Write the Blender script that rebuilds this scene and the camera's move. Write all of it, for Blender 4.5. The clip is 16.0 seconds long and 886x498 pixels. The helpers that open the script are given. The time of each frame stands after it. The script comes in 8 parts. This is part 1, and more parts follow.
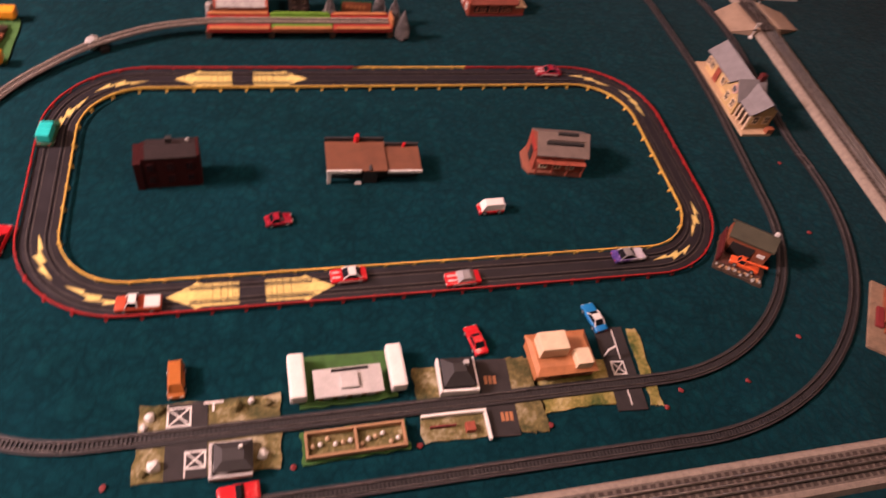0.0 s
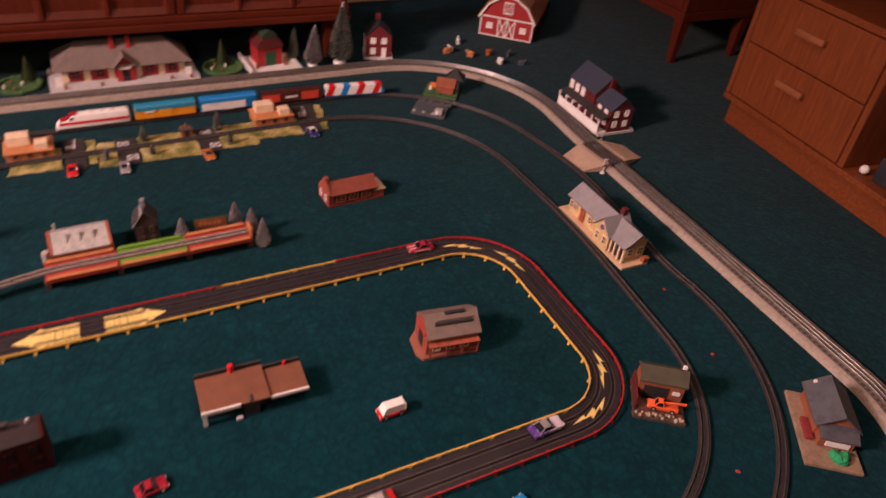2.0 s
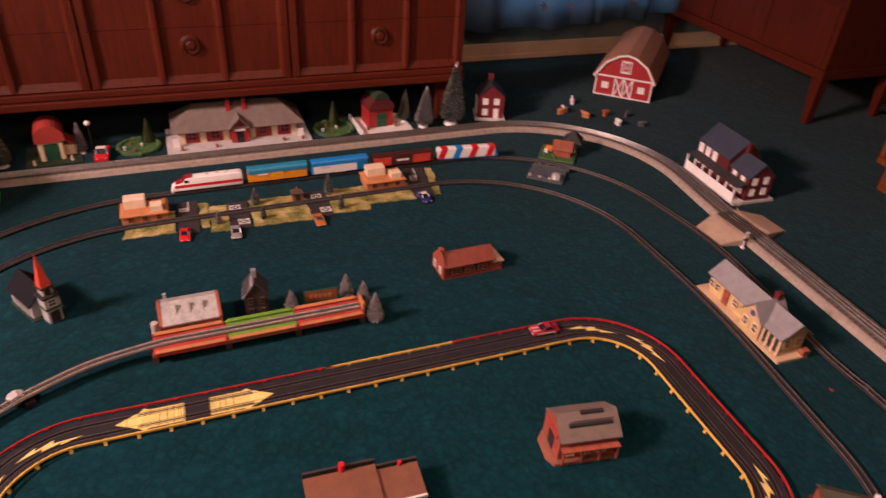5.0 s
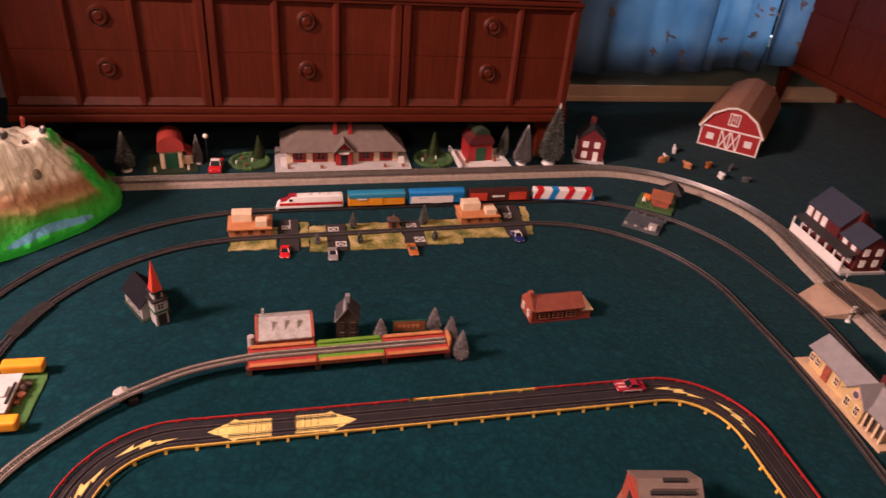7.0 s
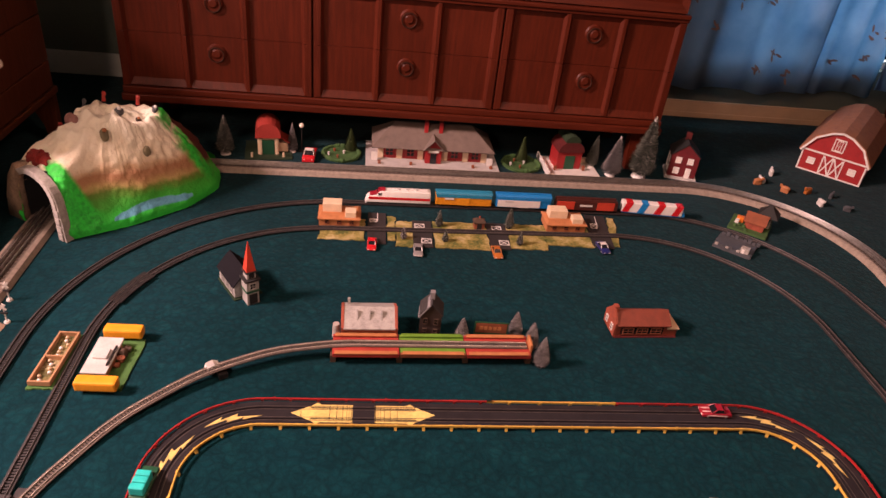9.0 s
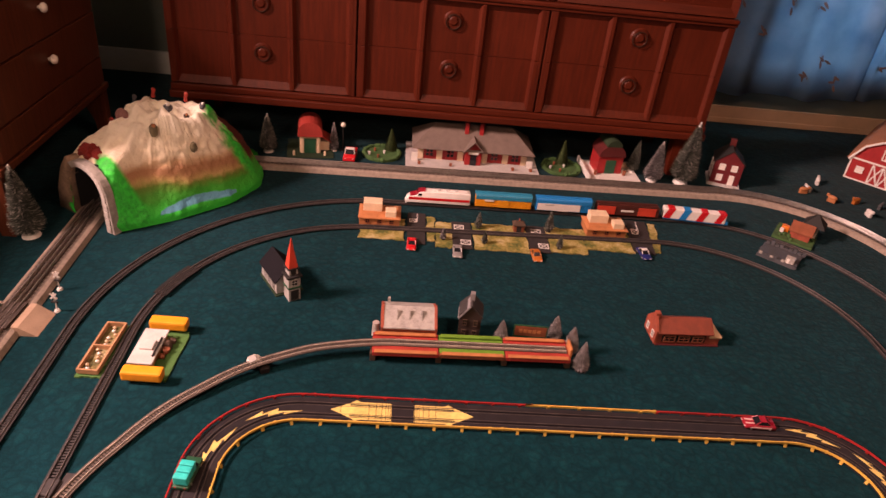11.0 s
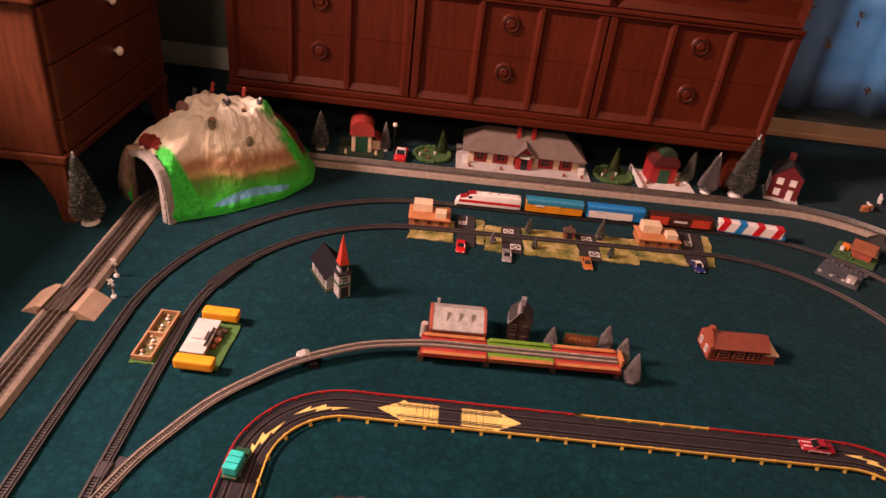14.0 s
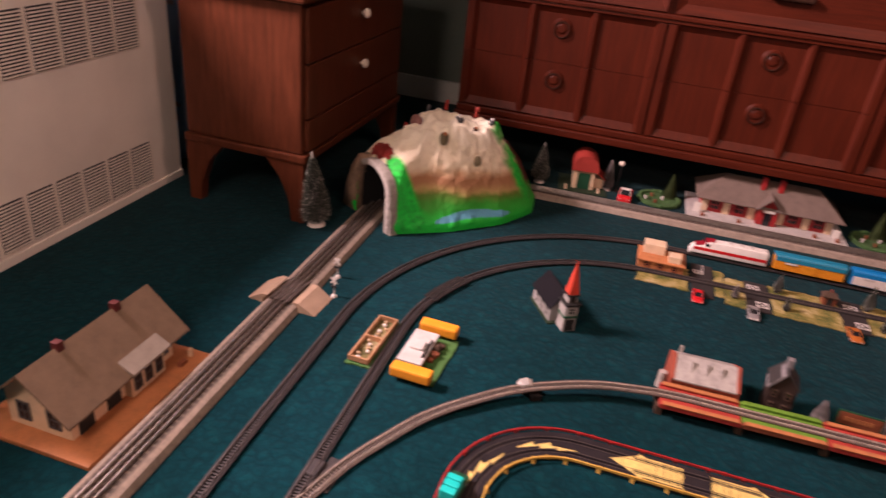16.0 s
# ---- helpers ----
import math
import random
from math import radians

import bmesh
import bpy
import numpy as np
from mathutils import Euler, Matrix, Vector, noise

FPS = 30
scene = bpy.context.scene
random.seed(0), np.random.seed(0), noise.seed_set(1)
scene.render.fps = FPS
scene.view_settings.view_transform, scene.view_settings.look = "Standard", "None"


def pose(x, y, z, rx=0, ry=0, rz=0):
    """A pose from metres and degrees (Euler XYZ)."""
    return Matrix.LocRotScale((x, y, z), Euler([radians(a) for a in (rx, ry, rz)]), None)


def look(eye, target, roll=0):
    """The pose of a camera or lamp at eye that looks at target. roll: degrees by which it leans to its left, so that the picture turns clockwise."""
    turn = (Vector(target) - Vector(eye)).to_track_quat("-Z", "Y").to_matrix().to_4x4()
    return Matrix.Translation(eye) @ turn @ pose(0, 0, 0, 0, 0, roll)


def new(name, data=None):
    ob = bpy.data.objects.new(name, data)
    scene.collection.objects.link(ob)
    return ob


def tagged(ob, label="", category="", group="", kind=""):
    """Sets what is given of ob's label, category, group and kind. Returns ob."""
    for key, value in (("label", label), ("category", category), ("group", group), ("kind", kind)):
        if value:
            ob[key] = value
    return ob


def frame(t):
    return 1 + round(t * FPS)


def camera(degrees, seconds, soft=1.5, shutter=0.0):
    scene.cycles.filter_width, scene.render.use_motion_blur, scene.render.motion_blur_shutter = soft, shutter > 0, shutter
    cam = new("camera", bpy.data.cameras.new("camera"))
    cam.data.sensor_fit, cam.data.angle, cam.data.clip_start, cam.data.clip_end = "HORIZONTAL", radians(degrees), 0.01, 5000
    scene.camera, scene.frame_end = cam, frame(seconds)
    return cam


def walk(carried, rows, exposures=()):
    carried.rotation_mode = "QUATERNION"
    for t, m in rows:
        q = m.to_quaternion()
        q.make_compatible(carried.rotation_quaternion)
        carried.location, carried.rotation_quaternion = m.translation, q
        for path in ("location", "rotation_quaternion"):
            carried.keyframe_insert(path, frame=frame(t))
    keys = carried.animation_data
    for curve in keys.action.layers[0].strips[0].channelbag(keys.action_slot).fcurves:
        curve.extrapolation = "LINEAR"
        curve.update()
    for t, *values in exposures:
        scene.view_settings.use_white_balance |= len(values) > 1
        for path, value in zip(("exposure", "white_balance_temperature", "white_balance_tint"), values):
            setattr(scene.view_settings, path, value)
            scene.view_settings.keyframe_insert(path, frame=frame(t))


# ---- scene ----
cam = camera(65.3, 16.0, soft=1.5, shutter=0.8)
PATH = [
    (0, (0.542, -1.319, 1.345), (1.041, -0.14, -0.191), 14.4),
    (0.5, (0.565, -1.302, 1.351), (1.145, -0.078, -0.121), 12.2),
    (1, (0.594, -1.265, 1.363), (1.27, -0.027, -0.055), 11.7),
    (1.5, (0.616, -1.214, 1.37), (1.346, 0.097, 0.047), 9.7),
    (2, (0.635, -1.168, 1.353), (1.448, 0.213, 0.157), 7.0),
    (2.5, (0.647, -1.097, 1.318), (1.526, 0.262, 0.143), 5.1),
    (3, (0.657, -1.048, 1.29), (1.512, 0.32, 0.107), 3.8),
    (3.5, (0.653, -1.017, 1.282), (1.453, 0.41, 0.13), 1.8),
    (4, (0.654, -0.995, 1.287), (1.419, 0.472, 0.164), 1.7),
    (4.5, (0.651, -0.971, 1.299), (1.345, 0.537, 0.183), 2.1),
    (4.7, (0.634, -0.953, 1.298), (1.294, 0.576, 0.191), 2.7),
    (7, (0.567, -0.918, 1.347), (0.973, 0.735, 0.297), 5.1),
    (7.5, (0.55, -0.919, 1.352), (0.891, 0.749, 0.303), 5.1),
    (8, (0.524, -0.915, 1.347), (0.806, 0.76, 0.292), 5.8),
    (10.5, (0.479, -0.913, 1.33), (0.646, 0.775, 0.271), 6.5),
    (11, (0.464, -0.913, 1.33), (0.598, 0.778, 0.269), 6.5),
    (11.5, (0.454, -0.909, 1.33), (0.562, 0.785, 0.272), 6.4),
    (12, (0.448, -0.902, 1.326), (0.536, 0.793, 0.268), 6.4),
    (12.5, (0.447, -0.894, 1.316), (0.534, 0.798, 0.254), 6.4),
    (13, (0.437, -0.885, 1.311), (0.524, 0.809, 0.252), 7.0),
    (13.5, (0.425, -0.901, 1.314), (0.484, 0.8, 0.264), 7.0),
    (14, (0.417, -0.904, 1.311), (0.447, 0.792, 0.251), 7.1),
    (14.5, (0.4, -0.897, 1.312), (0.39, 0.84, 0.32), 6.4),
    (15, (0.381, -0.881, 1.28), (0.237, 0.879, 0.34), 3.7),
    (15.2, (0.317, -0.87, 1.236), (0.075, 0.859, 0.261), 4.0),
    (15.5, (0.289, -0.861, 1.155), (-0.058, 0.86, 0.197), 5.3),
    (16, (0.221, -0.837, 1.095), (-0.237, 0.867, 0.153), 6.1),
]
# the camera's own exposure and white balance drift a little on the way
EXPOSURE = [(0.0, 0.03, 6350, 15), (1.5, -0.10, 6450, 14), (2.0, -0.16, 6500, 14), (2.5, -0.05, 6550, 14), (4.5, -0.08, 6550, 15), (7.5, 0.03, 6600, 13), (10.5, 0.08, 7150, 17), (12.0, 0.05, 7350, 17), (13.5, 0.05, 7350, 17), (14.9, -0.08, 6750, 16), (16.0, 0.03, 6100, 11)]
walk(cam, [(t, look(eye, target, roll)) for t, eye, target, roll in PATH], EXPOSURE)


# ---------------------------------------------------------------- light
world = bpy.data.worlds.new("room_world")
scene.world = world
world.use_nodes = True
world.node_tree.nodes["Background"].inputs[0].default_value = (0.25, 0.35, 0.5, 1)
world.node_tree.nodes["Background"].inputs[1].default_value = 0.012


def area_lamp(name, where, target, sx, sy, watts, rgb):
    data = bpy.data.lights.new(name, "AREA")
    data.shape, data.size, data.size_y, data.energy, data.color = "RECTANGLE", sx, sy, watts, rgb
    ob = new(name, data)
    ob.matrix_world = look(where, target)
    return ob


WINDOW_WATTS, FILL_POINT_WATTS, CEILING_WATTS, CURTAIN_WATTS = 460.0, 62.0, 28.0, 34.0
# daylight over the radiator cover, an unseen fill point added in the corner before it, the ceiling light, and the
# window behind the back curtain
area_lamp("window_light", (-3.00, 0.03, 2.75), (0.8, 0.15, 0.2), 0.8, 0.55, WINDOW_WATTS, (1.0, 0.665, 0.63))
# added fill point without a fixture, brightens the radiator cover and hill front
data = bpy.data.lights.new("unseen_fill_point", "POINT")
data.energy, data.color, data.shadow_soft_size = FILL_POINT_WATTS, (1.0, 0.66, 0.53), 0.15
new("unseen_fill_point", data).matrix_world = pose(-0.60, -0.95, 1.65)
area_lamp("curtain_window_light", (3.05, 3.02, 1.20), (3.05, 2.0, 1.05), 1.5, 1.7, CURTAIN_WATTS, (0.74, 0.88, 1.0))
area_lamp("ceiling_lamp", (1.40, 0.10, 2.38), (1.40, 0.10, 0.0), 0.5, 0.5, CEILING_WATTS, (1.0, 0.56, 0.42))


# ---------------------------------------------------------------- materials
def shader(name):
    m = bpy.data.materials.new(name)
    m.use_nodes = True
    nt = m.node_tree
    return m, nt, nt.nodes["Principled BSDF"]


def noise_node(nt, scale, detail=4.0, rough=0.55, stretch=None):
    co = nt.nodes.new("ShaderNodeTexCoord")
    out = co.outputs["Object"]
    if stretch:
        mp = nt.nodes.new("ShaderNodeMapping")
        mp.inputs["Scale"].default_value = stretch
        nt.links.new(out, mp.inputs[0])
        out = mp.outputs[0]
    n = nt.nodes.new("ShaderNodeTexNoise")
    n.inputs["Scale"].default_value, n.inputs["Detail"].default_value, n.inputs["Roughness"].default_value = scale, detail, rough
    nt.links.new(out, n.inputs["Vector"])
    return n


def ramp(nt, fac, stops):
    r = nt.nodes.new("ShaderNodeValToRGB")
    e = r.color_ramp.elements
    while len(e) < len(stops):
        e.new(0.5)
    for el, (p, c) in zip(e, stops):
        el.position, el.color = p, (*c, 1)
    nt.links.new(fac, r.inputs[0])
    return r


def matt(m, level=0.12):
    """Take most of the gloss off a dark surface."""
    m.node_tree.nodes["Principled BSDF"].inputs["Specular IOR Level"].default_value = level
    return m


def shade(c, k):
    return tuple(min(1.0, v * k) for v in c)


def paint(name, rgb, rough=0.45, metal=0.0, scale=25.0, var=0.22, bump=0.15, fine=220.0, stretch=None):
    """A painted or moulded surface: broad stains, fine grain, and uneven gloss."""
    m, nt, p = shader(name)
    a, b = noise_node(nt, scale, 4, 0.6, stretch), noise_node(nt, fine, 3, 0.5, stretch)
    mix = nt.nodes.new("ShaderNodeMath")
    mix.operation, mix.inputs[2].default_value = "MULTIPLY_ADD", 0.0
    mix.inputs[1].default_value = 0.4
    nt.links.new(b.outputs[0], mix.inputs[0])
    nt.links.new(a.outputs[0], mix.inputs[2])
    r = ramp(nt, mix.outputs[0], [(0.45, shade(rgb, 1 - var)), (0.72, rgb), (0.95, shade(rgb, 1 + var * 0.6))])
    nt.links.new(r.outputs[0], p.inputs["Base Color"])
    g = nt.nodes.new("ShaderNodeMapRange")
    g.inputs["To Min"].default_value, g.inputs["To Max"].default_value = max(0.05, rough - 0.12), min(1, rough + 0.15)
    nt.links.new(a.outputs[0], g.inputs[0])
    nt.links.new(g.outputs[0], p.inputs["Roughness"])
    p.inputs["Metallic"].default_value = metal
    if bump:
        bm_ = nt.nodes.new("ShaderNodeBump")
        bm_.inputs["Strength"].default_value, bm_.inputs["Distance"].default_value = bump, 0.002
        nt.links.new(b.outputs[0], bm_.inputs["Height"])
        nt.links.new(bm_.outputs[0], p.inputs["Normal"])
    return m


def wood(name, dark, light, along=(1, 12, 12), rough=0.38, scale=5.0):
    m, nt, p = shader(name)
    a = noise_node(nt, scale, 6, 0.65, along)
    b = noise_node(nt, scale * 9, 3, 0.6, along)
    c = noise_node(nt, 2.2, 2)
    add = nt.nodes.new("ShaderNodeMath")
    add.operation, add.inputs[1].default_value = "MULTIPLY_ADD", 0.35
    nt.links.new(b.outputs[0], add.inputs[0])
    nt.links.new(a.outputs[0], add.inputs[2])
    r = ramp(nt, add.outputs[0], [(0.42, dark), (0.68, tuple((x + y) / 2 for x, y in zip(dark, light))), (0.92, light)])
    mul = nt.nodes.new("ShaderNodeMixRGB")
    mul.blend_type, mul.inputs[0].default_value = "MULTIPLY", 0.5
    st = ramp(nt, c.outputs[0], [(0.3, (0.72, 0.68, 0.64)), (0.7, (1, 1, 1))])
    nt.links.new(r.outputs[0], mul.inputs[1])
    nt.links.new(st.outputs[0], mul.inputs[2])
    nt.links.new(mul.outputs[0], p.inputs["Base Color"])
    p.inputs["Roughness"].default_value = rough
    p.inputs["Specular IOR Level"].default_value = 0.22
    bm_ = nt.nodes.new("ShaderNodeBump")
    bm_.inputs["Strength"].default_value, bm_.inputs["Distance"].default_value = 0.12, 0.002
    nt.links.new(add.outputs[0], bm_.inputs["Height"])
    nt.links.new(bm_.outputs[0], p.inputs["Normal"])
    return m


def carpet_material():
    m, nt, p = shader("carpet_pile")
    broad, mid, fine = noise_node(nt, 3.0, 4, 0.6), noise_node(nt, 17, 3, 0.55), noise_node(nt, 420, 2, 0.6)
    r = ramp(nt, mid.outputs[0], [(0.34, (0.0024, 0.036, 0.048)), (0.44, (0.0021, 0.032, 0.043)), (0.50, (0.0017, 0.027, 0.037)), (0.57, (0.0022, 0.033, 0.044)), (0.70, (0.0034, 0.043, 0.055))])
    s = ramp(nt, broad.outputs[0], [(0.35, (0.72, 0.84, 0.80)), (0.65, (1.0, 1.0, 1.0))])
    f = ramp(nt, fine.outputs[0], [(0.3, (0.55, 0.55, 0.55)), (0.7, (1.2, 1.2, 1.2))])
    # pile in shallow rounded tufts, coloured darker along the seams and lighter in the middle
    warp = nt.nodes.new("ShaderNodeMixRGB")
    warp.blend_type, warp.inputs[0].default_value = "ADD", 0.035
    co = nt.nodes.new("ShaderNodeTexCoord")
    wob = noise_node(nt, 14, 2, 0.5)
    nt.links.new(co.outputs["Object"], warp.inputs[1]), nt.links.new(wob.outputs["Color"], warp.inputs[2])
    cell = nt.nodes.new("ShaderNodeTexVoronoi")
    cell.feature = "DISTANCE_TO_EDGE"
    cell.inputs["Scale"].default_value = 40.0
    nt.links.new(warp.outputs[0], cell.inputs["Vector"])
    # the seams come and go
    seam_break = nt.nodes.new("ShaderNodeMath")
    seam_break.operation, seam_break.inputs[1].default_value = "MULTIPLY_ADD", 0.30
    nt.links.new(wob.outputs[0], seam_break.inputs[0]), nt.links.new(cell.outputs["Distance"], seam_break.inputs[2])
    seam = ramp(nt, seam_break.outputs[0], [(0.06, (0.58, 0.60, 0.62)), (0.19, (0.84, 0.85, 0.86)), (0.33, (1.04, 1.04, 1.04)), (0.48, (1.18, 1.16, 1.14))])
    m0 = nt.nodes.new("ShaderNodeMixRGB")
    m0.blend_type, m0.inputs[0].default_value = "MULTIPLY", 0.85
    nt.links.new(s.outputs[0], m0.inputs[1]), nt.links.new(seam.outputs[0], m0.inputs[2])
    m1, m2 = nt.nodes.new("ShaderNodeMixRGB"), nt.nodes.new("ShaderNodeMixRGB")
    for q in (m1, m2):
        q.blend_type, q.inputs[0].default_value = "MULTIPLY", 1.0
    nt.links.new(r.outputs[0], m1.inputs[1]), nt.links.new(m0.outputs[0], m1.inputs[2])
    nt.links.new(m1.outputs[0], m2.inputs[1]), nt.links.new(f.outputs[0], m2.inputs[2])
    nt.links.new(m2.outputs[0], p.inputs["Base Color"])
    p.inputs["Roughness"].default_value = 0.95
    p.inputs["Specular IOR Level"].default_value = 0.06
    p.inputs["Sheen Weight"].default_value = 0.07
    p.inputs["Sheen Roughness"].default_value = 0.45
    p.inputs["Sheen Tint"].default_value = (0.95, 0.84, 0.72, 1)
    add = nt.nodes.new("ShaderNodeMath")
    add.operation, add.inputs[1].default_value = "MULTIPLY_ADD", 0.12
    nt.links.new(fine.outputs[0], add.inputs[0])
    tuft = nt.nodes.new("ShaderNodeMath")
    tuft.operation, tuft.inputs[1].default_value = "MULTIPLY_ADD", 0.7
    nt.links.new(cell.outputs["Distance"], tuft.inputs[0])
    nt.links.new(mid.outputs[0], tuft.inputs[2])
    nt.links.new(tuft.outputs[0], add.inputs[2])
    bm_ = nt.nodes.new("ShaderNodeBump")
    bm_.inputs["Strength"].default_value, bm_.inputs["Distance"].default_value = 0.26, 0.012
    nt.links.new(add.outputs[0], bm_.inputs["Height"])
    nt.links.new(bm_.outputs[0], p.inputs["Normal"])
    return m


def mountain_material():
    """Moulded tunnel hill: cream rock above, a brown band, green turf below and along one flank, and a painted stream."""
    m, nt, p = shader("tunnel_hill_paint")

    def math_node(op, a, b):
        q = nt.nodes.new("ShaderNodeMath")
        q.operation = op
        for k, v in enumerate((a, b)):
            if isinstance(v, (int, float)):
                q.inputs[k].default_value = v
            else:
                nt.links.new(v, q.inputs[k])
        return q.outputs[0]

    def over(fac, below, above):
        q = nt.nodes.new("ShaderNodeMixRGB")
        nt.links.new(fac, q.inputs[0])
        nt.links.new(below, q.inputs[1])
        if isinstance(above, tuple):
            q.inputs[2].default_value = (*above, 1)
        else:
            nt.links.new(above, q.inputs[2])
        return q.outputs[0]

    co = nt.nodes.new("ShaderNodeTexCoord")
    sep = nt.nodes.new("ShaderNodeSeparateXYZ")
    nt.links.new(co.outputs["Object"], sep.inputs[0])
    X, Y, Z = sep.outputs
    n, fine = noise_node(nt, 18, 4, 0.6).outputs[0], noise_node(nt, 60, 3, 0.6).outputs[0]
    h = math_node("ADD", math_node("ADD", Z, math_node("MULTIPLY", n, 0.045)), math_node("MULTIPLY", math_node("MAXIMUM", X, 0.0), 0.11))
    col = ramp(nt, h, [(0.0, (0.018, 0.70, 0.060)), (0.060, (0.020, 0.62, 0.052)), (0.125, (0.050, 0.42, 0.036)), (0.148, (0.14, 0.27, 0.035)), (0.166, (0.50, 0.36, 0.14)), (0.186, (0.42, 0.22, 0.105)), (0.206, (0.40, 0.20, 0.10)), (0.224, (0.64, 0.46, 0.28)), (0.243, (0.88, 0.77, 0.57)), (0.330, (0.94, 0.88, 0.72))]).outputs[0]
    # olive wash over the turf beside the tunnel mouth
    wash = ramp(nt, math_node("ADD", X, math_node("MULTIPLY", n, 0.10)), [(0.0, (0.6, 0.6, 0.6)), (0.14, (0.0, 0.0, 0.0))]).outputs[0]
    low = ramp(nt, h, [(0.085, (0, 0, 0)), (0.105, (1, 1, 1)), (0.140, (1, 1, 1)), (0.158, (0, 0, 0))]).outputs[0]
    col = over(math_node("MULTIPLY", wash, low), col, (0.085, 0.165, 0.022))
    # tan streaks down the rock
    streak = noise_node(nt, 30, 3, 0.6, (1, 1, 0.18)).outputs[0]
    up = ramp(nt, h, [(0.21, (0, 0, 0)), (0.25, (1, 1, 1))]).outputs[0]
    st = ramp(nt, streak, [(0.54, (0, 0, 0)), (0.70, (0.18, 0.18, 0.18))]).outputs[0]
    col = over(math_node("MULTIPLY", up, st), col, (0.62, 0.44, 0.27))
    side = ramp(nt, math_node("ADD", math_node("ADD", X, math_node("MULTIPLY", Z, 0.60)), math_node("MULTIPLY", n, 0.03)), [(0.345, (0, 0, 0)), (0.357, (1, 1, 1))]).outputs[0]
    # a narrow green lip beside the arch, wider towards its foot
    beside = math_node("SUBTRACT", math_node("ADD", math_node("MULTIPLY", X, 0.839), 0.158), math_node("ADD", math_node("MULTIPLY", Y, 0.545), 0.1624))
    arch = ramp(nt, math_node("ADD", math_node("ADD", beside, math_node("MULTIPLY", n, 0.016)), math_node("MULTIPLY", Z, 0.38)), [(0.118, (0, 0, 0)), (0.128, (1, 1, 1))]).outputs[0]
    face = math_node("ADD", math_node("ADD", math_node("MULTIPLY", X, 0.64), math_node("MULTIPLY", Y, 0.77)), math_node("ADD", math_node("MULTIPLY", Z, 0.31), 0.5))
    strip = ramp(nt, math_node("ADD", face, math_node("MULTIPLY", fine, 0.016)), [(0.300, (1, 1, 1)), (0.316, (0, 0, 0))]).outputs[0]
    lip = math_node("MULTIPLY", math_node("MULTIPLY", arch, strip), ramp(nt, h, [(0.268, (1, 1, 1)), (0.284, (0, 0, 0))]).outputs[0])
    turf = ramp(nt, fine, [(0.35, (0.018, 0.44, 0.042)), (0.6, (0.022, 0.68, 0.058))]).outputs[0]
    col = over(math_node("MAXIMUM", side, lip), col, turf)
    # dull red scrub on the far shoulder
    far = ramp(nt, math_node("ADD", Y, math_node("MULTIPLY", fine, 0.03)), [(0.104, (0, 0, 0)), (0.112, (1, 1, 1))]).outputs[0]
    far = math_node("MULTIPLY", far, ramp(nt, X, [(0.13, (0, 0, 0)), (0.15, (1, 1, 1))]).outputs[0])
    col = over(math_node("MULTIPLY", far, ramp(nt, h, [(0.135, (0, 0, 0)), (0.160, (1, 1, 1))]).outputs[0]), col, (0.085, 0.020, 0.013))
    at = nt.nodes.new("ShaderNodeAttribute")
    at.attribute_name = "stream"
    water = ramp(nt, math_node("ADD", at.outputs["Fac"], math_node("MULTIPLY", math_node("SUBTRACT", fine, 0.5), 0.3)), [(0.30, (0, 0, 0)), (0.60, (1, 1, 1))]).outputs[0]
    col = over(water, col, (0.13, 0.42, 0.60))
    nt.links.new(col, p.inputs["Base Color"])
    p.inputs["Roughness"].default_value = 0.7
    bm_ = nt.nodes.new("ShaderNodeBump")
    bm_.inputs["Strength"].default_value, bm_.inputs["Distance"].default_value = 0.6, 0.011
    nt.links.new(noise_node(nt, 45, 3, 0.5).outputs[0], bm_.inputs["Height"])
    nt.links.new(bm_.outputs[0], p.inputs["Normal"])
    return m


def curtain_material():
    m, nt, p = shader("blue_curtain_cloth")
    n, w = noise_node(nt, 6, 4), noise_node(nt, 500, 2)
    r = ramp(nt, n.outputs[0], [(0.3, (0.19, 0.36, 0.52)), (0.7, (0.32, 0.50, 0.64))])
    nt.links.new(r.outputs[0], p.inputs["Base Color"])
    p.inputs["Roughness"].default_value = 0.85
    tr = nt.nodes.new("ShaderNodeBsdfTranslucent")
    nt.links.new(r.outputs[0], tr.inputs[0])
    mx = nt.nodes.new("ShaderNodeMixShader")
    mx.inputs[0].default_value = 0.52
    nt.links.new(p.outputs[0], mx.inputs[1]), nt.links.new(tr.outputs[0], mx.inputs[2])
    nt.links.new(mx.outputs[0], nt.nodes["Material Output"].inputs[0])
    return m


CARPET = carpet_material()
HILL = mountain_material()
CURTAIN = curtain_material()
WALL = paint("wall_paint_pale_green", (0.11, 0.135, 0.11), 0.8, scale=3, var=0.12, bump=0.1, fine=60)
CEIL = paint("ceiling_paint_white", (0.45, 0.43, 0.40), 0.9, scale=3, var=0.08, bump=0.1, fine=60)
BASEB = paint("baseboard_paint", (0.66, 0.45, 0.28), 0.5, scale=6, var=0.15)
BASEW = paint("baseboard_pale", (0.50, 0.52, 0.48), 0.5, scale=6, var=0.15)
MAHOG = wood("mahogany_across", (0.056, 0.0088, 0.0038), (0.112, 0.0185, 0.0072), (1, 14, 14), 0.45)
MAHOGV = wood("mahogany_upright", (0.056, 0.0088, 0.0038), (0.112, 0.0185, 0.0072), (14, 14, 1), 0.45)
DARKW = wood("dark_chest_wood", (0.062, 0.017, 0.0085), (0.135, 0.040, 0.019), (14, 14, 1.2), 0.34)
OAK = wood("oak_upright", (0.105, 0.026, 0.008), (0.235, 0.064, 0.020), (14, 14, 1), 0.42)
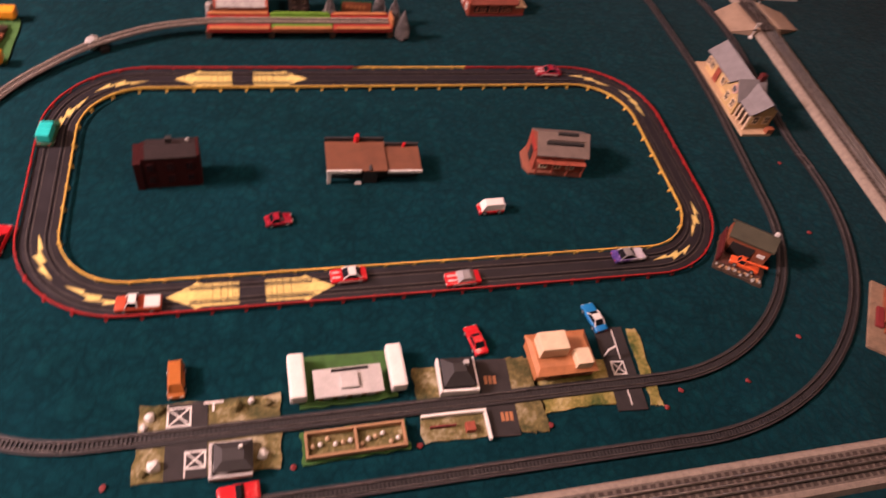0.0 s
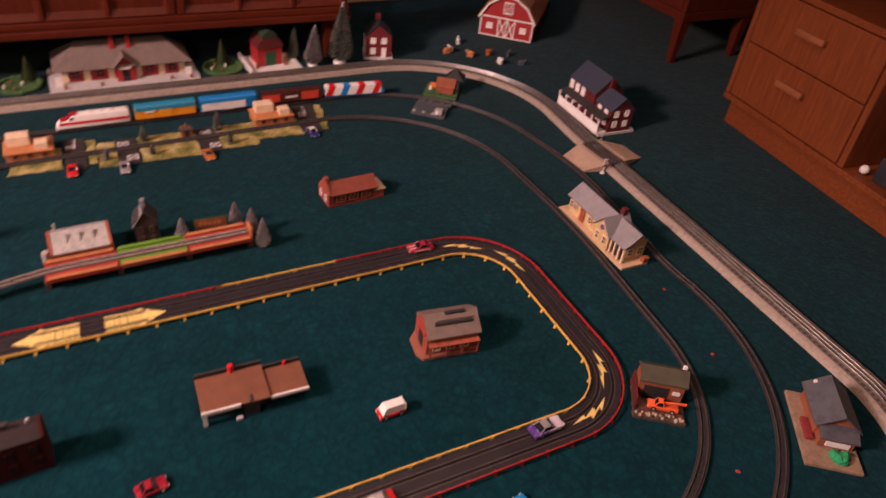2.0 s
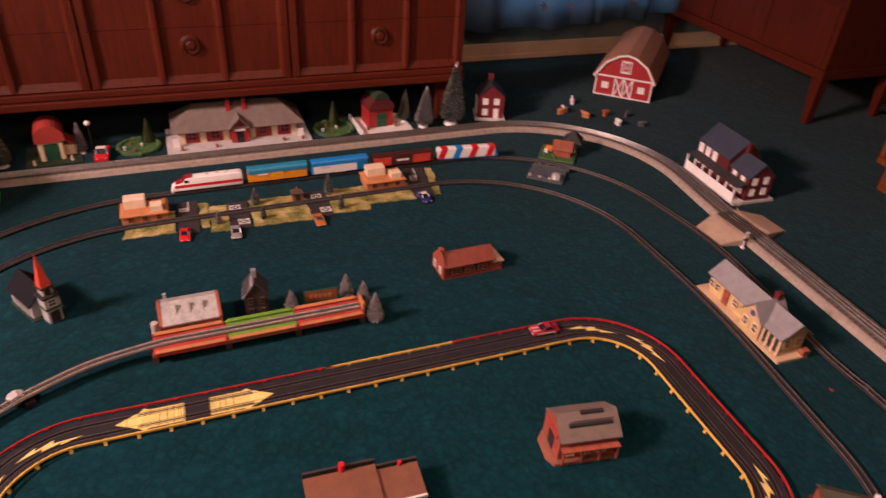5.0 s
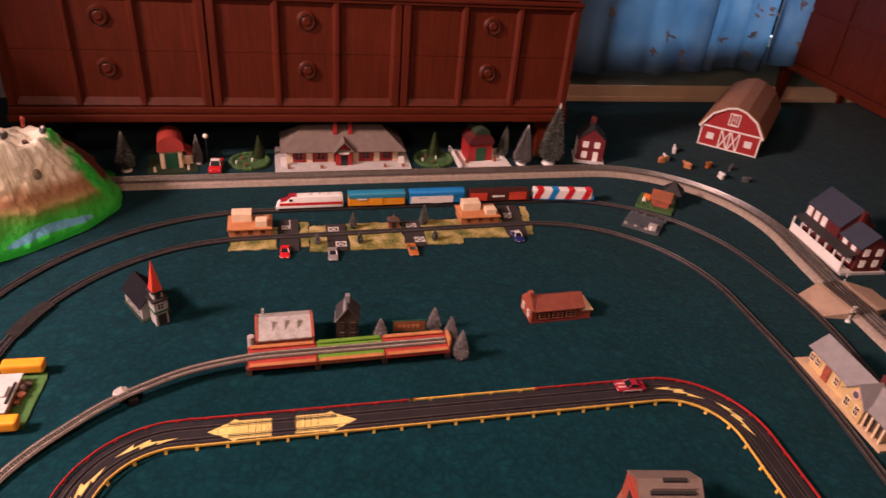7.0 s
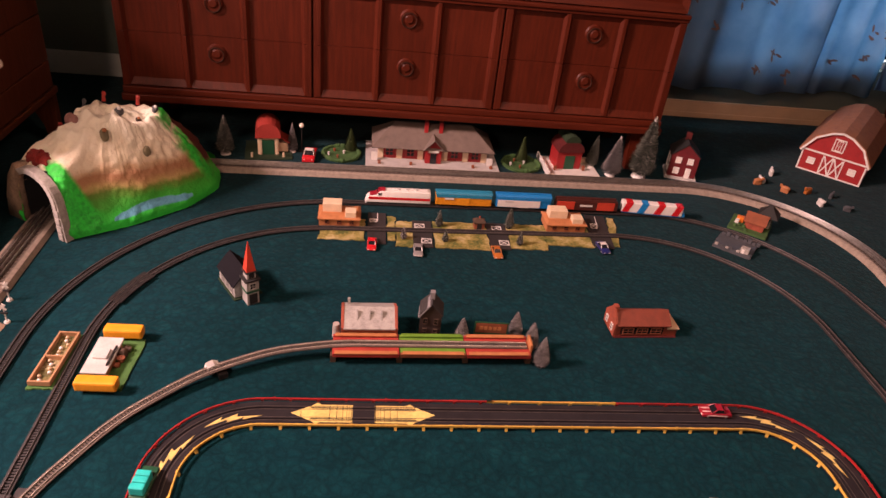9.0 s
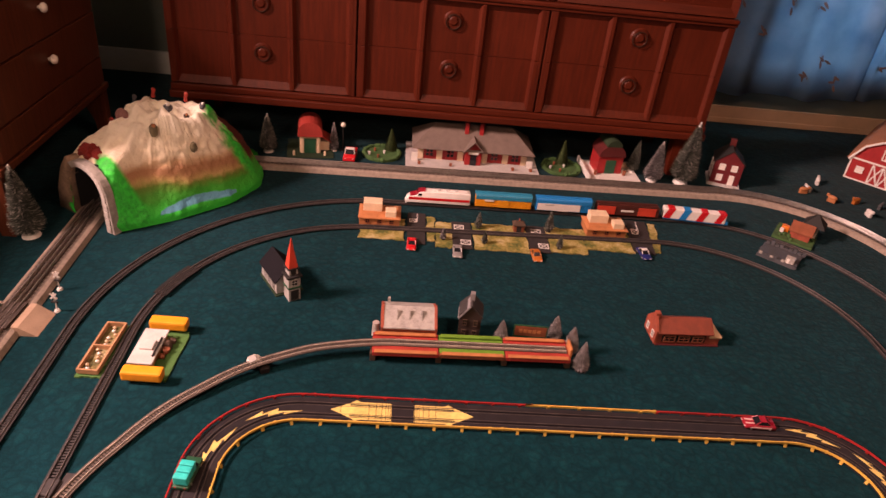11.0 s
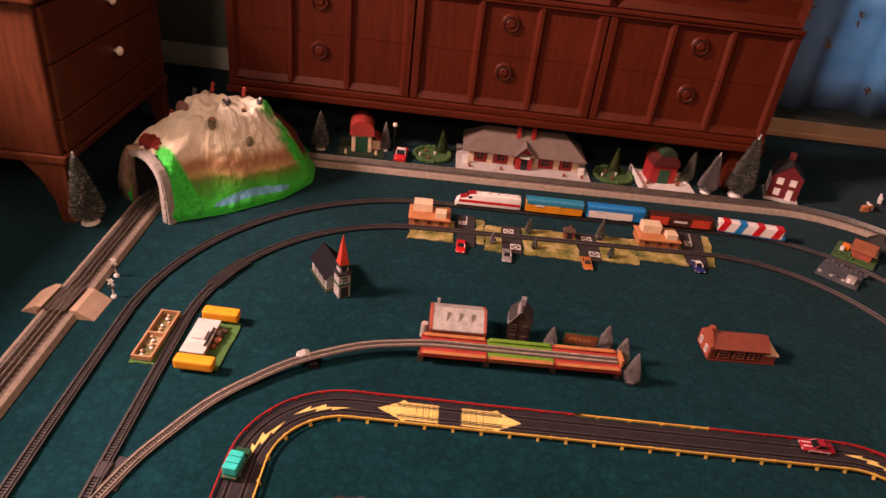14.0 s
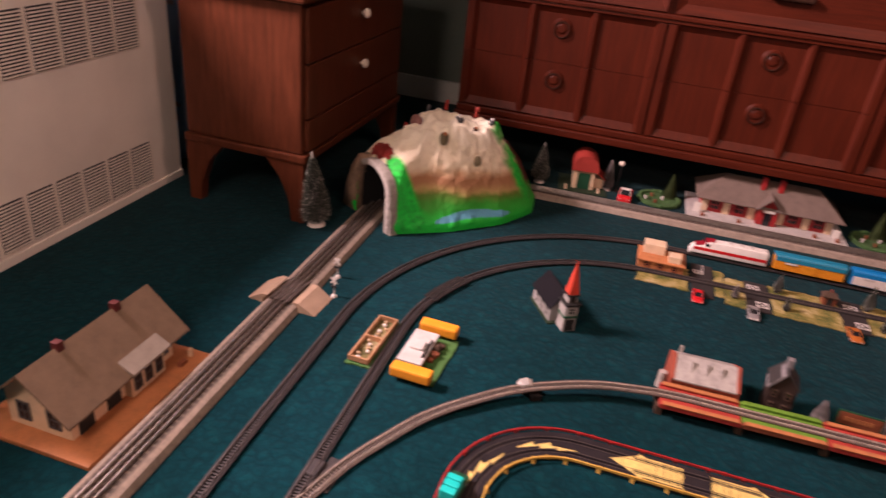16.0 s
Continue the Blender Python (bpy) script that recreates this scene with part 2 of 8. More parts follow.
OAKH = wood("oak_across", (0.105, 0.026, 0.008), (0.225, 0.061, 0.019), (14, 1, 14), 0.42)
PALEWOOD = wood("pale_handle_wood", (0.17, 0.055, 0.022), (0.30, 0.11, 0.045), (1, 12, 12), 0.45)
BRONZE = paint("dark_bronze", (0.050, 0.020, 0.012), 0.5, 0.5, 40, 0.3)
PORCELAIN = paint("white_knob_porcelain", (0.80, 0.72, 0.62), 0.18, 0, 30, 0.1, 0)
RADW = paint("radiator_enamel", (0.86, 0.78, 0.70), 0.45, 0, 4, 0.10, 0.06)
GRILLE_SHADE = paint("grille_shade_paint", (0.045, 0.045, 0.050), 0.8)
SLATE = paint("slot_track_plastic", (0.024, 0.020, 0.023), 0.5, 0, 30, 0.3, 0.2)
GROOVE = paint("groove_and_gap_black", (0.008, 0.008, 0.009), 0.6)
STEEL = paint("track_rail_steel", (0.62, 0.57, 0.53), 0.42, 1.0, 60, 0.3, 0.05)
NICKEL = paint("nickel_rail", (0.62, 0.54, 0.48), 0.42, 0.55, 60, 0.35, 0.05)
DULLRAIL = paint("tarnished_rail", (0.19, 0.165, 0.16), 0.50, 0.9, 60, 0.35, 0.05)
STRIP = paint("worn_contact_strip", (0.15, 0.125, 0.11), 0.5, 0.7, 60, 0.35, 0.05)
YELLOW = paint("yellow_plastic", (0.66, 0.42, 0.085), 0.4, 0, 40, 0.2, 0.1)
PALEY = paint("pale_yellow_print", (0.74, 0.56, 0.18), 0.5, 0, 60, 0.3, 0.1)
REDP = paint("red_plastic", (0.33, 0.020, 0.020), 0.38, 0, 40, 0.2, 0.1)
TIE = paint("black_track_plastic", (0.019, 0.016, 0.016), 0.6, 0, 60, 0.35)
LOOPTIE = paint("grey_brown_tie", (0.030, 0.025, 0.026), 0.7, 0, 60, 0.35)
TIEB = paint("roadbed_tie_brown", (0.062, 0.047, 0.040), 0.7, 0, 60, 0.35)
TIEBED = paint("tie_bed_brown", (0.135, 0.108, 0.088), 0.8, 0, 60, 0.3, 0.4, 300)
ROADBED = paint("grey_roadbed", (0.30, 0.242, 0.196), 0.8, 0, 60, 0.3, 0.4, 300)
RAMP = paint("dusty_ramp_plastic", (0.41, 0.29, 0.205), 0.65, 0, 20, 0.22)
TAN = paint("tan_plastic", (0.52, 0.36, 0.22), 0.6, 0, 20, 0.2)


def turf_material(name, stops):
    """Scenic mat: tan and straw patches over olive and green flock."""
    m, nt, p = shader(name)
    geo = nt.nodes.new("ShaderNodeNewGeometry")
    ns = []
    for scale, detail in ((15, 4), (130, 3)):
        n = nt.nodes.new("ShaderNodeTexNoise")
        n.inputs["Scale"].default_value, n.inputs["Detail"].default_value = scale, detail
        nt.links.new(geo.outputs["Position"], n.inputs["Vector"])
        ns.append(n)
    mix = nt.nodes.new("ShaderNodeMath")
    mix.operation, mix.inputs[1].default_value = "MULTIPLY_ADD", 0.45
    nt.links.new(ns[1].outputs[0], mix.inputs[0])
    nt.links.new(ns[0].outputs[0], mix.inputs[2])
    r = ramp(nt, mix.outputs[0], stops)
    nt.links.new(r.outputs[0], p.inputs["Base Color"])
    p.inputs["Roughness"].default_value = 0.95
    bm_ = nt.nodes.new("ShaderNodeBump")
    bm_.inputs["Strength"].default_value, bm_.inputs["Distance"].default_value = 0.9, 0.004
    nt.links.new(ns[1].outputs[0], bm_.inputs["Height"])
    nt.links.new(bm_.outputs[0], p.inputs["Normal"])
    return m


GRASS = turf_material("straw_turf", [(0.46, (0.040, 0.070, 0.012)), (0.60, (0.13, 0.130, 0.026)), (0.74, (0.28, 0.225, 0.060)), (0.90, (0.45, 0.37, 0.17))])
MOSS = turf_material("olive_turf", [(0.46, (0.030, 0.040, 0.010)), (0.60, (0.085, 0.075, 0.024)), (0.74, (0.17, 0.135, 0.048)), (0.90, (0.36, 0.31, 0.19))])
DARKLAWN = paint("dark_felt_lawn", (0.014, 0.032, 0.011), 0.9, 0, 40, 0.3, 0.6, 400)
TANW = paint("pen_wall_tan", (0.36, 0.20, 0.10), 0.6, 0, 30, 0.25)
TURF = paint("dark_turf", (0.045, 0.105, 0.028), 0.9, 0, 40, 0.4, 0.8, 400)
LAWN = paint("bright_lawn", (0.048, 0.13, 0.026), 0.85, 0, 40, 0.35, 0.6, 400)
BRIDGEG = paint("bridge_green_plastic", (0.13, 0.27, 0.03), 0.5, 0, 40, 0.25, 0.2)
ASPH = paint("model_asphalt", (0.035, 0.030, 0.030), 0.7, 0, 40, 0.3, 0.3, 400)
WHITE = paint("white_plastic", (0.78, 0.74, 0.70), 0.4, 0, 30, 0.10, 0.08)
AGED = paint("aged_white_plastic", (0.38, 0.36, 0.34), 0.55, 0, 40, 0.2, 0.15)
CREAM = paint("cream_plastic", (0.74, 0.56, 0.38), 0.5, 0, 30, 0.14, 0.08)
GREYROOF = paint("pale_grey_roof", (0.50, 0.47, 0.45), 0.6, 0, 30, 0.18, 0.3)
WARMROOF = paint("taupe_shingle_roof", (0.165, 0.122, 0.102), 0.75, 0, 30, 0.25, 0.5, 300)
BLUEROOF = paint("slate_blue_roof", (0.026, 0.031, 0.052), 0.75, 0, 30, 0.25, 0.4, 300)
GRAYBLUE = paint("grey_blue_roof", (0.205, 0.192, 0.198), 0.7, 0, 30, 0.2, 0.4, 300)
BLACKROOF = paint("charcoal_roof", (0.030, 0.026, 0.026), 0.65, 0, 30, 0.3, 0.4, 300)
BROWNROOF = paint("brown_roof", (0.165, 0.060, 0.030), 0.6, 0, 25, 0.25, 0.4, 300)
REDROOF = paint("red_roof", (0.36, 0.04, 0.03), 0.55, 0, 25, 0.25, 0.3, 300)
RUST = paint("rust_brown_plastic", (0.25, 0.075, 0.035), 0.55, 0, 30, 0.25, 0.3)
BRICK = paint("model_brick", (0.30, 0.065, 0.035), 0.7, 0, 50, 0.35, 0.5, 300)
DKRED = paint("dark_red_wall", (0.095, 0.011, 0.011), 0.6, 0, 40, 0.25, 0.3)
BARNRED = paint("barn_red", (0.33, 0.018, 0.020), 0.5, 0, 40, 0.2, 0.2)
TERRA = paint("terracotta_plastic", (0.44, 0.17, 0.065), 0.55, 0, 30, 0.25, 0.2)
STONE = paint("grey_stone", (0.36, 0.33, 0.30), 0.8, 0, 45, 0.4, 0.8, 200)
GREYP = paint("dark_grey_plastic", (0.068, 0.070, 0.078), 0.6, 0, 40, 0.35, 0.4)
GLASS = paint("dark_window", (0.012, 0.012, 0.016), 0.12, 0, 20, 0.2, 0)
ORANGE = paint("orange_plastic", (0.72, 0.19, 0.025), 0.4, 0, 30, 0.18, 0.1)
AMBER = paint("amber_plastic", (0.75, 0.30, 0.02), 0.42, 0, 30, 0.15, 0.1)
BLUE = paint("bright_blue_paint", (0.010, 0.20, 0.52), 0.35, 0, 30, 0.15, 0.06)
NAVY = paint("navy_paint", (0.015, 0.020, 0.13), 0.3, 0, 30, 0.2, 0.06)
SILVER = paint("silver_paint", (0.42, 0.40, 0.40), 0.3, 0.5, 30, 0.2, 0.06)
CARRED = paint("car_red_paint", (0.55, 0.018, 0.024), 0.25, 0, 30, 0.15, 0.04)
PINKW = paint("pinkish_white_print", (0.74, 0.52, 0.50), 0.4, 0, 60, 0.2, 0.05)
SLOTRED = paint("slot_car_red_orange", (0.46, 0.070, 0.030), 0.3, 0, 30, 0.2, 0.04)
CARMAROON = paint("car_maroon_paint", (0.30, 0.014, 0.030), 0.28, 0, 30, 0.2, 0.04)
CARORANGE = paint("car_orange_paint", (0.42, 0.13, 0.025), 0.35, 0, 30, 0.2, 0.04)
TEAL = paint("teal_plastic", (0.02, 0.56, 0.52), 0.4, 0, 30, 0.12, 0.05)
DKGREEN = paint("dark_green_paint", (0.012, 0.075, 0.035), 0.5, 0, 30, 0.25, 0.1)
PURPLE = turf_material("violet_flecked_paint", [(0.48, (0.06, 0.03, 0.20)), (0.62, (0.13, 0.07, 0.30)), (0.70, (0.50, 0.44, 0.55)), (0.86, (0.62, 0.58, 0.62))])
TYRE = paint("black_rubber", (0.014, 0.013, 0.013), 0.7)


def needle_material(name, stops):
    """Bottle-brush bristles: each bristle takes one of a few tones, most of them dark and some frosted."""
    m, nt, p = shader(name)
    geo = nt.nodes.new("ShaderNodeNewGeometry")
    r = ramp(nt, geo.outputs["Random Per Island"], stops)
    r.color_ramp.interpolation = "CONSTANT"
    nt.links.new(r.outputs[0], p.inputs["Base Color"])
    p.inputs["Roughness"].default_value = 0.55
    return m


NEEDLE = needle_material("frosted_needles", [(0.0, (0.035, 0.042, 0.030)), (0.40, (0.075, 0.085, 0.062)), (0.70, (0.20, 0.205, 0.175)), (0.90, (0.62, 0.60, 0.55))])
NEEDLEG = paint("green_needles", (0.055, 0.085, 0.022), 0.8, 0, 80, 0.5, 0.2)
FOILN = needle_material("grey_foil_needles", [(0.0, (0.085, 0.075, 0.075)), (0.35, (0.17, 0.155, 0.155)), (0.70, (0.34, 0.31, 0.31)), (0.90, (0.68, 0.63, 0.62))])
BARK = paint("dark_bark", (0.07, 0.04, 0.025), 0.8)
COPPER = paint("rusty_carmine", (0.20, 0.022, 0.024), 0.6)
PAPER = paint("paper_white", (0.7, 0.66, 0.62), 0.7, 0, 20, 0.1, 0.05)
BLACKB = paint("black_box_card", (0.02, 0.02, 0.025), 0.45, 0, 20, 0.3, 0.05)

for dull in (SLATE, TIEB, ROADBED, TIE, ASPH):
    dull.node_tree.nodes["Principled BSDF"].inputs["Specular IOR Level"].default_value = 0.22


# ---------------------------------------------------------------- mesh helpers
def bx(bm, cx, cy, cz, sx, sy, sz, rz=0.0, bevel=0.0):
    r = bmesh.ops.create_cube(bm, size=1.0, matrix=pose(cx, cy, cz, 0, 0, rz) @ Matrix.Diagonal((sx, sy, sz, 1)))
    if bevel:
        edges = list({e for v in r["verts"] for e in v.link_edges})
        bmesh.ops.bevel(bm, geom=edges, offset=bevel, segments=2, affect="EDGES", profile=0.6)
    return bm


def slab(bm, x0, x1, y0, y1, z0, z1, bevel=0.0):
    return bx(bm, (x0 + x1) / 2, (y0 + y1) / 2, (z0 + z1) / 2, x1 - x0, y1 - y0, z1 - z0, 0, bevel)


def box(*a, **k):
    return bx(bmesh.new(), *a, **k)


def slb(*a, **k):
    return slab(bmesh.new(), *a, **k)


def cyl(bm, m, r1, r2, h, seg=16):
    """A cone or cylinder along the local z of m, from its base."""
    bmesh.ops.create_cone(bm, cap_ends=True, segments=seg, radius1=r1, radius2=r2, depth=h, matrix=m @ pose(0, 0, h / 2))
    return bm


def prism(bm, profile, a0, a1, axis="y"):
    """A closed profile (u, z) drawn out from a0 to a1 along y (u is x) or x (u is y)."""
    def put(u, z, a):
        return bm.verts.new((u, a, z) if axis == "y" else (a, u, z))
    lo, hi = [put(u, z, a0) for u, z in profile], [put(u, z, a1) for u, z in profile]
    n = len(profile)
    bm.faces.new(lo), bm.faces.new(hi[::-1])
    for i in range(n):
        bm.faces.new((lo[i], hi[i], hi[(i + 1) % n], lo[(i + 1) % n]))
    bmesh.ops.recalc_face_normals(bm, faces=bm.faces)
    return bm


def plate(bm, outline, z0, z1):
    """A flat outline (x, y) with a thickness."""
    lo, hi = [bm.verts.new((x, y, z0)) for x, y in outline], [bm.verts.new((x, y, z1)) for x, y in outline]
    n = len(outline)
    bm.faces.new(lo[::-1]), bm.faces.new(hi)
    for i in range(n):
        bm.faces.new((lo[i], lo[(i + 1) % n], hi[(i + 1) % n], hi[i]))
    bmesh.ops.recalc_face_normals(bm, faces=bm.faces)
    return bm


def part(name, bm, material, parent, label="", at=None, smooth=False, mods=None):
    me = bpy.data.meshes.new(name)
    bm.to_mesh(me)
    bm.free()
    me.materials.append(material)
    if smooth:
        me.polygons.foreach_set("use_smooth", [True] * len(me.polygons))
    ob = new(name, me)
    ob.parent = parent
    if at is not None:
        ob.matrix_basis = at
    return tagged(ob, label) if label else ob


def mesh_part(name, verts, faces, material, parent, label="", kind=""):
    me = bpy.data.meshes.new(name)
    me.from_pydata(verts, [], faces)
    me.materials.append(material)
    ob = new(name, me)
    ob.parent = parent
    return tagged(ob, label, "", "", kind)


def thing(name, x, y, z, rz, label, category, group="", kind=""):
    ob = new(name)
    ob.empty_display_size = 0.02
    ob.matrix_basis = pose(x, y, z, 0, 0, rz)
    return tagged(ob, label, category, group, kind)


def single(name, bm, material, label, category, kind="", group="", at=None, smooth=False):
    ob = part(name, bm, material, None, "", at, smooth)
    return tagged(ob, label, category, group, kind)


def rounded(corners, closed=True, step=0.02):
    """A way of straights and arcs through corners (x, y, radius)."""
    pts, n = [], len(corners)
    for i, (x, y, r) in enumerate(corners):
        p = Vector((x, y))
        if not closed and i in (0, n - 1):
            pts.append(p)
            continue
        a, b = Vector(corners[i - 1][:2]) - p, Vector(corners[(i + 1) % n][:2]) - p
        a.normalize(), b.normalize()
        half = math.acos(max(-1, min(1, a.dot(b)))) / 2
        d = r / math.tan(half)
        mid = (a + b).normalized()
        c = p + mid * (r / math.sin(half))
        s, e = p + a * d - c, p + b * d - c
        turn = s.angle_signed(e)
        k = max(4, int(abs(turn) * r / step))
        for j in range(k + 1):
            ang = -turn * j / k
            pts.append(c + Vector((s.x * math.cos(ang) - s.y * math.sin(ang), s.x * math.sin(ang) + s.y * math.cos(ang))))
    out = []
    loop = pts + [pts[0]] if closed else pts
    for p, q in zip(loop, loop[1:]):
        k = max(1, int((q - p).length / 0.02))
        out += [p.lerp(q, j / k) for j in range(k)]
    return out if closed else out + [pts[-1]]


def tangents(path, closed):
    n = len(path)
    out = []
    for i in range(n):
        a = path[i - 1] if closed or i else path[0]
        b = path[(i + 1) % n] if closed or i < n - 1 else path[-1]
        out.append((b - a).normalized())
    return out


def sweep(path, profile, closed=True, lift=None):
    """verts and faces of a profile (offset to the left, z) drawn along a way; the profile is a closed ring."""
    t = tangents(path, closed)
    n, k = len(path), len(profile)
    verts = []
    for i, p in enumerate(path):
        nx, ny = -t[i].y, t[i].x
        up = lift(i / (n - 1)) if lift else 0.0
        verts += [(p.x + nx * o, p.y + ny * o, z + up) for o, z in profile]
    faces = []
    for i in range(n if closed else n - 1):
        a, b = i * k, ((i + 1) % n) * k
        faces += [(a + j, b + j, b + (j + 1) % k, a + (j + 1) % k)[::-1] for j in range(k)]
    if not closed:
        faces += [tuple(range(k)), tuple(range((n - 1) * k, n * k))[::-1]]
    return verts, faces


def rect(o0, o1, z0, z1):
    return [(o0, z0), (o1, z0), (o1, z1), (o0, z1)]


def rail_head(o, half, z0, z1):
    """A rail's section, rounded off at its head."""
    c = half * 0.75
    return [(o - half, z0), (o + half, z0), (o + half, z1 - c), (o + half * 0.80, z1 - c * 0.35), (o + half * 0.40, z1), (o - half * 0.40, z1), (o - half * 0.80, z1 - c * 0.35), (o - half, z1 - c)]


def along(path, spacing, closed=True, start=0.0):
    """Places and headings at even steps of a way: (x, y, heading, share of the way)."""
    loop = path + [path[0]] if closed else path
    lens = [(b - a).length for a, b in zip(loop, loop[1:])]
    total, out, acc, s = sum(lens), [], 0.0, start
    for (a, b), d in zip(zip(loop, loop[1:]), lens):
        while s < acc + d - 1e-9:
            p = a.lerp(b, (s - acc) / d)
            out.append((p.x, p.y, math.atan2(b.y - a.y, b.x - a.x), s / total))
            s += spacing
        acc += d
    return out


def many_boxes(places, sx, sy, z0, z1, lift=None):
    verts, faces = [], []
    for x, y, h, f in places:
        c, s, up = math.cos(h), math.sin(h), lift(f) if lift else 0.0
        b = len(verts)
        for z in (z0, z1):
            for u, v in ((-1, -1), (1, -1), (1, 1), (-1, 1)):
                u, v = u * sx / 2, v * sy / 2
                verts.append((x + u * c - v * s, y + u * s + v * c, z + up))
        faces += [tuple(b + i for i in f) for f in ((3, 2, 1, 0), (4, 5, 6, 7), (0, 1, 5, 4), (1, 2, 6, 5), (2, 3, 7, 6), (3, 0, 4, 7))]
    return verts, faces


# ---------------------------------------------------------------- the room
XL, XR, YF, YB, ZC = -1.58, 4.80, -2.60, 2.80, 2.45
fl = slb(XL - 0.12, XR + 0.12, YF - 0.12, YB + 0.12, -0.04, 0.0)
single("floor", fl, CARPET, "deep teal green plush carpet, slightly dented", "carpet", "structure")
single("ceiling", slb(XL - 0.12, XR + 0.12, YF - 0.12, YB + 0.12, ZC, ZC + 0.1), CEIL, "plain white painted ceiling", "ceiling", "structure")


def wall_with_opening(name, axis, at0, at1, lo, hi, o0, o1, z0, z1):
    bm = bmesh.new()
    for a, b, c, d in ((lo, o0, 0, ZC), (o1, hi, 0, ZC), (o0, o1, 0, z0), (o0, o1, z1, ZC)):
        if axis == "x":
            slab(bm, at0, at1, a, b, c, d)
        else:
            slab(bm, a, b, at0, at1, c, d)
    return single(name, bm, WALL, "pale green painted wall with a window opening", "wall", "structure")


wall_with_opening("wall_west", "x", XL - 0.12, XL, YF, YB, -0.80, 1.18, 1.12, 2.40)
wall_with_opening("wall_north", "y", YB, YB + 0.12, XL - 0.12, XR + 0.12, 2.35, 3.65, 0.34, 2.0)
single("wall_east", slb(XR, XR + 0.12, YF, YB, 0, ZC), WALL, "pale green painted wall", "wall", "structure")
single("wall_south", slb(XL - 0.12, XR + 0.12, YF - 0.12, YF, 0, ZC), WALL, "pale green painted wall", "wall", "structure")
bm = slb(1.95, XR, YB - 0.02, YB - 0.001, 0.0, 0.095, 0.004)
slab(bm, 1.95, XR, YB - 0.028, YB - 0.021, 0.0, 0.03, 0.003)
single("baseboard", bm, BASEB, "tan painted baseboard along the wall", "baseboard", "structure")
bm = slb(XL, -0.3, YB - 0.02, YB - 0.001, 0.0, 0.12, 0.004)
single("baseboard", bm, BASEW, "pale painted baseboard behind the furniture", "baseboard", "structure")


def window_frame(name, m, w, h):
    """A sash window that looks along its local -y."""
    w_ = thing(name, 0, 0, 0, 0, "white painted sash window", "window", "", "structure")
    w_.matrix_basis = m
    bm = bmesh.new()
    for x in (-w / 2, w / 2):
        bx(bm, x, 0, 0, 0.05, 0.06, h + 0.05)
    for z in (-h / 2, 0, h / 2):
        bx(bm, 0, 0, z, w - 0.05, 0.045, 0.04)
    part("window_frame", bm, WHITE, w_)


window_frame("window_1", pose(XL - 0.09, 0.19, 1.76, 0, 0, 90), 1.94, 1.24)
window_frame("window_2", pose(3.0, YB + 0.09, 1.17), 1.26, 1.62)


MOTIF = paint("brown_cloth_print", (0.27, 0.19, 0.17), 0.9)


def drape(name, m, width, z0, z1, folds, deep, seed, label):
    """A hanging cloth with soft folds along local x."""
    rnd = random.Random(seed)
    nx, nz = folds * 14, 10
    ph = [rnd.uniform(0, 6.28) for _ in range(4)]
    bm = bmesh.new()
    grid = []
    for j in range(nz + 1):
        row = []
        g = j / nz
        for i in range(nx + 1):
            u = i / nx
            a = u * folds * 2 * math.pi
            y = deep * (0.65 * math.sin(a + 0.5 * math.sin(3 * u * 6.28 + ph[0])) + 0.35 * math.sin(a * 0.53 + ph[1])) * (0.75 + 0.35 * (1 - g))
            z = z0 + (z1 - z0) * g + (0.012 * math.sin(a * 0.5 + ph[2]) if j == 0 else 0)
            row.append(bm.verts.new(((u - 0.5) * width, y, z)))
        grid.append(row)
    for j in range(nz):
        for i in range(nx):
            bm.faces.new((grid[j][i], grid[j][i + 1], grid[j + 1][i + 1], grid[j + 1][i]))
    c = thing(name, 0, 0, 0, 0, label, "curtain")
    c.matrix_basis = m
    ob = part("cloth", bm, CURTAIN, c, "", None, True)
    s = ob.modifiers.new("thick", "SOLIDIFY")
    s.thickness = 0.003
    # small printed motifs
    for k in range(9):
        u, z = rnd.uniform(-0.45, 0.45) * width, rnd.uniform(z0 + 0.06, z0 + 0.75)
        a = (u / width + 0.5) * folds * 2 * math.pi
        y = deep * (0.65 * math.sin(a + 0.5 * math.sin(3 * (u / width + 0.5) * 6.28 + ph[0])) + 0.35 * math.sin(a * 0.53 + ph[1])) * (0.75 + 0.35 * (1 - (z - z0) / (z1 - z0)))
        bm = bmesh.new()
        for q in range(4):
            bmesh.ops.create_uvsphere(bm, u_segments=8, v_segments=5, radius=0.011, matrix=pose(rnd.uniform(-0.025, 0.025), 0, rnd.uniform(-0.03, 0.03), 0, rnd.uniform(0, 90), 0) @ Matrix.Diagonal((2.0, 0.12, 0.6, 1)))
        part("printed_motif", bm, MOTIF, c, "", pose(u, y - 0.004, z))
    rod = cyl(bmesh.new(), pose(-width / 2 - 0.05, 0.0, z1 + 0.01, 0, 90, 0), 0.011, 0.011, width + 0.1, 12)
    part("curtain_rod", rod, BRONZE, c)
    return c


drape("curtain", pose(2.49, 2.69, 0), 0.84, 0.205, 2.2, 4, 0.020, 3, "blue printed cotton curtain hanging short of the floor")
drape("curtain", pose(3.10, 2.745, 0), 0.46, 0.215, 2.2, 3, 0.016, 4, "blue printed cotton curtain hanging in deep folds")
drape("curtain", pose(3.54, 2.68, 0), 0.50, 0.270, 2.2, 2, 0.018, 6, "blue printed cotton curtain hanging short of the floor")
drape("curtain", pose(-1.44, 1.30, 0, 0, 0, 90), 0.26, 0.02, 2.2, 2, 0.025, 5, "narrow blue curtain hanging beside the radiator cover")


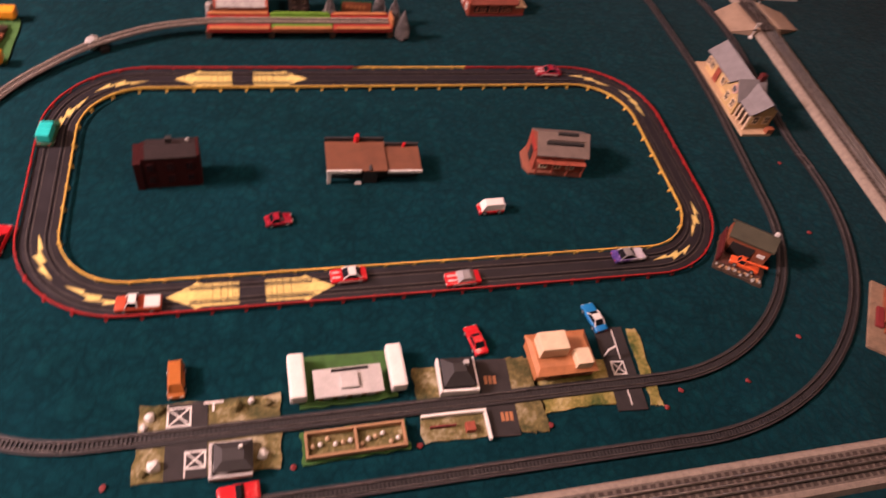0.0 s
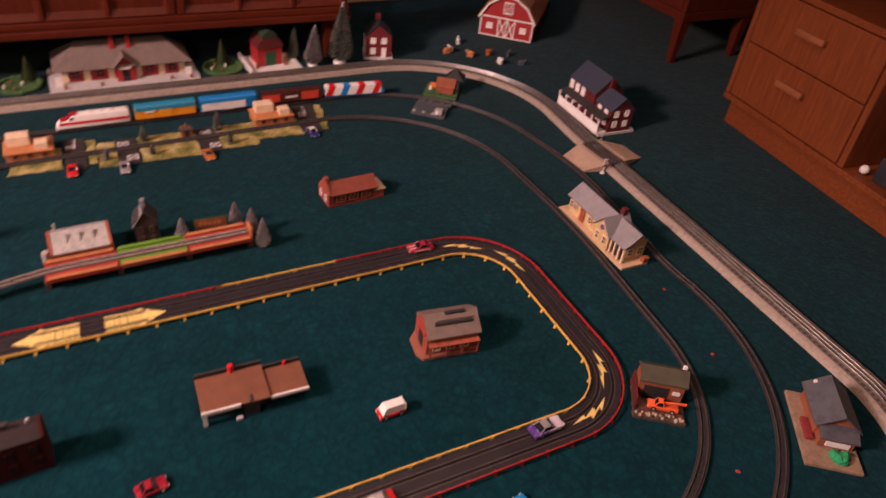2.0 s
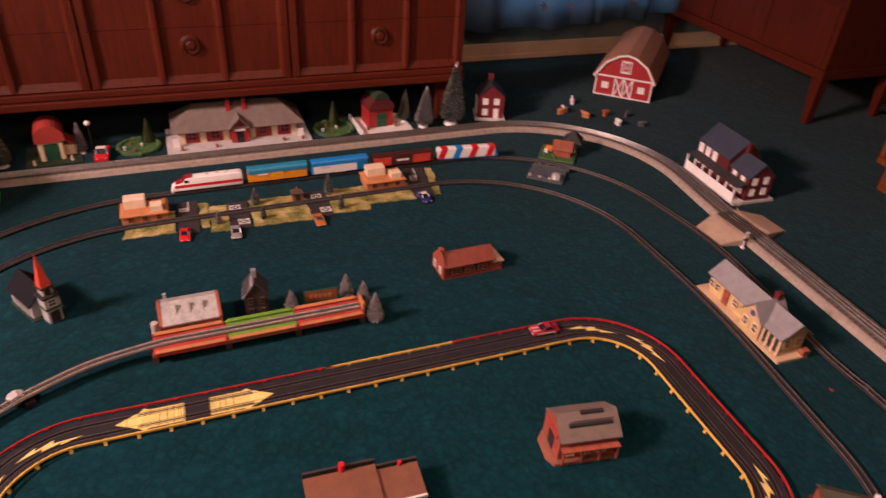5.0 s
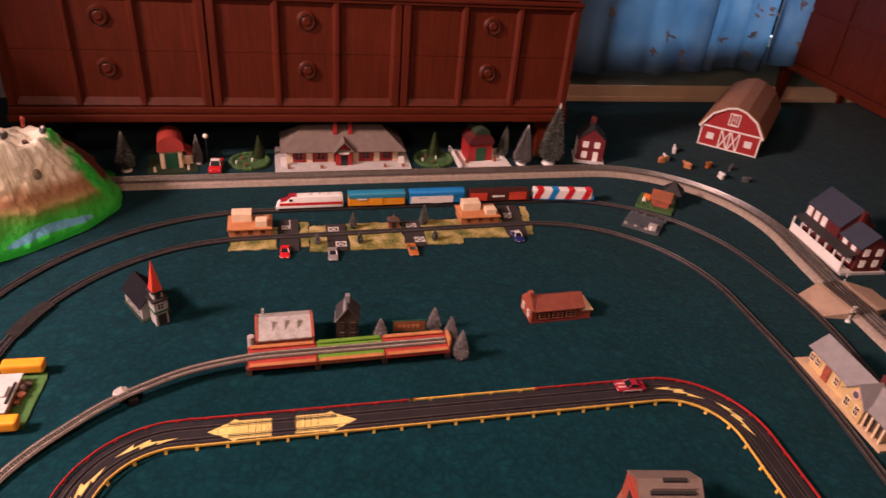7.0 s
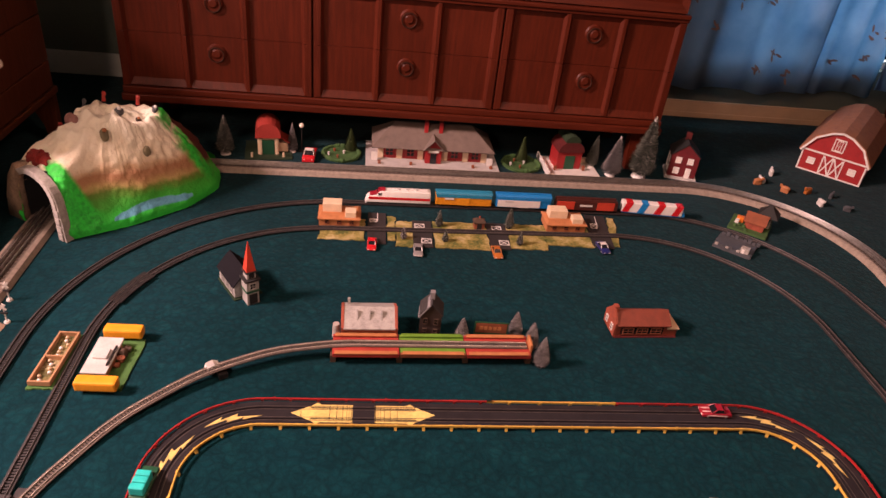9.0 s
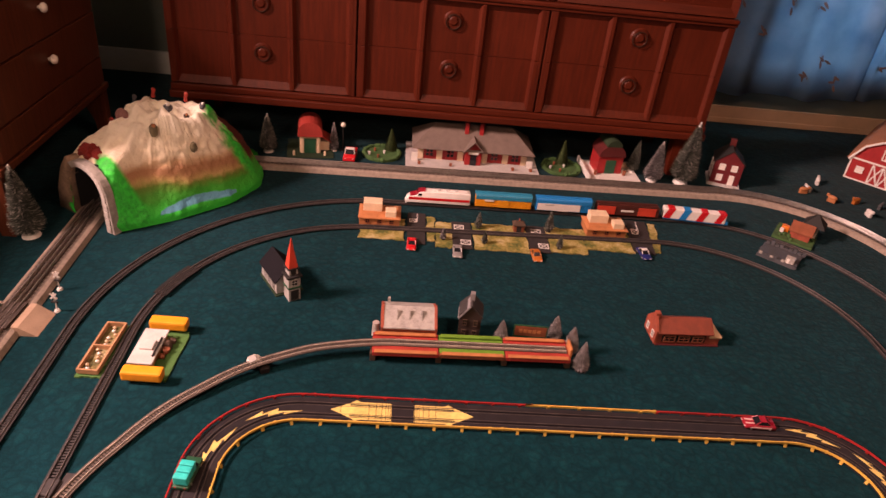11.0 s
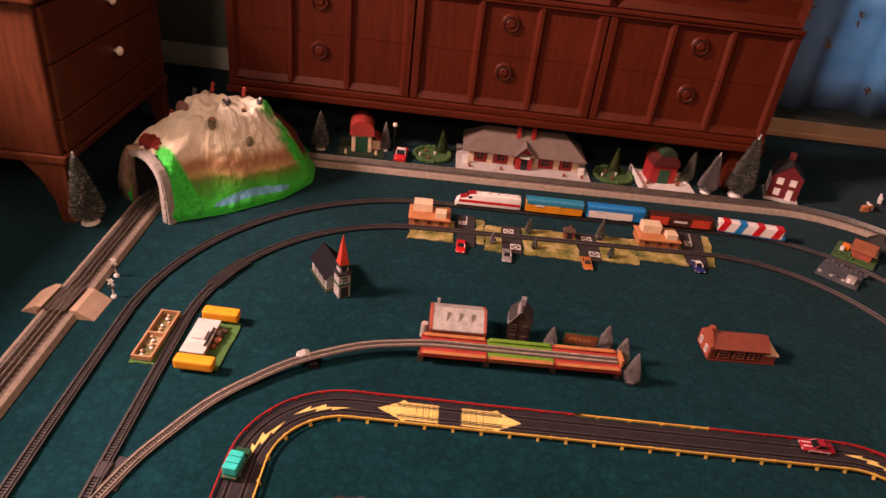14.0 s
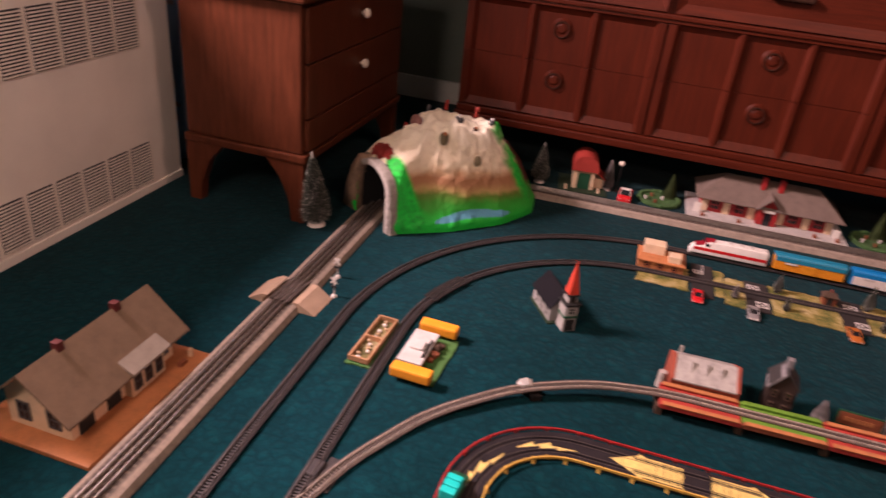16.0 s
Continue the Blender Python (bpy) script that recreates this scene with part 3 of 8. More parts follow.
# ---------------------------------------------------------------- furniture
def panel(bm, x0, x1, z0, z1, y, deep=0.012, border=0.022):
    """A recessed field with sloping edges in a front that faces -y."""
    o = [(x0, z0), (x1, z0), (x1, z1), (x0, z1)]
    i = [(x0 + border, z0 + border * 1.15), (x1 - border, z0 + border * 1.15), (x1 - border, z1 - border), (x0 + border, z1 - border)]
    a, b = [bm.verts.new((u, y, v)) for u, v in o], [bm.verts.new((u, y + deep, v)) for u, v in i]
    bm.faces.new(b)
    for k in range(4):
        bm.faces.new((a[k], a[(k + 1) % 4], b[(k + 1) % 4], b[k]))
    bmesh.ops.recalc_face_normals(bm, faces=bm.faces)


def tall_panel(bm, x0, x1, z0, z1, y, deep, border, row):
    """Half of a field that runs over two drawers: sloped sides, and a slope at its foot (row 0) or head (row 1)."""
    lo, hi = (border * 1.3, 0.0) if row == 0 else (0.0, border)
    o = [(x0, z0), (x1, z0), (x1, z1), (x0, z1)]
    i = [(x0 + border * 0.5, z0 + lo), (x1 - border * 0.5, z0 + lo), (x1 - border * 0.5, z1 - hi), (x0 + border * 0.5, z1 - hi)]
    a, b = [bm.verts.new((u, y, v)) for u, v in o], [bm.verts.new((u, y + deep, v)) for u, v in i]
    bm.faces.new(b)
    for k in range(4):
        if (k == 2 and row == 0) or (k == 0 and row == 1):
            continue
        bm.faces.new((a[k], a[(k + 1) % 4], b[(k + 1) % 4], b[k]))
    bmesh.ops.recalc_face_normals(bm, faces=bm.faces)


def ring_pull(parent, x, y, z):
    bm = cyl(bmesh.new(), pose(x, y, z, 90, 0, 0), 0.040, 0.034, 0.007, 28)
    cyl(bm, pose(x, y - 0.007, z, 90, 0, 0), 0.022, 0.014, 0.006, 24)
    k = part("round_pull", bm, MAHOG, parent, "turned wooden rosette")
    bm = bmesh.new()
    n = 24
    for i in range(n):
        a, b = 2 * math.pi * i / n, 2 * math.pi * (i + 1) / n
        p = Vector((x + 0.030 * math.cos(a), y - 0.012, z - 0.004 + 0.030 * math.sin(a)))
        q = Vector((x + 0.030 * math.cos(b), y - 0.012, z - 0.004 + 0.030 * math.sin(b)))
        cyl(bm, Matrix.Translation(p) @ (q - p).to_track_quat("Z", "Y").to_matrix().to_4x4(), 0.0024, 0.0024, (q - p).length, 6)
    part("ring", bm, BRONZE, k)


def dresser():
    d = thing("dresser", 0.63, 1.965, 0, 0, "long dark red mahogany dresser with panelled drawers, on a plinth moulding", "dresser")
    w, dep = 1.17, 0.50
    part("body", slb(-w + 0.012, w - 0.012, 0.022, dep, 0.215, 0.935), MAHOG, d)
    bm = slb(-w - 0.006, w + 0.006, -0.016, dep, 0.200, 0.232, 0.006)
    slab(bm, -w, w, -0.006, dep, 0.234, 0.262, 0.005)
    part("base_moulding", bm, MAHOG, d)
    for sx in (-1, 1):
        for y in (0.06, dep - 0.06):
            part("foot", cyl(bmesh.new(), pose(sx * (w - 0.08), y, 0, 0, 0, 45), 0.030, 0.046, 0.2, 4), MAHOGV, d)
    part("top", slb(-w - 0.02, w + 0.02, -0.03, dep, 0.937, 0.968, 0.006), MAHOG, d)
    bm = slb(-w, w, -0.012, 0.02, 0.715, 0.732, 0.004)
    slab(bm, -w, w, -0.004, 0.02, 0.700, 0.714, 0.003)
    part("rail_moulding", bm, MAHOG, d)
    unit = 2 * w / 3
    for u in range(3):
        x0 = -w + u * unit
        for x in (x0 + 0.004, x0 + unit - 0.022):
            part("stile", slb(x, x + 0.018, 0.0, 0.021, 0.264, 0.698, 0.003), MAHOGV, d)
        for r, (z0, z1) in enumerate(((0.268, 0.4865), (0.4885, 0.698))):
            cell = (unit - 0.052) / 3
            f = part("drawer", slb(x0 + 0.024, x0 + unit - 0.024, 0.017, 0.021, z0, z1), MAHOGV, d)
            for c in range(3):
                a = x0 + 0.026 + c * cell
                bm = bmesh.new()
                tall_panel(bm, a + 0.008, a + cell - 0.008, z0, z1, 0.002, 0.016, 0.024, r)
                part("field", bm, MAHOGV, f)
            for c in range(4):
                a = x0 + 0.026 + c * cell
                part("mullion", slb(a - 0.0078, a + 0.0078, -0.001, 0.0168, z0, z1, 0.002), MAHOGV, f)
            ring_pull(f, x0 + unit / 2, 0.016, (z0 + z1) / 2 + (0.028 if r else 0.042))
        bm = bmesh.new()
        panel(bm, x0 + 0.016, x0 + unit - 0.016, 0.738, 0.930, 0.002, 0.012, 0.03)
        f = part("drawer", bm, MAHOG, d)
        part("bar_handle", box(x0 + unit / 2, 0.000, 0.840, 0.150, 0.024, 0.020, 0, 0.006), BRONZE, f, "dark bar handle")


dresser()


def chest():
    c = thing("chest_of_drawers", -1.03, 1.52, 0, 0, "dark brown wooden chest of drawers with white knobs, on short legs", "chest of drawers")
    hx, hy = 0.228, 0.435
    part("body", slb(-hx + 0.01, hx - 0.012, -hy + 0.01, hy - 0.01, 0.248, 0.725, 0.006), DARKW, c)
    part("top", slb(-hx, hx + 0.012, -hy - 0.012, hy + 0.012, 0.728, 0.756, 0.008), DARKW, c)
    bm = slb(-hx, hx + 0.006, -hy, hy, 0.218, 0.246, 0.006)
    part("base_moulding", bm, DARKW, c)
    for sx in (-1, 1):
        for sy in (-1, 1):
            bm = prism(bmesh.new(), [(0, 0), (0.045, 0), (0.055, 0.08), (0.09, 0.16), (0.14, 0.217), (0, 0.217)], -0.018, 0.018, "y")
            part("leg", bm, DARKW, c, "", pose(sx * (hx - 0.004), sy * (hy - 0.024), 0, 0, 0, 180 if sx > 0 else 0))
    for z0, z1 in ((0.255, 0.36), (0.365, 0.54), (0.545, 0.715)):
        bm = bmesh.new()
        slab(bm, hx - 0.011, hx + 0.004, -hy + 0.03, hy - 0.03, z0, z1, 0.004)
        f = part("drawer", bm, DARKW, c)
        if z0 > 0.3:
            bm = cyl(bmesh.new(), pose(hx + 0.004, 0.0, (z0 + z1) / 2 + 0.02, 0, 90, 0), 0.006, 0.006, 0.012, 12)
            bmesh.ops.create_uvsphere(bm, u_segments=16, v_segments=10, radius=0.017, matrix=pose(hx + 0.022, 0, (z0 + z1) / 2 + 0.02) @ Matrix.Diagonal((0.75, 1, 1, 1)))
            part("knob", bm, PORCELAIN, f, "white porcelain knob", None, True)


chest()


def folded_cloth():
    t = thing("folded_cloth", -1.12, 1.28, 0.757, 8, "folded dark blue cloth lying rumpled on the chest", "cloth")
    cloth = paint("dark_blue_cloth", (0.055, 0.110, 0.210), 0.95, 0, 12, 0.35, 0.6, 260)
    for k in range(3):
        bm = slb(-0.12, 0.12 - 0.01 * k, -0.16, 0.16, 0.022 * k + 0.001, 0.022 * k + 0.02, 0.009)
        bmesh.ops.subdivide_edges(bm, edges=list(bm.edges), cuts=3, use_grid_fill=True)
        for v in bm.verts:
            if k == 2 and v.co.z > 0.055:
                v.co.z += 0.007 * noise.noise(v.co * 16)
            v.co.x += 0.004 * noise.noise(Vector((v.co.y * 14, k * 3.0, 0)))
        part("fold", bm, cloth, t, "", None, True)


folded_cloth()
b = thing("shallow_basket", -1.00, 1.56, 0.757, 0, "shallow tan woven basket on the chest top", "basket")
bm = cyl(bmesh.new(), pose(0, 0, 0), 0.13, 0.155, 0.035, 40)
cyl(bm, pose(0, 0, 0.034), 0.162, 0.158, 0.012, 40)
part("bowl", bm, paint("woven_basket", (0.27, 0.15, 0.10), 0.85, 0, 60, 0.35, 0.8, 160), b)


def radiator():
    r = thing("radiator_cover", -1.40, 0.05, 0, 0, "cream enamelled metal radiator cover with louvred grilles", "radiator cover")
    y0, y1 = -1.6, 1.19
    part("front_panel", slb(-0.012, 0.0, y0, y1, 0.012, 0.80, 0.003), RADW, r)
    part("top", slb(-0.178, 0.012, y0 - 0.01, y1 + 0.012, 0.802, 0.825, 0.005), RADW, r)
    part("end_panel", slb(-0.176, -0.013, y1 - 0.012, y1, 0.0, 0.80, 0.002), RADW, r)
    part("end_panel", slb(-0.176, -0.013, y0, y0 + 0.012, 0.0, 0.80, 0.002), RADW, r)
    part("foot_rail", slb(-0.012, 0.006, y0, y1, 0.0, 0.028, 0.002), RADW, r)
    louvre = bpy.data.meshes.new("louvre")
    bm = slb(0.003, 0.0065, 0.0, 0.090, -0.0030, 0.0012)
    bm.to_mesh(louvre)
    bm.free()
    louvre.materials.append(RADW)
    for z0, n in ((0.040, 14), (0.515, 18)):
        z1 = z0 + (0.146 if n == 14 else 0.175)
        for k in range(15):
            ya = y1 - 0.165 - k * 0.108
            # panel stays closed: the opening's darkness is put into this plate's colour
            g = part("grille_shade_plate", slb(0.0005, 0.003, ya - 0.090, ya, z0, z1), GRILLE_SHADE, r)
            if k < 7:
                for i in range(n):
                    o = new("louvre", louvre)
                    o.parent, o.matrix_basis = g, pose(0, ya - 0.090, z0 + 0.006 + i * (z1 - z0 - 0.012) / (n - 1))
                continue
            bm = bmesh.new()
            for i in range(n):
                zz = z0 + 0.006 + i * (z1 - z0 - 0.012) / (n - 1)
                slab(bm, 0.003, 0.0065, ya - 0.090, ya, zz - 0.0030, zz + 0.0012)
            tagged(part("louvre_bank", bm, RADW, g), "", "", "", "stuff")


radiator()


def oak_cabinet():
    c = thing("oak_cabinet", 3.29, 0.87, 0, -97, "medium oak cabinet with two deep drawers and open shelves", "cabinet")
    part("plinth", slb(0.0, 1.75, 0.0, 0.44, 0.0, 0.112, 0.004), OAKH, c)
    part("bottom", slb(-0.03, 1.78, -0.03, 0.45, 0.114, 0.14, 0.004), OAKH, c)
    for x in (-0.03, 0.66, 1.75):
        part("upright", slb(x, x + 0.028, -0.025, 0.448, 0.142, 0.90, 0.003), OAK, c)
    part("back", slb(0.0, 1.75, 0.43, 0.448, 0.142, 0.90), OAK, c)
    part("shelf", slb(0.0, 0.658, -0.02, 0.428, 0.628, 0.655, 0.003), OAKH, c)
    part("shelf", slb(0.69, 1.748, -0.02, 0.428, 0.560, 0.590, 0.003), OAKH, c)
    part("top", slb(-0.04, 1.79, -0.04, 0.45, 0.902, 0.93, 0.005), OAKH, c)
    for z0, z1, hz in ((0.146, 0.388, 0.305), (0.394, 0.624, 0.525)):
        f = part("drawer", slb(0.004, 0.654, -0.028, 0.40, z0, z1, 0.005), OAK, c)
        part("handle", box(0.32, -0.042, hz, 0.150, 0.026, 0.030, 0, 0.009), PALEWOOD, f, "pale wooden bar handle")


oak_cabinet()
for k, (lx, z0, h, m, lab) in enumerate(((0.98, 0.143, 0.10, BLACKB, "flat black cardboard box lying on the cabinet's lower shelf"), (0.96, 0.2445, 0.045, RUST, "thin orange brown box lying on a black box"), (0.95, 0.291, 0.075, PAPER, "crumpled white paper stack lying on a box"))):
    o = pose(3.29, 0.87, 0, 0, 0, -97) @ pose(lx, 0.18, z0, 0, 0, (3, -5, 9)[k])
    single("storage_box" if k < 2 else "paper_stack", slb(-0.20 + 0.02 * k, 0.20, -0.15 + 0.02 * k, 0.16, 0.0, h, 0.006), m, lab, "box", at=o)
o = pose(3.29, 0.87, 0, 0, 0, -97) @ pose(0.74, 0.03, 0.143)
bm = bmesh.new()
bmesh.ops.create_uvsphere(bm, u_segments=18, v_segments=12, radius=0.018, matrix=pose(0, 0, 0.018))
single("white_ball", bm, PAPER, "small white ball lying on the cabinet shelf", "ball", at=o, smooth=True)


def side_chest():
    c = thing("low_chest", 3.50, 1.50, 0, 0, "reddish brown wooden low chest on tapered legs", "chest")
    part("body", slb(0.006, 0.52, 0.006, 1.30, 0.285, 0.90, 0.004), MAHOGV, c)
    part("apron", slb(0.0, 0.525, 0.0, 1.305, 0.235, 0.283, 0.004), MAHOG, c)
    part("top", slb(-0.015, 0.53, -0.015, 1.31, 0.902, 0.93, 0.005), MAHOG, c)
    for x in (0.035, 0.49):
        for y in (0.035, 1.27):
            part("leg", cyl(bmesh.new(), pose(x, y, 0, 0, 0, 45), 0.022, 0.042, 0.234, 4), MAHOGV, c)
    for y0 in (0.03, 0.45, 0.87):
        for z0 in (0.30, 0.60):
            part("drawer", slb(-0.004, 0.004, y0, y0 + 0.40, z0, z0 + 0.28, 0.003), MAHOGV, c)


side_chest()


# ---------------------------------------------------------------- the tracks
def small_track(name, path, closed, label, lift=None, gauge=0.0165, tie_mat=LOOPTIE, rail_mat=DULLRAIL, picked=lambda x, y: False):
    """Two-rail track: single ties where it passes nearest, strips along the tie ends, a black strip for the shade
    between.
    """
    t = thing(name, 0, 0, 0, 0, label, "model track")
    ties = along(path, 0.0084, closed)
    near = [p for p in ties if picked(p[0], p[1])][:290]
    rest = [p for p in ties if p not in near]
    v, f = many_boxes(rest, 0.0044, 0.030, 0.0062, 0.0086, lift)
    mesh_part("tie_run", v, f, tie_mat, t, "", "stuff")
    if near:
        v, f = many_boxes([(0, 0, 0, 0)], 0.0044, 0.030, 0.0062, 0.0086)
        me = bpy.data.meshes.new("tie")
        me.from_pydata(v, [], f)
        me.materials.append(tie_mat)
        for x, y, h, s in near:
            o = new("tie", me)
            o.parent = t
            o.matrix_basis = pose(x, y, lift(s) if lift else 0, 0, 0, math.degrees(h))
    # added black strip: deep shade in the tie gaps, put into its colour
    v, f = sweep(path, rect(-0.0085, 0.0085, 0.0036, 0.0052), closed, lift)
    mesh_part("tie_gap_shade", v, f, GROOVE, t)
    for o in (-gauge / 2, gauge / 2):
        k = 1 if o > 0 else -1
        v, f = sweep(path, rail_head(o, 0.0010, 0.0086, 0.0122), closed, lift)
        mesh_part("rail", v, f, rail_mat, t)
        v, f = sweep(path, rect(min(o - k * 0.0012, o + k * 0.0066), max(o - k * 0.0012, o + k * 0.0066), 0.0058, 0.0089), closed, lift)
        mesh_part("tie_strip", v, f, tie_mat, t)
    return t


OUTER = rounded([(-0.452, 1.503, 0.884), (-0.431, 0.189, 3.0), (-0.40, -0.86, 0.50), (2.313, -0.865, 0.788), (2.22, 0.04, 0.9), (2.308, 0.68, 1.2), (2.170, 1.560, 0.65)])
INNER = rounded([(-0.279, 1.288, 0.666), (-0.243, -0.705, 0.45), (1.926, -0.712, 0.577), (2.053, 0.361, 3.0), (2.034, 1.382, 0.58)])
SPUR = rounded([(-0.243, 0.0, 0), (-0.197, 0.15, 0.6), (-0.093, 0.345, 0.5), (0.073, 0.500, 0.5), (0.25, 0.586, 0.5), (0.43, 0.620, 0.8), (0.978, 0.634, 0)], False)


def spur_lift(s):
    k = min(1.0, max(0.0, (s - 0.10) / 0.55))
    return 0.034 * k * k * (3 - 2 * k)


small_track("outer_railway_loop", OUTER, True, "dark model railway track loop laid on the carpet", picked=lambda x, y: x < -0.3 and y < 0.9)
small_track("inner_railway_loop", INNER, True, "dark model railway track loop laid on the carpet", picked=lambda x, y: x < 0 and y < 0.9)
small_track("railway_spur", SPUR, False, "model railway spur climbing onto a low bridge", spur_lift, tie_mat=paint("spur_tie_brown", (0.105, 0.080, 0.066), 0.7, 0, 60, 0.35), rail_mat=NICKEL, picked=lambda x, y: x < 0.42)
# turnout where the spur leaves the loop, and a rerailer
t = thing("turnout", -0.222, 0.10, 0, -4, "black model railway turnout with a switch motor", "turnout")
part("plate", slb(-0.018, 0.022, -0.045, 0.045, 0.0005, 0.0034, 0.001), LOOPTIE, t)
part("motor", slb(-0.046, -0.0175, -0.022, 0.022, 0.0005, 0.0105, 0.003), LOOPTIE, t)
t = thing("rerailer", 0, 0, 0, 0, "black plastic rerailer section on the track", "track rerailer")
stretch = [p for p in INNER if p.x < 0.0 and 0.80 < p.y < 0.98]
for lo, hi in ((-0.0225, -0.0098), (-0.0066, 0.0066), (0.0098, 0.0225)):
    v, f = sweep(stretch, rect(lo, hi, 0.0087, 0.0118), False)
    mesh_part("plate", v, f, TIE, t)

WIDE = rounded([(-0.640, 1.770, 0.46), (-0.575, -0.975, 0.46), (2.385, -0.975, 0.46), (2.482, 0.90, 4.0), (2.580, 1.848, 0.62)])


def wide_track():
    t = thing("three_rail_track", 0, 0, 0, 0, "grey roadbed three-rail model track running round the layout", "model track")
    v, f = sweep(WIDE, [(-0.054, 0.0), (0.054, 0.0), (0.046, 0.016), (0.036, 0.020), (-0.036, 0.020), (-0.046, 0.016)])
    mesh_part("roadbed", v, f, ROADBED, t)
    v, f = sweep(WIDE, rect(-0.0335, 0.0335, 0.0196, 0.0206))
    mesh_part("tie_bed", v, f, TIEBED, t)
    ties = along(WIDE, 0.0195)
    near = [p for p in ties if p[0] < 0 and p[1] < 1.2]
    rest = [p for p in ties if p not in near]
    v, f = many_boxes(rest, 0.011, 0.058, 0.0195, 0.0216)
    mesh_part("tie_run", v, f, TIEB, t, "", "stuff")
    v, f = many_boxes([(0, 0, 0, 0)], 0.011, 0.058, 0.0195, 0.0216)
    me = bpy.data.meshes.new("tie")
    me.from_pydata(v, [], f)
    me.materials.append(TIEB)
    for x, y, h, s in near:
        o = new("tie", me)
        o.parent, o.matrix_basis = t, pose(x, y, 0, 0, 0, math.degrees(h))
    for o in (-0.016, 0.0, 0.016):
        v, f = sweep(WIDE, rail_head(o, 0.0018, 0.0219, 0.0300))
        mesh_part("rail", v, f, STEEL, t)


wide_track()

SLOT = rounded([(0.044, -0.380, 0.205), (1.738, -0.376, 0.205), (1.750, 0.391, 0.205), (0.047, 0.376, 0.215)])


def slot_track():
    t = thing("slot_car_track", 0, 0, 0, 0, "black plastic two-lane slot car oval with red and yellow guard rails", "slot car track")
    prof = [(-0.041, 0.0008), (0.041, 0.0008), (0.041, 0.0080)]
    for lane in (0.019, -0.019):
        prof += [(lane + 0.0018, 0.0080), (lane + 0.0018, 0.0035), (lane - 0.0018, 0.0035), (lane - 0.0018, 0.0080)]
    prof += [(-0.041, 0.0080)]
    v, f = sweep(SLOT, prof)
    mesh_part("roadway", v, f, SLATE, t)
    for lane in (0.019, -0.019):
        for o in (-0.0052, 0.0052):
            v, f = sweep(SLOT, rect(lane + o - 0.0007, lane + o + 0.0007, 0.0075, 0.0086))
            mesh_part("contact_strip", v, f, STRIP, t)
    # joints between the sections
    v, f = many_boxes(along(SLOT, 0.19), 0.0016, 0.081, 0.0079, 0.0084)
    mesh_part("section_joints", v, f, GROOVE, t, "", "stuff")

    def guard(side, material, inside, spacing):
        off = 0.0448 * side
        n = len(SLOT)
        flags = [inside(p) for p in SLOT]
        runs, i = [], 0
        first = next((k for k in range(n) if flags[k] and not flags[k - 1]), None)
        if first is None:
            runs = [list(range(n))] if all(flags) else []
        else:
            cur = []
            for k in range(first, first + n):
                if flags[k % n]:
                    cur.append(k % n)
                elif cur:
                    runs.append(cur)
                    cur = []
            if cur:
                runs.append(cur)
        tang = tangents(SLOT, True)
        for run in runs:
            way = [SLOT[k] + Vector((-tang[k].y, tang[k].x)) * off for k in run]
            closed = len(run) == n
            v, f = sweep(way, rect(-0.0016, 0.0016, 0.0105, 0.0165), closed)
            rail = mesh_part("guard_rail", v, f, material, t)
            v, f = many_boxes([(0, 0, 0, 0)], 0.007, 0.0042, 0.0, 0.0150)
            me = bpy.data.meshes.new("post")
            me.from_pydata([(x, y + (-0.0022 * side if z > 0.01 else 0.0025 * side), z) for x, y, z in v], [], f)
            me.materials.append(material)
            for x, y, h, s in along(way, spacing, closed, spacing / 2):
                o = new("post", me)
                o.parent, o.matrix_basis = rail, pose(x, y, 0, 0, 0, math.degrees(h))
            v, f = many_boxes([(0, 0, 0, 0)], 0.004, 0.0050, 0.009, 0.0180)
            me = bpy.data.meshes.new("rail_joint")
            me.from_pydata(v, [], f)
            me.materials.append(material)
            for x, y, h, s in along(way, spacing * 4, closed, 0.004):
                o = new("rail_joint", me)
                o.parent, o.matrix_basis = rail, pose(x, y, 0, 0, 0, math.degrees(h))

    back = lambda p: p.y > 0.3 and 0.837 < p.x < 1.218  # noqa: E731
    guard(1, YELLOW, lambda p: True, 0.072)
    guard(-1, REDP, lambda p: not (p.y > 0.3 and 0.865 < p.x < 1.190), 0.072)
    guard(-1, YELLOW, back, 0.085)

    def arrow(x, y, rz):
        """A printed direction arrow, tip at its origin, shaft along local x."""
        m = pose(x, y, 0, 0, 0, rz)
        out = [(0, 0), (0.056, 0.029), (0.064, 0.037), (0.078, 0.0305), (0.157, 0.0305), (0.157, -0.0305), (0.078, -0.0305), (0.064, -0.037), (0.056, -0.029)]
        a = part("printed_arrow", plate(bmesh.new(), out, 0.0081, 0.0084), PALEY, t, "pale yellow printed arrow", m)
        bm = bmesh.new()
        for lane in (0.019, -0.019):
            slab(bm, 0.050, 0.1572, lane - 0.0019, lane + 0.0019, 0.0084, 0.0086)
            for o in (-0.0052, 0.0052):
                slab(bm, 0.050, 0.1572, lane + o - 0.0007, lane + o + 0.0007, 0.0084, 0.0087)
        for k in (0.0985, 0.1165, 0.1316, 0.1420, 0.1480, 0.1540):
            slab(bm, k, k + 0.0012, -0.0305, 0.0305, 0.0084, 0.0086)
        part("arrow_line_print", bm, GROOVE, a)

    for y in (0.3795, -0.380):
        arrow(0.324, y, 0)
        arrow(0.696, y, 180)

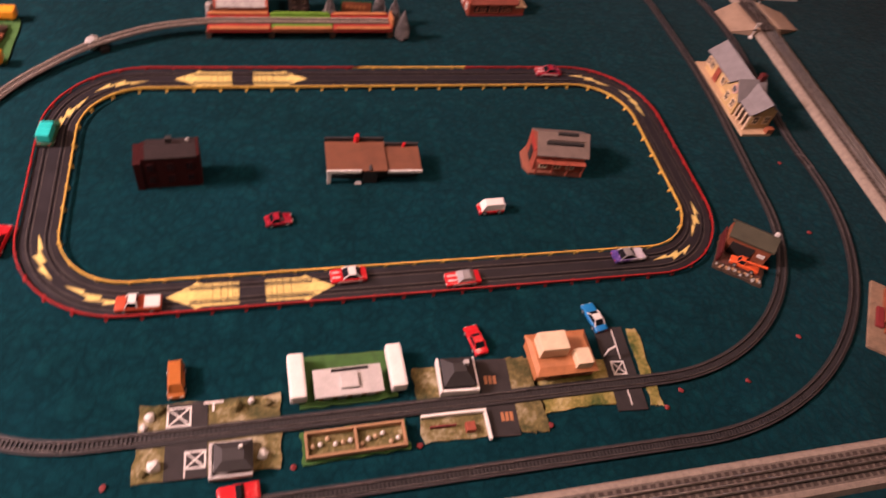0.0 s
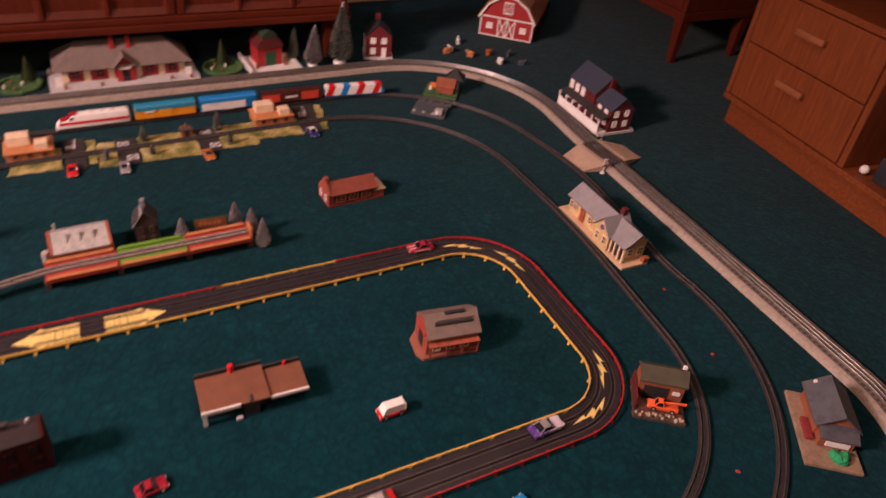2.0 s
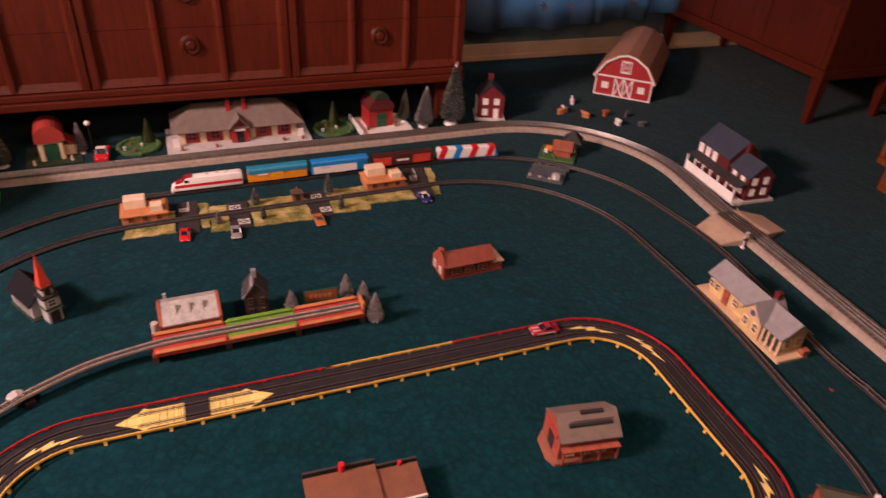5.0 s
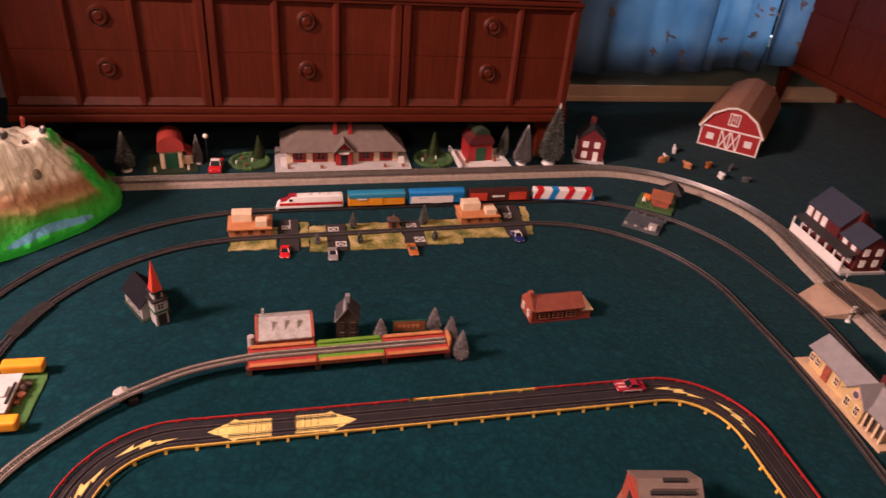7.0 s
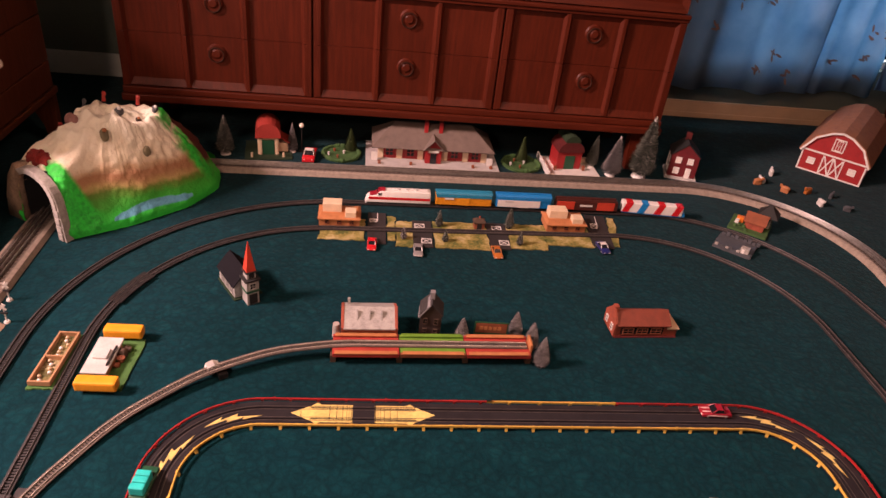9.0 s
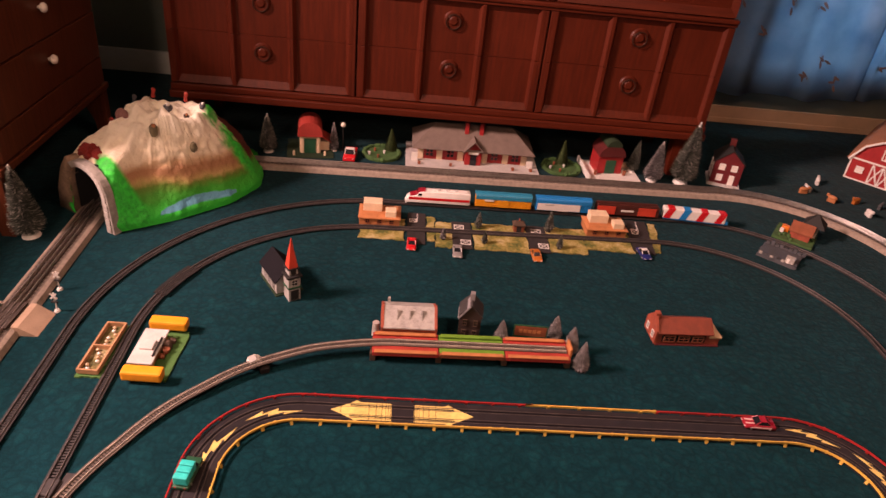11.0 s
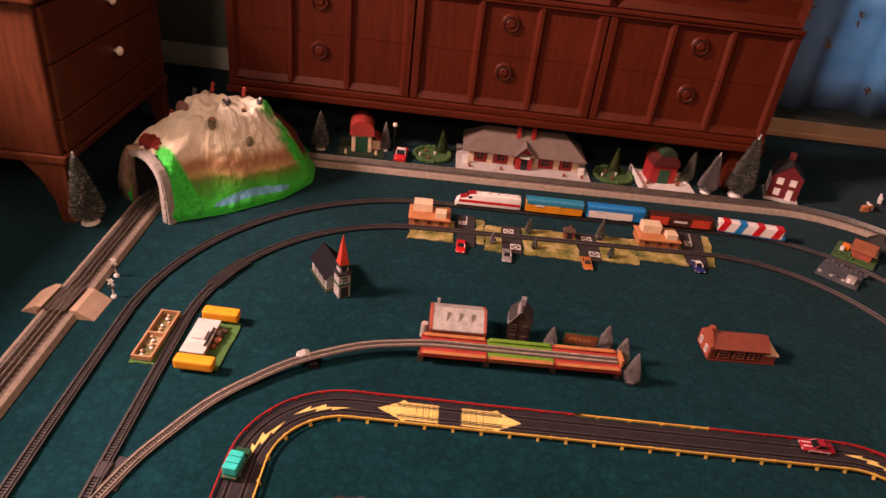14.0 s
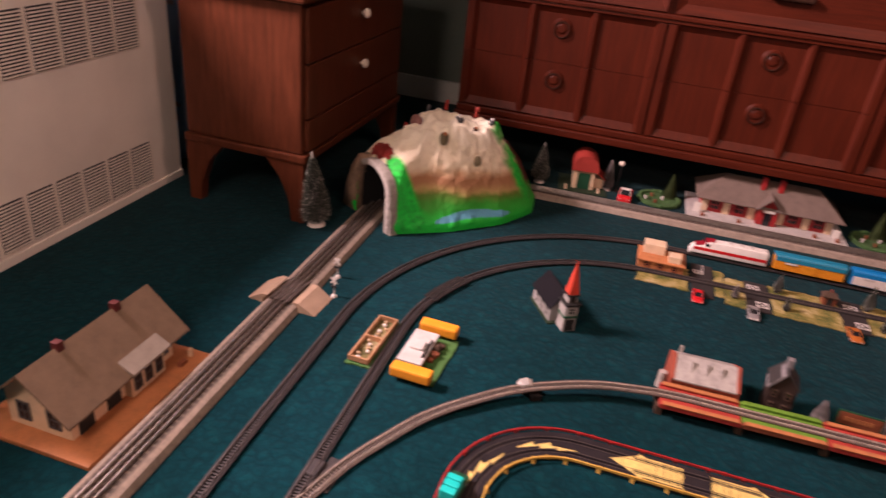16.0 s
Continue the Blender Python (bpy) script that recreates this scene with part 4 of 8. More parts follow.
    def bolt(cx, cy, deg):
        c = Vector((cx, cy))
        for d in (-24, 24):
            a = radians(deg + d)
            p = c + Vector((math.cos(a), math.sin(a))) * 0.205
            s = 1 if d < 0 else -1
            out = [(-0.058, 0.002), (-0.020, 0.011), (-0.024, 0.003), (0.012, 0.009), (0.009, 0.001), (0.058, -0.003), (0.018, -0.010), (0.022, -0.003), (-0.014, -0.008), (-0.011, 0.0)]
            bend = [(x * 1.22, y * 1.25 - x * x * 3.2) for x, y in out]
            part("lightning_print", plate(bmesh.new(), bend, 0.0081, 0.0085), PALEY, t, "pale yellow printed lightning bolt", pose(p.x, p.y, 0, 0, 0, deg + d - 90))

    for cx, cy, deg in ((0.249, -0.175, 225), (1.533, -0.171, 315), (1.545, 0.188, 45), (0.257, 0.166, 135)):
        bolt(cx, cy, deg)


slot_track()


# ---------------------------------------------------------------- model buildings: shared pieces
def win(parent, m, w, h, material=WHITE, pane=GLASS, cross=True, name="window"):
    """A small framed window in its local xz plane, facing local -y."""
    t = min(w, h) * 0.13
    bm = bmesh.new()
    for s in (-1, 1):
        bx(bm, s * (w - t) / 2, 0, 0, t, 0.003, h)
        bx(bm, 0, 0, s * (h - t) / 2, w - 2 * t, 0.003, t)
    if cross:
        bx(bm, 0, 0, 0, t * 0.6, 0.0024, h - 2 * t)
        bx(bm, 0, 0, 0, w - 2 * t, 0.0026, t * 0.6)
    f = part(name, bm, material, parent, "", m)
    part("pane", box(0, 0.0006, 0, w - t, 0.0012, h - t), pane, f)
    return f


def facing(x, y, z, side):
    """A pose on a wall that faces south, east, north or west."""
    return pose(x, y, z, 0, 0, {"s": 0, "e": 90, "n": 180, "w": -90}[side])


def gable_walls(L, D, h, rise, axis="x"):
    """Walls of a gabled block; the ridge runs along axis."""
    return prism(bmesh.new(), [(-D / 2, 0), (D / 2, 0), (D / 2, h), (0, h + rise), (-D / 2, h)], -L / 2, L / 2, axis)


def gable_roof(L, D, h, rise, over=0.006, thick=0.004, axis="x"):
    k = rise / (D / 2)
    e = D / 2 + over
    prof = [(-e, h - over * k), (0, h + rise), (e, h - over * k), (e, h - over * k + thick), (0, h + rise + thick * 1.2), (-e, h - over * k + thick)]
    bm = prism(bmesh.new(), [(u, z + 0.0006) for u, z in prof], -L / 2 - over, L / 2 + over, axis)
    return bm


def hip_roof(x, y, z0, x1, y1, z1, thick=0.004):
    """A hipped roof: eaves +-x, +-y at z0, top +-x1, +-y1 at z1."""
    bm = bmesh.new()
    lo = [bm.verts.new((sx * x, sy * y, z0 - thick)) for sx, sy in ((-1, -1), (1, -1), (1, 1), (-1, 1))]
    mi = [bm.verts.new((sx * x, sy * y, z0)) for sx, sy in ((-1, -1), (1, -1), (1, 1), (-1, 1))]
    hi = [bm.verts.new((sx * x1, sy * y1, z1)) for sx, sy in ((-1, -1), (1, -1), (1, 1), (-1, 1))]
    bm.faces.new(lo[::-1]), bm.faces.new(hi)
    for a, b in ((lo, mi), (mi, hi)):
        for i in range(4):
            bm.faces.new((a[i], a[(i + 1) % 4], b[(i + 1) % 4], b[i]))
    bmesh.ops.recalc_face_normals(bm, faces=bm.faces)
    return bm


def ragged(w, d, seed, amount=0.004, steps=9):
    """The outline of a torn or moulded mat."""
    r = random.Random(seed)
    out = []
    for (x0, y0), (x1, y1) in (((-w / 2, -d / 2), (w / 2, -d / 2)), ((w / 2, -d / 2), (w / 2, d / 2)), ((w / 2, d / 2), (-w / 2, d / 2)), ((-w / 2, d / 2), (-w / 2, -d / 2))):
        for i in range(steps):
            k = i / steps
            out.append((x0 + (x1 - x0) * k + r.uniform(-amount, amount), y0 + (y1 - y0) * k + r.uniform(-amount, amount)))
    return out


def bottle_brush(name, x, y, h, r, material, label, z=0.0, tip=None, seed=0, base=WHITE, group="frosted trees", lean=0.0):
    """A bottle-brush pine: twisted stem, round foot and thousands of bristles in ragged tiers."""
    rnd = random.Random(seed * 7 + 3)
    t = thing(name, x, y, z, 0, label, "model tree", group)
    if lean:
        t.matrix_basis = pose(x, y, z, 0, lean, 0)
    if base:
        part("foot", cyl(bmesh.new(), pose(0, 0, 0), r * 0.5, r * 0.42, h * 0.05, 14), base, t)
    part("trunk", cyl(bmesh.new(), pose(0, 0, h * 0.03), r * 0.07, r * 0.03, h * 0.93, 6), BARK, t)
    verts, faces = [], []
    n = int(3200 + 12000 * h)
    for i in range(n):
        s = rnd.random() ** 0.72
        zc = h * (0.10 + 0.90 * (1 - s))
        reach = 0.95 * r * (0.06 + 0.94 * min(1.0, s * 1.08) ** 0.80) * (1.0 if s < 0.9 else 1.9 - s) * rnd.uniform(0.74, 1.06) * (1 + 0.07 * math.sin(zc / h * 46))
        a = rnd.uniform(0, 2 * math.pi)
        up = reach * rnd.uniform(-0.15, 0.45)
        c, d = math.cos(a), math.sin(a)
        wd = rnd.uniform(0.008, 0.017) * h
        b = len(verts)
        k = 0.15
        verts += [(c * reach * k, d * reach * k, zc), (c * reach * 0.75 - d * wd / 2, d * reach * 0.75 + c * wd / 2, zc + up * 0.7 - wd * 0.2), (c * reach, d * reach, zc + up), (c * reach * 0.75 + d * wd / 2, d * reach * 0.75 - c * wd / 2, zc + up * 0.7 - wd * 0.2)]
        faces.append((b, b + 1, b + 2, b + 3))
    mesh_part("crown", verts, faces, material, t)
    if tip:
        part("snowy_tip", cyl(bmesh.new(), pose(0, 0, h * 0.93), r * 0.10, r * 0.02, h * 0.08, 8), tip, t)
    return t


def toy_car(name, x, y, rz, material, label, L=0.078, W=0.033, H=0.024, roof=None, style="coupe", z=0.0, group="toy cars", upper=None):
    """A small die-cast car, nose along local +x."""
    t = thing(name, x, y, z, rz, label, "toy car", group)
    k = L / 2
    g = 0.0035
    if style == "van":
        prof = [(-k, g), (k, g), (k, H * 0.36), (k * 0.92, H * 0.42), (k * 0.80, H * 0.45)] + [(-k * 0.97, H * 0.45)]
        cab = [(-k * 0.95, H * 0.45), (k * 0.80, H * 0.45), (k * 0.52, H * 0.98), (k * 0.4, H), (-k * 0.88, H), (-k * 0.95, H * 0.95)]
    elif style == "truck":
        prof = [(-k, g), (k, g), (k, H * 0.5), (k * 0.5, H * 0.56), (-k, H * 0.5)]
        cab = [(k * 0.02, H * 0.52), (k * 0.55, H * 0.53), (k * 0.40, H * 0.97), (k * 0.1, H), (k * 0.02, H * 0.95)]
    elif style == "open":
        prof = [(-k, g), (k, g), (k, H * 0.5), (k * 0.8, H * 0.62), (k * 0.25, H * 0.66), (-k * 0.8, H * 0.64), (-k, H * 0.55)]
        cab = [(-k * 0.15, H * 0.64), (k * 0.28, H * 0.64), (k * 0.12, H * 0.95), (k * 0.06, H * 0.95), (k * 0.1, H * 0.68), (-k * 0.12, H * 0.68)]
    else:
        prof = [(-k, g + 0.002), (-k * 0.9, g), (k * 0.92, g), (k, g + 0.002), (k, H * 0.40), (k * 0.9, H * 0.50), (k * 0.36, H * 0.60), (-k * 0.62, H * 0.62), (-k * 0.96, H * 0.58), (-k, H * 0.46)]
        cab = [(-k * 0.66, H * 0.60), (k * 0.36, H * 0.59), (k * 0.06, H * 0.96), (-k * 0.02, H), (-k * 0.32, H), (-k * 0.40, H * 0.96)]
    bm = prism(bmesh.new(), prof, -W / 2, W / 2, "y")
    bmesh.ops.bevel(bm, geom=list(bm.edges), offset=0.0022, segments=2, affect="EDGES", profile=0.6)
    body = part("body", bm, material, t, "", None, True)
    bm = prism(bmesh.new(), cab, -W * 0.43, W * 0.43, "y")
    for v in bm.verts:
        if v.co.z > H * 0.8:
            v.co.y *= 0.82
    part("glazing" if upper is None else "upper_body", bm, upper or GLASS, t)
    if style != "open":
        top = sorted(u for u, zz in cab if zz > H * 0.9)
        bm = slb(top[0] + 0.001, top[-1] - 0.0005, -W * 0.35, W * 0.35, H * 0.965, H * 1.03, 0.001)
        for u, zz, uu, zt in ((cab[0][0], cab[0][1], top[0], H), (cab[1][0], cab[1][1], top[-1], H)):
            for s in (-1, 1):
                p, q = Vector((u, s * W * 0.42, zz)), Vector((uu, s * W * 0.35, zt))
                cyl(bm, Matrix.Translation(p) @ (q - p).to_track_quat("Z", "Y").to_matrix().to_4x4(), 0.0014, 0.0014, (q - p).length, 6)
        part("roof", bm, roof or material, t)
    for sx in (-0.60, 0.60):
        for s in (-1, 1):
            w = cyl(bmesh.new(), pose(sx * k, s * W * 0.40, H * 0.24, 90, 0, 0) @ pose(0, 0, -0.0035), H * 0.24, H * 0.24, 0.007, 14)
            wh = part("wheel", w, TYRE, t)
            part("hub", cyl(bmesh.new(), pose(sx * k, s * (W * 0.40 + 0.0030 * s * s), H * 0.24, 90, 0, 0) @ pose(0, 0, 0 if s < 0 else -0.0022), H * 0.13, H * 0.11, 0.0022, 10), SILVER, wh)
    for s in (-1, 1):
        part("headlight", box(k - 0.0002, s * W * 0.32, H * 0.36, 0.0014, 0.006, 0.003, 0, 0.0005), PAPER, body)
        part("tail_light", box(-k + 0.0002, s * W * 0.32, H * 0.40, 0.0014, 0.006, 0.0025, 0, 0.0005), REDP, body)
    return t


def crossing_sign(parent, x, y, w, d, z=0.0056):
    """A printed level-crossing mark: a white frame with a cross."""
    bm = bmesh.new()
    t = 0.0035
    for s in (-1, 1):
        bx(bm, x + s * (w - t) / 2, y, z + 0.0002, t, d, 0.0004)
        bx(bm, x, y + s * (d - t) / 2, z + 0.0002, w - 2 * t, t, 0.0004)
        bx(bm, x, y, z + 0.0002 + 0.0001 * s, math.hypot(w, d) * 0.8, t * 0.8, 0.0004, s * math.degrees(math.atan2(d, w)))
    part("crossing_mark", bm, PAPER, parent, "white printed crossing mark")


# ---------------------------------------------------------------- the tunnel hill
MAUVE = paint("mauve_rock", (0.26, 0.13, 0.12), 0.8, 0, 60, 0.4, 0.6, 160)
LICHEN = paint("lichen_stone", (0.20, 0.17, 0.10), 0.8, 0, 60, 0.4, 0.6, 160)
REDMOSS = paint("red_moss_flock", (0.23, 0.020, 0.016), 0.9, 0, 60, 0.4, 0.9, 160)


def tunnel_hill():
    t = thing("tunnel_hill", -0.42, 1.52, 0, 0, "moulded tunnel hill, cream rock above and bright green turf below", "tunnel")
    foot = rounded([(-0.285, -0.238, 0.03), (-0.085, -0.362, 0.04), (0.083, -0.250, 0.2), (0.245, -0.095, 0.2), (0.325, 0.065, 0.08), (0.290, 0.33, 0.07), (-0.230, 0.33, 0.05)], True, 0.02)
    head = rounded([(-0.135, -0.10, 0.05), (-0.080, -0.160, 0.05), (0.05, -0.11, 0.06), (0.150, -0.02, 0.05), (0.140, 0.09, 0.05), (-0.11, 0.09, 0.06)], True, 0.02)

    def angled(ring, ang):
        """Where a ray from the middle at an angle meets the ring."""
        best, loop = None, ring + [ring[0]]
        c = Vector((-0.02, -0.03))
        w = Vector((math.cos(ang), math.sin(ang)))
        for a, b in zip(loop, loop[1:]):
            e = b - a
            den = w.x * -e.y + w.y * e.x
            if abs(den) < 1e-9:
                continue
            q = a - c
            r = (q.x * -e.y + q.y * e.x) / den
            u = (w.x * q.y - w.y * q.x) / den
            if r > 0 and -1e-6 <= u <= 1 + 1e-6:
                best = max(best or 0, r)
        return c + w * (best or 0.1)

    nu, nv = 260, 48
    verts, faces, stream = [], [], []
    for j in range(nv + 1):
        g = j / nv
        for i in range(nu):
            ang = 2 * math.pi * i / nu
            f, hd = angled(foot, ang), angled(head, ang)
            k = min(1.0, g / 0.72)
            if g < 0.72:
                turn = (ang + 2.18 + math.pi) % (2 * math.pi) - math.pi
                p = f.lerp(hd, k ** (1.1 + 3.6 * math.exp(-(turn / 0.44) ** 4)))
                z = 0.315 * (k ** 0.85)
            else:
                q = (g - 0.72) / 0.28
                p = hd.lerp(Vector((-0.04, -0.02)), q)
                z = 0.315 + 0.018 * math.sin(q * 1.57)
            out = (p - Vector((-0.02, -0.03))).normalized()
            c, d = math.cos(ang), math.sin(ang)
            amp = min(1.0, g * 5)
            rocky = min(1.0, max(0.0, (z - 0.15) / 0.05)) * (1.0 if g < 0.72 else max(0.25, 1 - (g - 0.72) / 0.1))
            n1 = noise.noise(Vector((p.x * 9, p.y * 9, z * 5)))
            flute = noise.noise(Vector((c * 30, d * 30, z * 5)))
            lump = noise.noise(Vector((p.x * 44, p.y * 44, z * 40)))
            roll = 0.008 * math.exp(-((k - 0.06) / 0.05) ** 2) * (1 + 0.9 * noise.noise(Vector((c * 9, d * 9, 2))))
            push = amp * (0.007 * n1 + rocky * (0.0068 * flute + 0.0100 * lump) + (1 - rocky) * 0.0035 * lump) + roll
            top = min(1.0, max(0.0, (z - 0.24) / 0.06))
            knob = top * (0.036 * noise.noise(Vector((p.x * 16, p.y * 16, 3))) + 0.020 * noise.noise(Vector((p.x * 36, p.y * 36, 7))))
            peak = 0.032 * math.exp(-((p.x + 0.075) ** 2 + (p.y + 0.035) ** 2) / 0.0035)
            verts.append((p.x + out.x * push, p.y + out.y * push, max(0.001, z + peak + amp * (0.006 * n1 + knob))))
            along_foot = (math.degrees(ang) % 360 - 284) / 70
            wet = 0.0
            if 0 < along_foot < 1:
                bow = math.sin(math.pi * along_foot)
                wet = max(0.0, 1 - abs(k - 0.085 - 0.045 * bow) / (0.020 + 0.034 * bow ** 0.7))
            stream.append(min(1.0, 1.6 * wet))
    for j in range(nv):
        for i in range(nu):
            q = (j * nu + i, j * nu + (i + 1) % nu, (j + 1) * nu + (i + 1) % nu, (j + 1) * nu + i)
            cx, cy, cz = (sum(verts[k][m] for k in q) / 4 for m in range(3))
            mu, mv = 0.839 * (cx + 0.182) - 0.545 * (cy + 0.298), 0.545 * (cx + 0.182) + 0.839 * (cy + 0.298)
            mouth = abs(mu) < 0.094 and -0.06 < mv < 0.10 and cz < 0.130 + math.sqrt(max(0.0, 0.094 ** 2 - mu ** 2))
            if mouth or (cx > 0.05 and 0.17 < cy < 0.32 and cz < 0.15):
                continue
            faces.append(q)
    ob = mesh_part("hill", verts, faces, HILL, t)
    ob.data.attributes.new("stream", "FLOAT", "POINT").data.foreach_set("value", stream)
    ob.data.polygons.foreach_set("use_smooth", [True] * len(ob.data.polygons))
    # stone portal with an arched mouth
    def portal(m, w, h, leg):
        bm = bmesh.new()
        n = 14
        arc_o = [(w * math.cos(math.pi * (1 - i / n)), h + w * 0.9 * math.sin(math.pi * i / n)) for i in range(n + 1)]
        wi = w - leg
        arc_i = [(wi * math.cos(math.pi * (1 - i / n)), h + wi * 1.0 * math.sin(math.pi * i / n)) for i in range(n + 1)]
        o = arc_o[4:] + [(w * 1.08, 0)]
        i_ = arc_i[4:] + [(wi, 0)]
        rings = []
        for y in (-0.012, 0.016):
            rings.append(([bm.verts.new((a, y, b)) for a, b in o], [bm.verts.new((a, y, b)) for a, b in i_]))
        for k in range(len(o) - 1):
            for (O, I), flip in ((rings[0], False), (rings[1], True)):
                bm.faces.new((O[k], O[k + 1], I[k + 1], I[k]))
            bm.faces.new((rings[0][0][k], rings[1][0][k], rings[1][0][k + 1], rings[0][0][k + 1]))
            bm.faces.new((rings[0][1][k], rings[1][1][k], rings[1][1][k + 1], rings[0][1][k + 1]))
        bmesh.ops.recalc_face_normals(bm, faces=bm.faces)
        p = part("portal", bm, STONE, t, "grey stone tunnel portal", m)
        # single stones stand out of the face
        r = random.Random(4)
        for k in range(5, n + 1):
            a = math.pi * (1 - k / n)
            part("stone", box(0, -0.0135, 0, leg * 0.62, 0.006, 0.026, 0, 0.002), STONE, p, "", Matrix.Translation(((w - leg / 2) * math.cos(a), 0, h + (w - leg / 2) * 0.93 * math.sin(a))) @ pose(0, 0, 0, 0, -math.degrees(a), 0))
        for k in range(4):
            part("stone", box(w - leg / 2 + 0.002, -0.0135, 0.014 + k * (h - 0.01) / 4, leg * 0.8 - r.uniform(0, 0.008), 0.006, (h - 0.01) / 4 - 0.004, 0, 0.002), STONE, p)
        return p

    portal(pose(-0.182, -0.298, 0, 0, 0, -33), 0.116, 0.130, 0.031)
    # brown rocky wing that makes the far jamb and leans into the arch
    bm = prism(bmesh.new(), [(-0.182, 0), (-0.095, 0), (-0.093, 0.13), (-0.083, 0.175), (-0.062, 0.203), (-0.052, 0.232), (-0.094, 0.224), (-0.132, 0.170), (-0.162, 0.085)], -0.010, 0.040, "y")
    for v in bm.verts:
        v.co += Vector((0.006, 0.007, 0.004)) * noise.noise(v.co * 38) + Vector((0, -0.004, 0)) * noise.noise(v.co * 90)
    part("buttress", bm, paint("brown_rock_buttress", (0.30, 0.20, 0.135), 0.8, 0, 30, 0.4, 0.8, 120), t, "brown rocky side of the tunnel mouth", pose(-0.182, -0.298, 0, 0, 0, -33), True)
    # little rocks, huts and flags moulded on the slope
    for k, (x, y, z, r, mat_, tall) in enumerate((
            (-0.112, -0.101, 0.316, 0.021, MAUVE, 1.2), (0.027, -0.038, 0.335, 0.015, GREYP, 1.1), (0.093, -0.047, 0.313, 0.010, BARK, 1.2), (0.011, -0.156, 0.297, 0.015, LICHEN, 1.35),
            (0.127, -0.105, 0.221, 0.013, LICHEN, 1.4), (-0.123, -0.202, 0.267, 0.012, BLACKB, 0.6), (0.133, 0.023, 0.330, 0.011, GREYP, 1.2))):
        bm = bmesh.new()
        bmesh.ops.create_icosphere(bm, subdivisions=2, radius=r * 1.12, matrix=Matrix.Diagonal((1, 0.85, tall, 1)))
        for v in bm.verts:
            v.co *= 1 + 0.35 * noise.noise(v.co * 90 + Vector((k, 0, 0)))
        part("hillside_figure", bm, mat_, t, "", pose(x, y, z + r * 0.45, 0, 0, 40 * k))
        if k in (1, 2, 3, 6):
            bm = bmesh.new()
            bmesh.ops.create_icosphere(bm, subdivisions=2, radius=r * 0.5)
            part("figure_cap", bm, PAPER if k in (1, 6) else TERRA, t, "", pose(x + 0.004, y - 0.004, z + r * (0.5 + 0.9 * tall)))
    for x, y, z, m in ((-0.150, -0.110, 0.285, REDMOSS), (-0.052, 0.05, 0.345, REDROOF), (0.062, 0.06, 0.335, REDROOF), (-0.112, 0.02, 0.325, GREYP)):
        bm = cyl(bmesh.new(), pose(0, 0, 0), 0.008, 0.005, 0.026, 8)
        bmesh.ops.create_icosphere(bm, subdivisions=2, radius=0.008, matrix=pose(0.002, 0, 0.028) @ Matrix.Diagonal((1, 0.8, 1.3, 1)))
        part("hillside_flag", bm, m, t, "", pose(x, y, z, 6, 5, 0))
    # added lining of the bore, its darkness put into a near-black colour
    n, wi = 12, 0.093
    bm = bmesh.new()
    rings = []
    for y in (0.0165, 0.30):
        ring = [(-wi, 0.002), (-wi, 0.13)] + [(wi * math.cos(math.pi * (1 - i / n)), 0.13 + wi * math.sin(math.pi * i / n)) for i in range(1, n)] + [(wi, 0.13), (wi, 0.002)]
        rings.append([bm.verts.new((a, y, c)) for a, c in ring])
    for k in range(len(rings[0]) - 1):
        bm.faces.new((rings[0][k], rings[0][k + 1], rings[1][k + 1], rings[1][k]))
    bm.faces.new(rings[1])
    part("bore_shade_lining", bm, paint("bore_shade_black", (0.004, 0.004, 0.004), 0.95), t, "", pose(-0.182, -0.298, 0, 0, 0, -33))
    bm = bmesh.new()
    bmesh.ops.create_icosphere(bm, subdivisions=4, radius=0.036, matrix=Matrix.Diagonal((1.25, 0.75, 0.80, 1)))
    for v in bm.verts:
        v.co *= 1 + 0.45 * noise.noise(v.co * 55) + 0.25 * noise.noise(v.co * 140)
    part("red_moss", bm, REDMOSS, t, "dark red moss over the portal", pose(-0.176, -0.244, 0.246, 0, 0, -30))


tunnel_hill()

# ---------------------------------------------------------------- village row in front of the dresser
for k, (x, y, h, r, m, lab, tp) in enumerate((
        (-0.130, 1.915, 0.175, 0.045, NEEDLE, "dark bottle-brush pine with a frosted tip", WHITE),
        (0.150, 1.975, 0.135, 0.028, FOILN, "small frosted grey bottle-brush pine", WHITE),
        (1.605, 1.925, 0.195, 0.050, FOILN, "pinkish grey frosted bottle-brush pine on a white foot", WHITE),
        (1.742, 1.925, 0.298, 0.070, NEEDLE, "tall frosted green bottle-brush pine on a white foot", WHITE),
        (1.524, 1.985, 0.160, 0.034, NEEDLE, "small frosted bottle-brush pine on a white lot", None),
        (-0.762, 1.105, 0.262, 0.062, NEEDLE, "frosted green bottle-brush pine beside the tunnel mouth", WHITE))):
    bottle_brush("pine_tree", x, y, h, r, m, lab, 0.0105 if k == 4 else 0.0, tp, k, lean=(0, 0, 4, 3, 4, -4)[k])


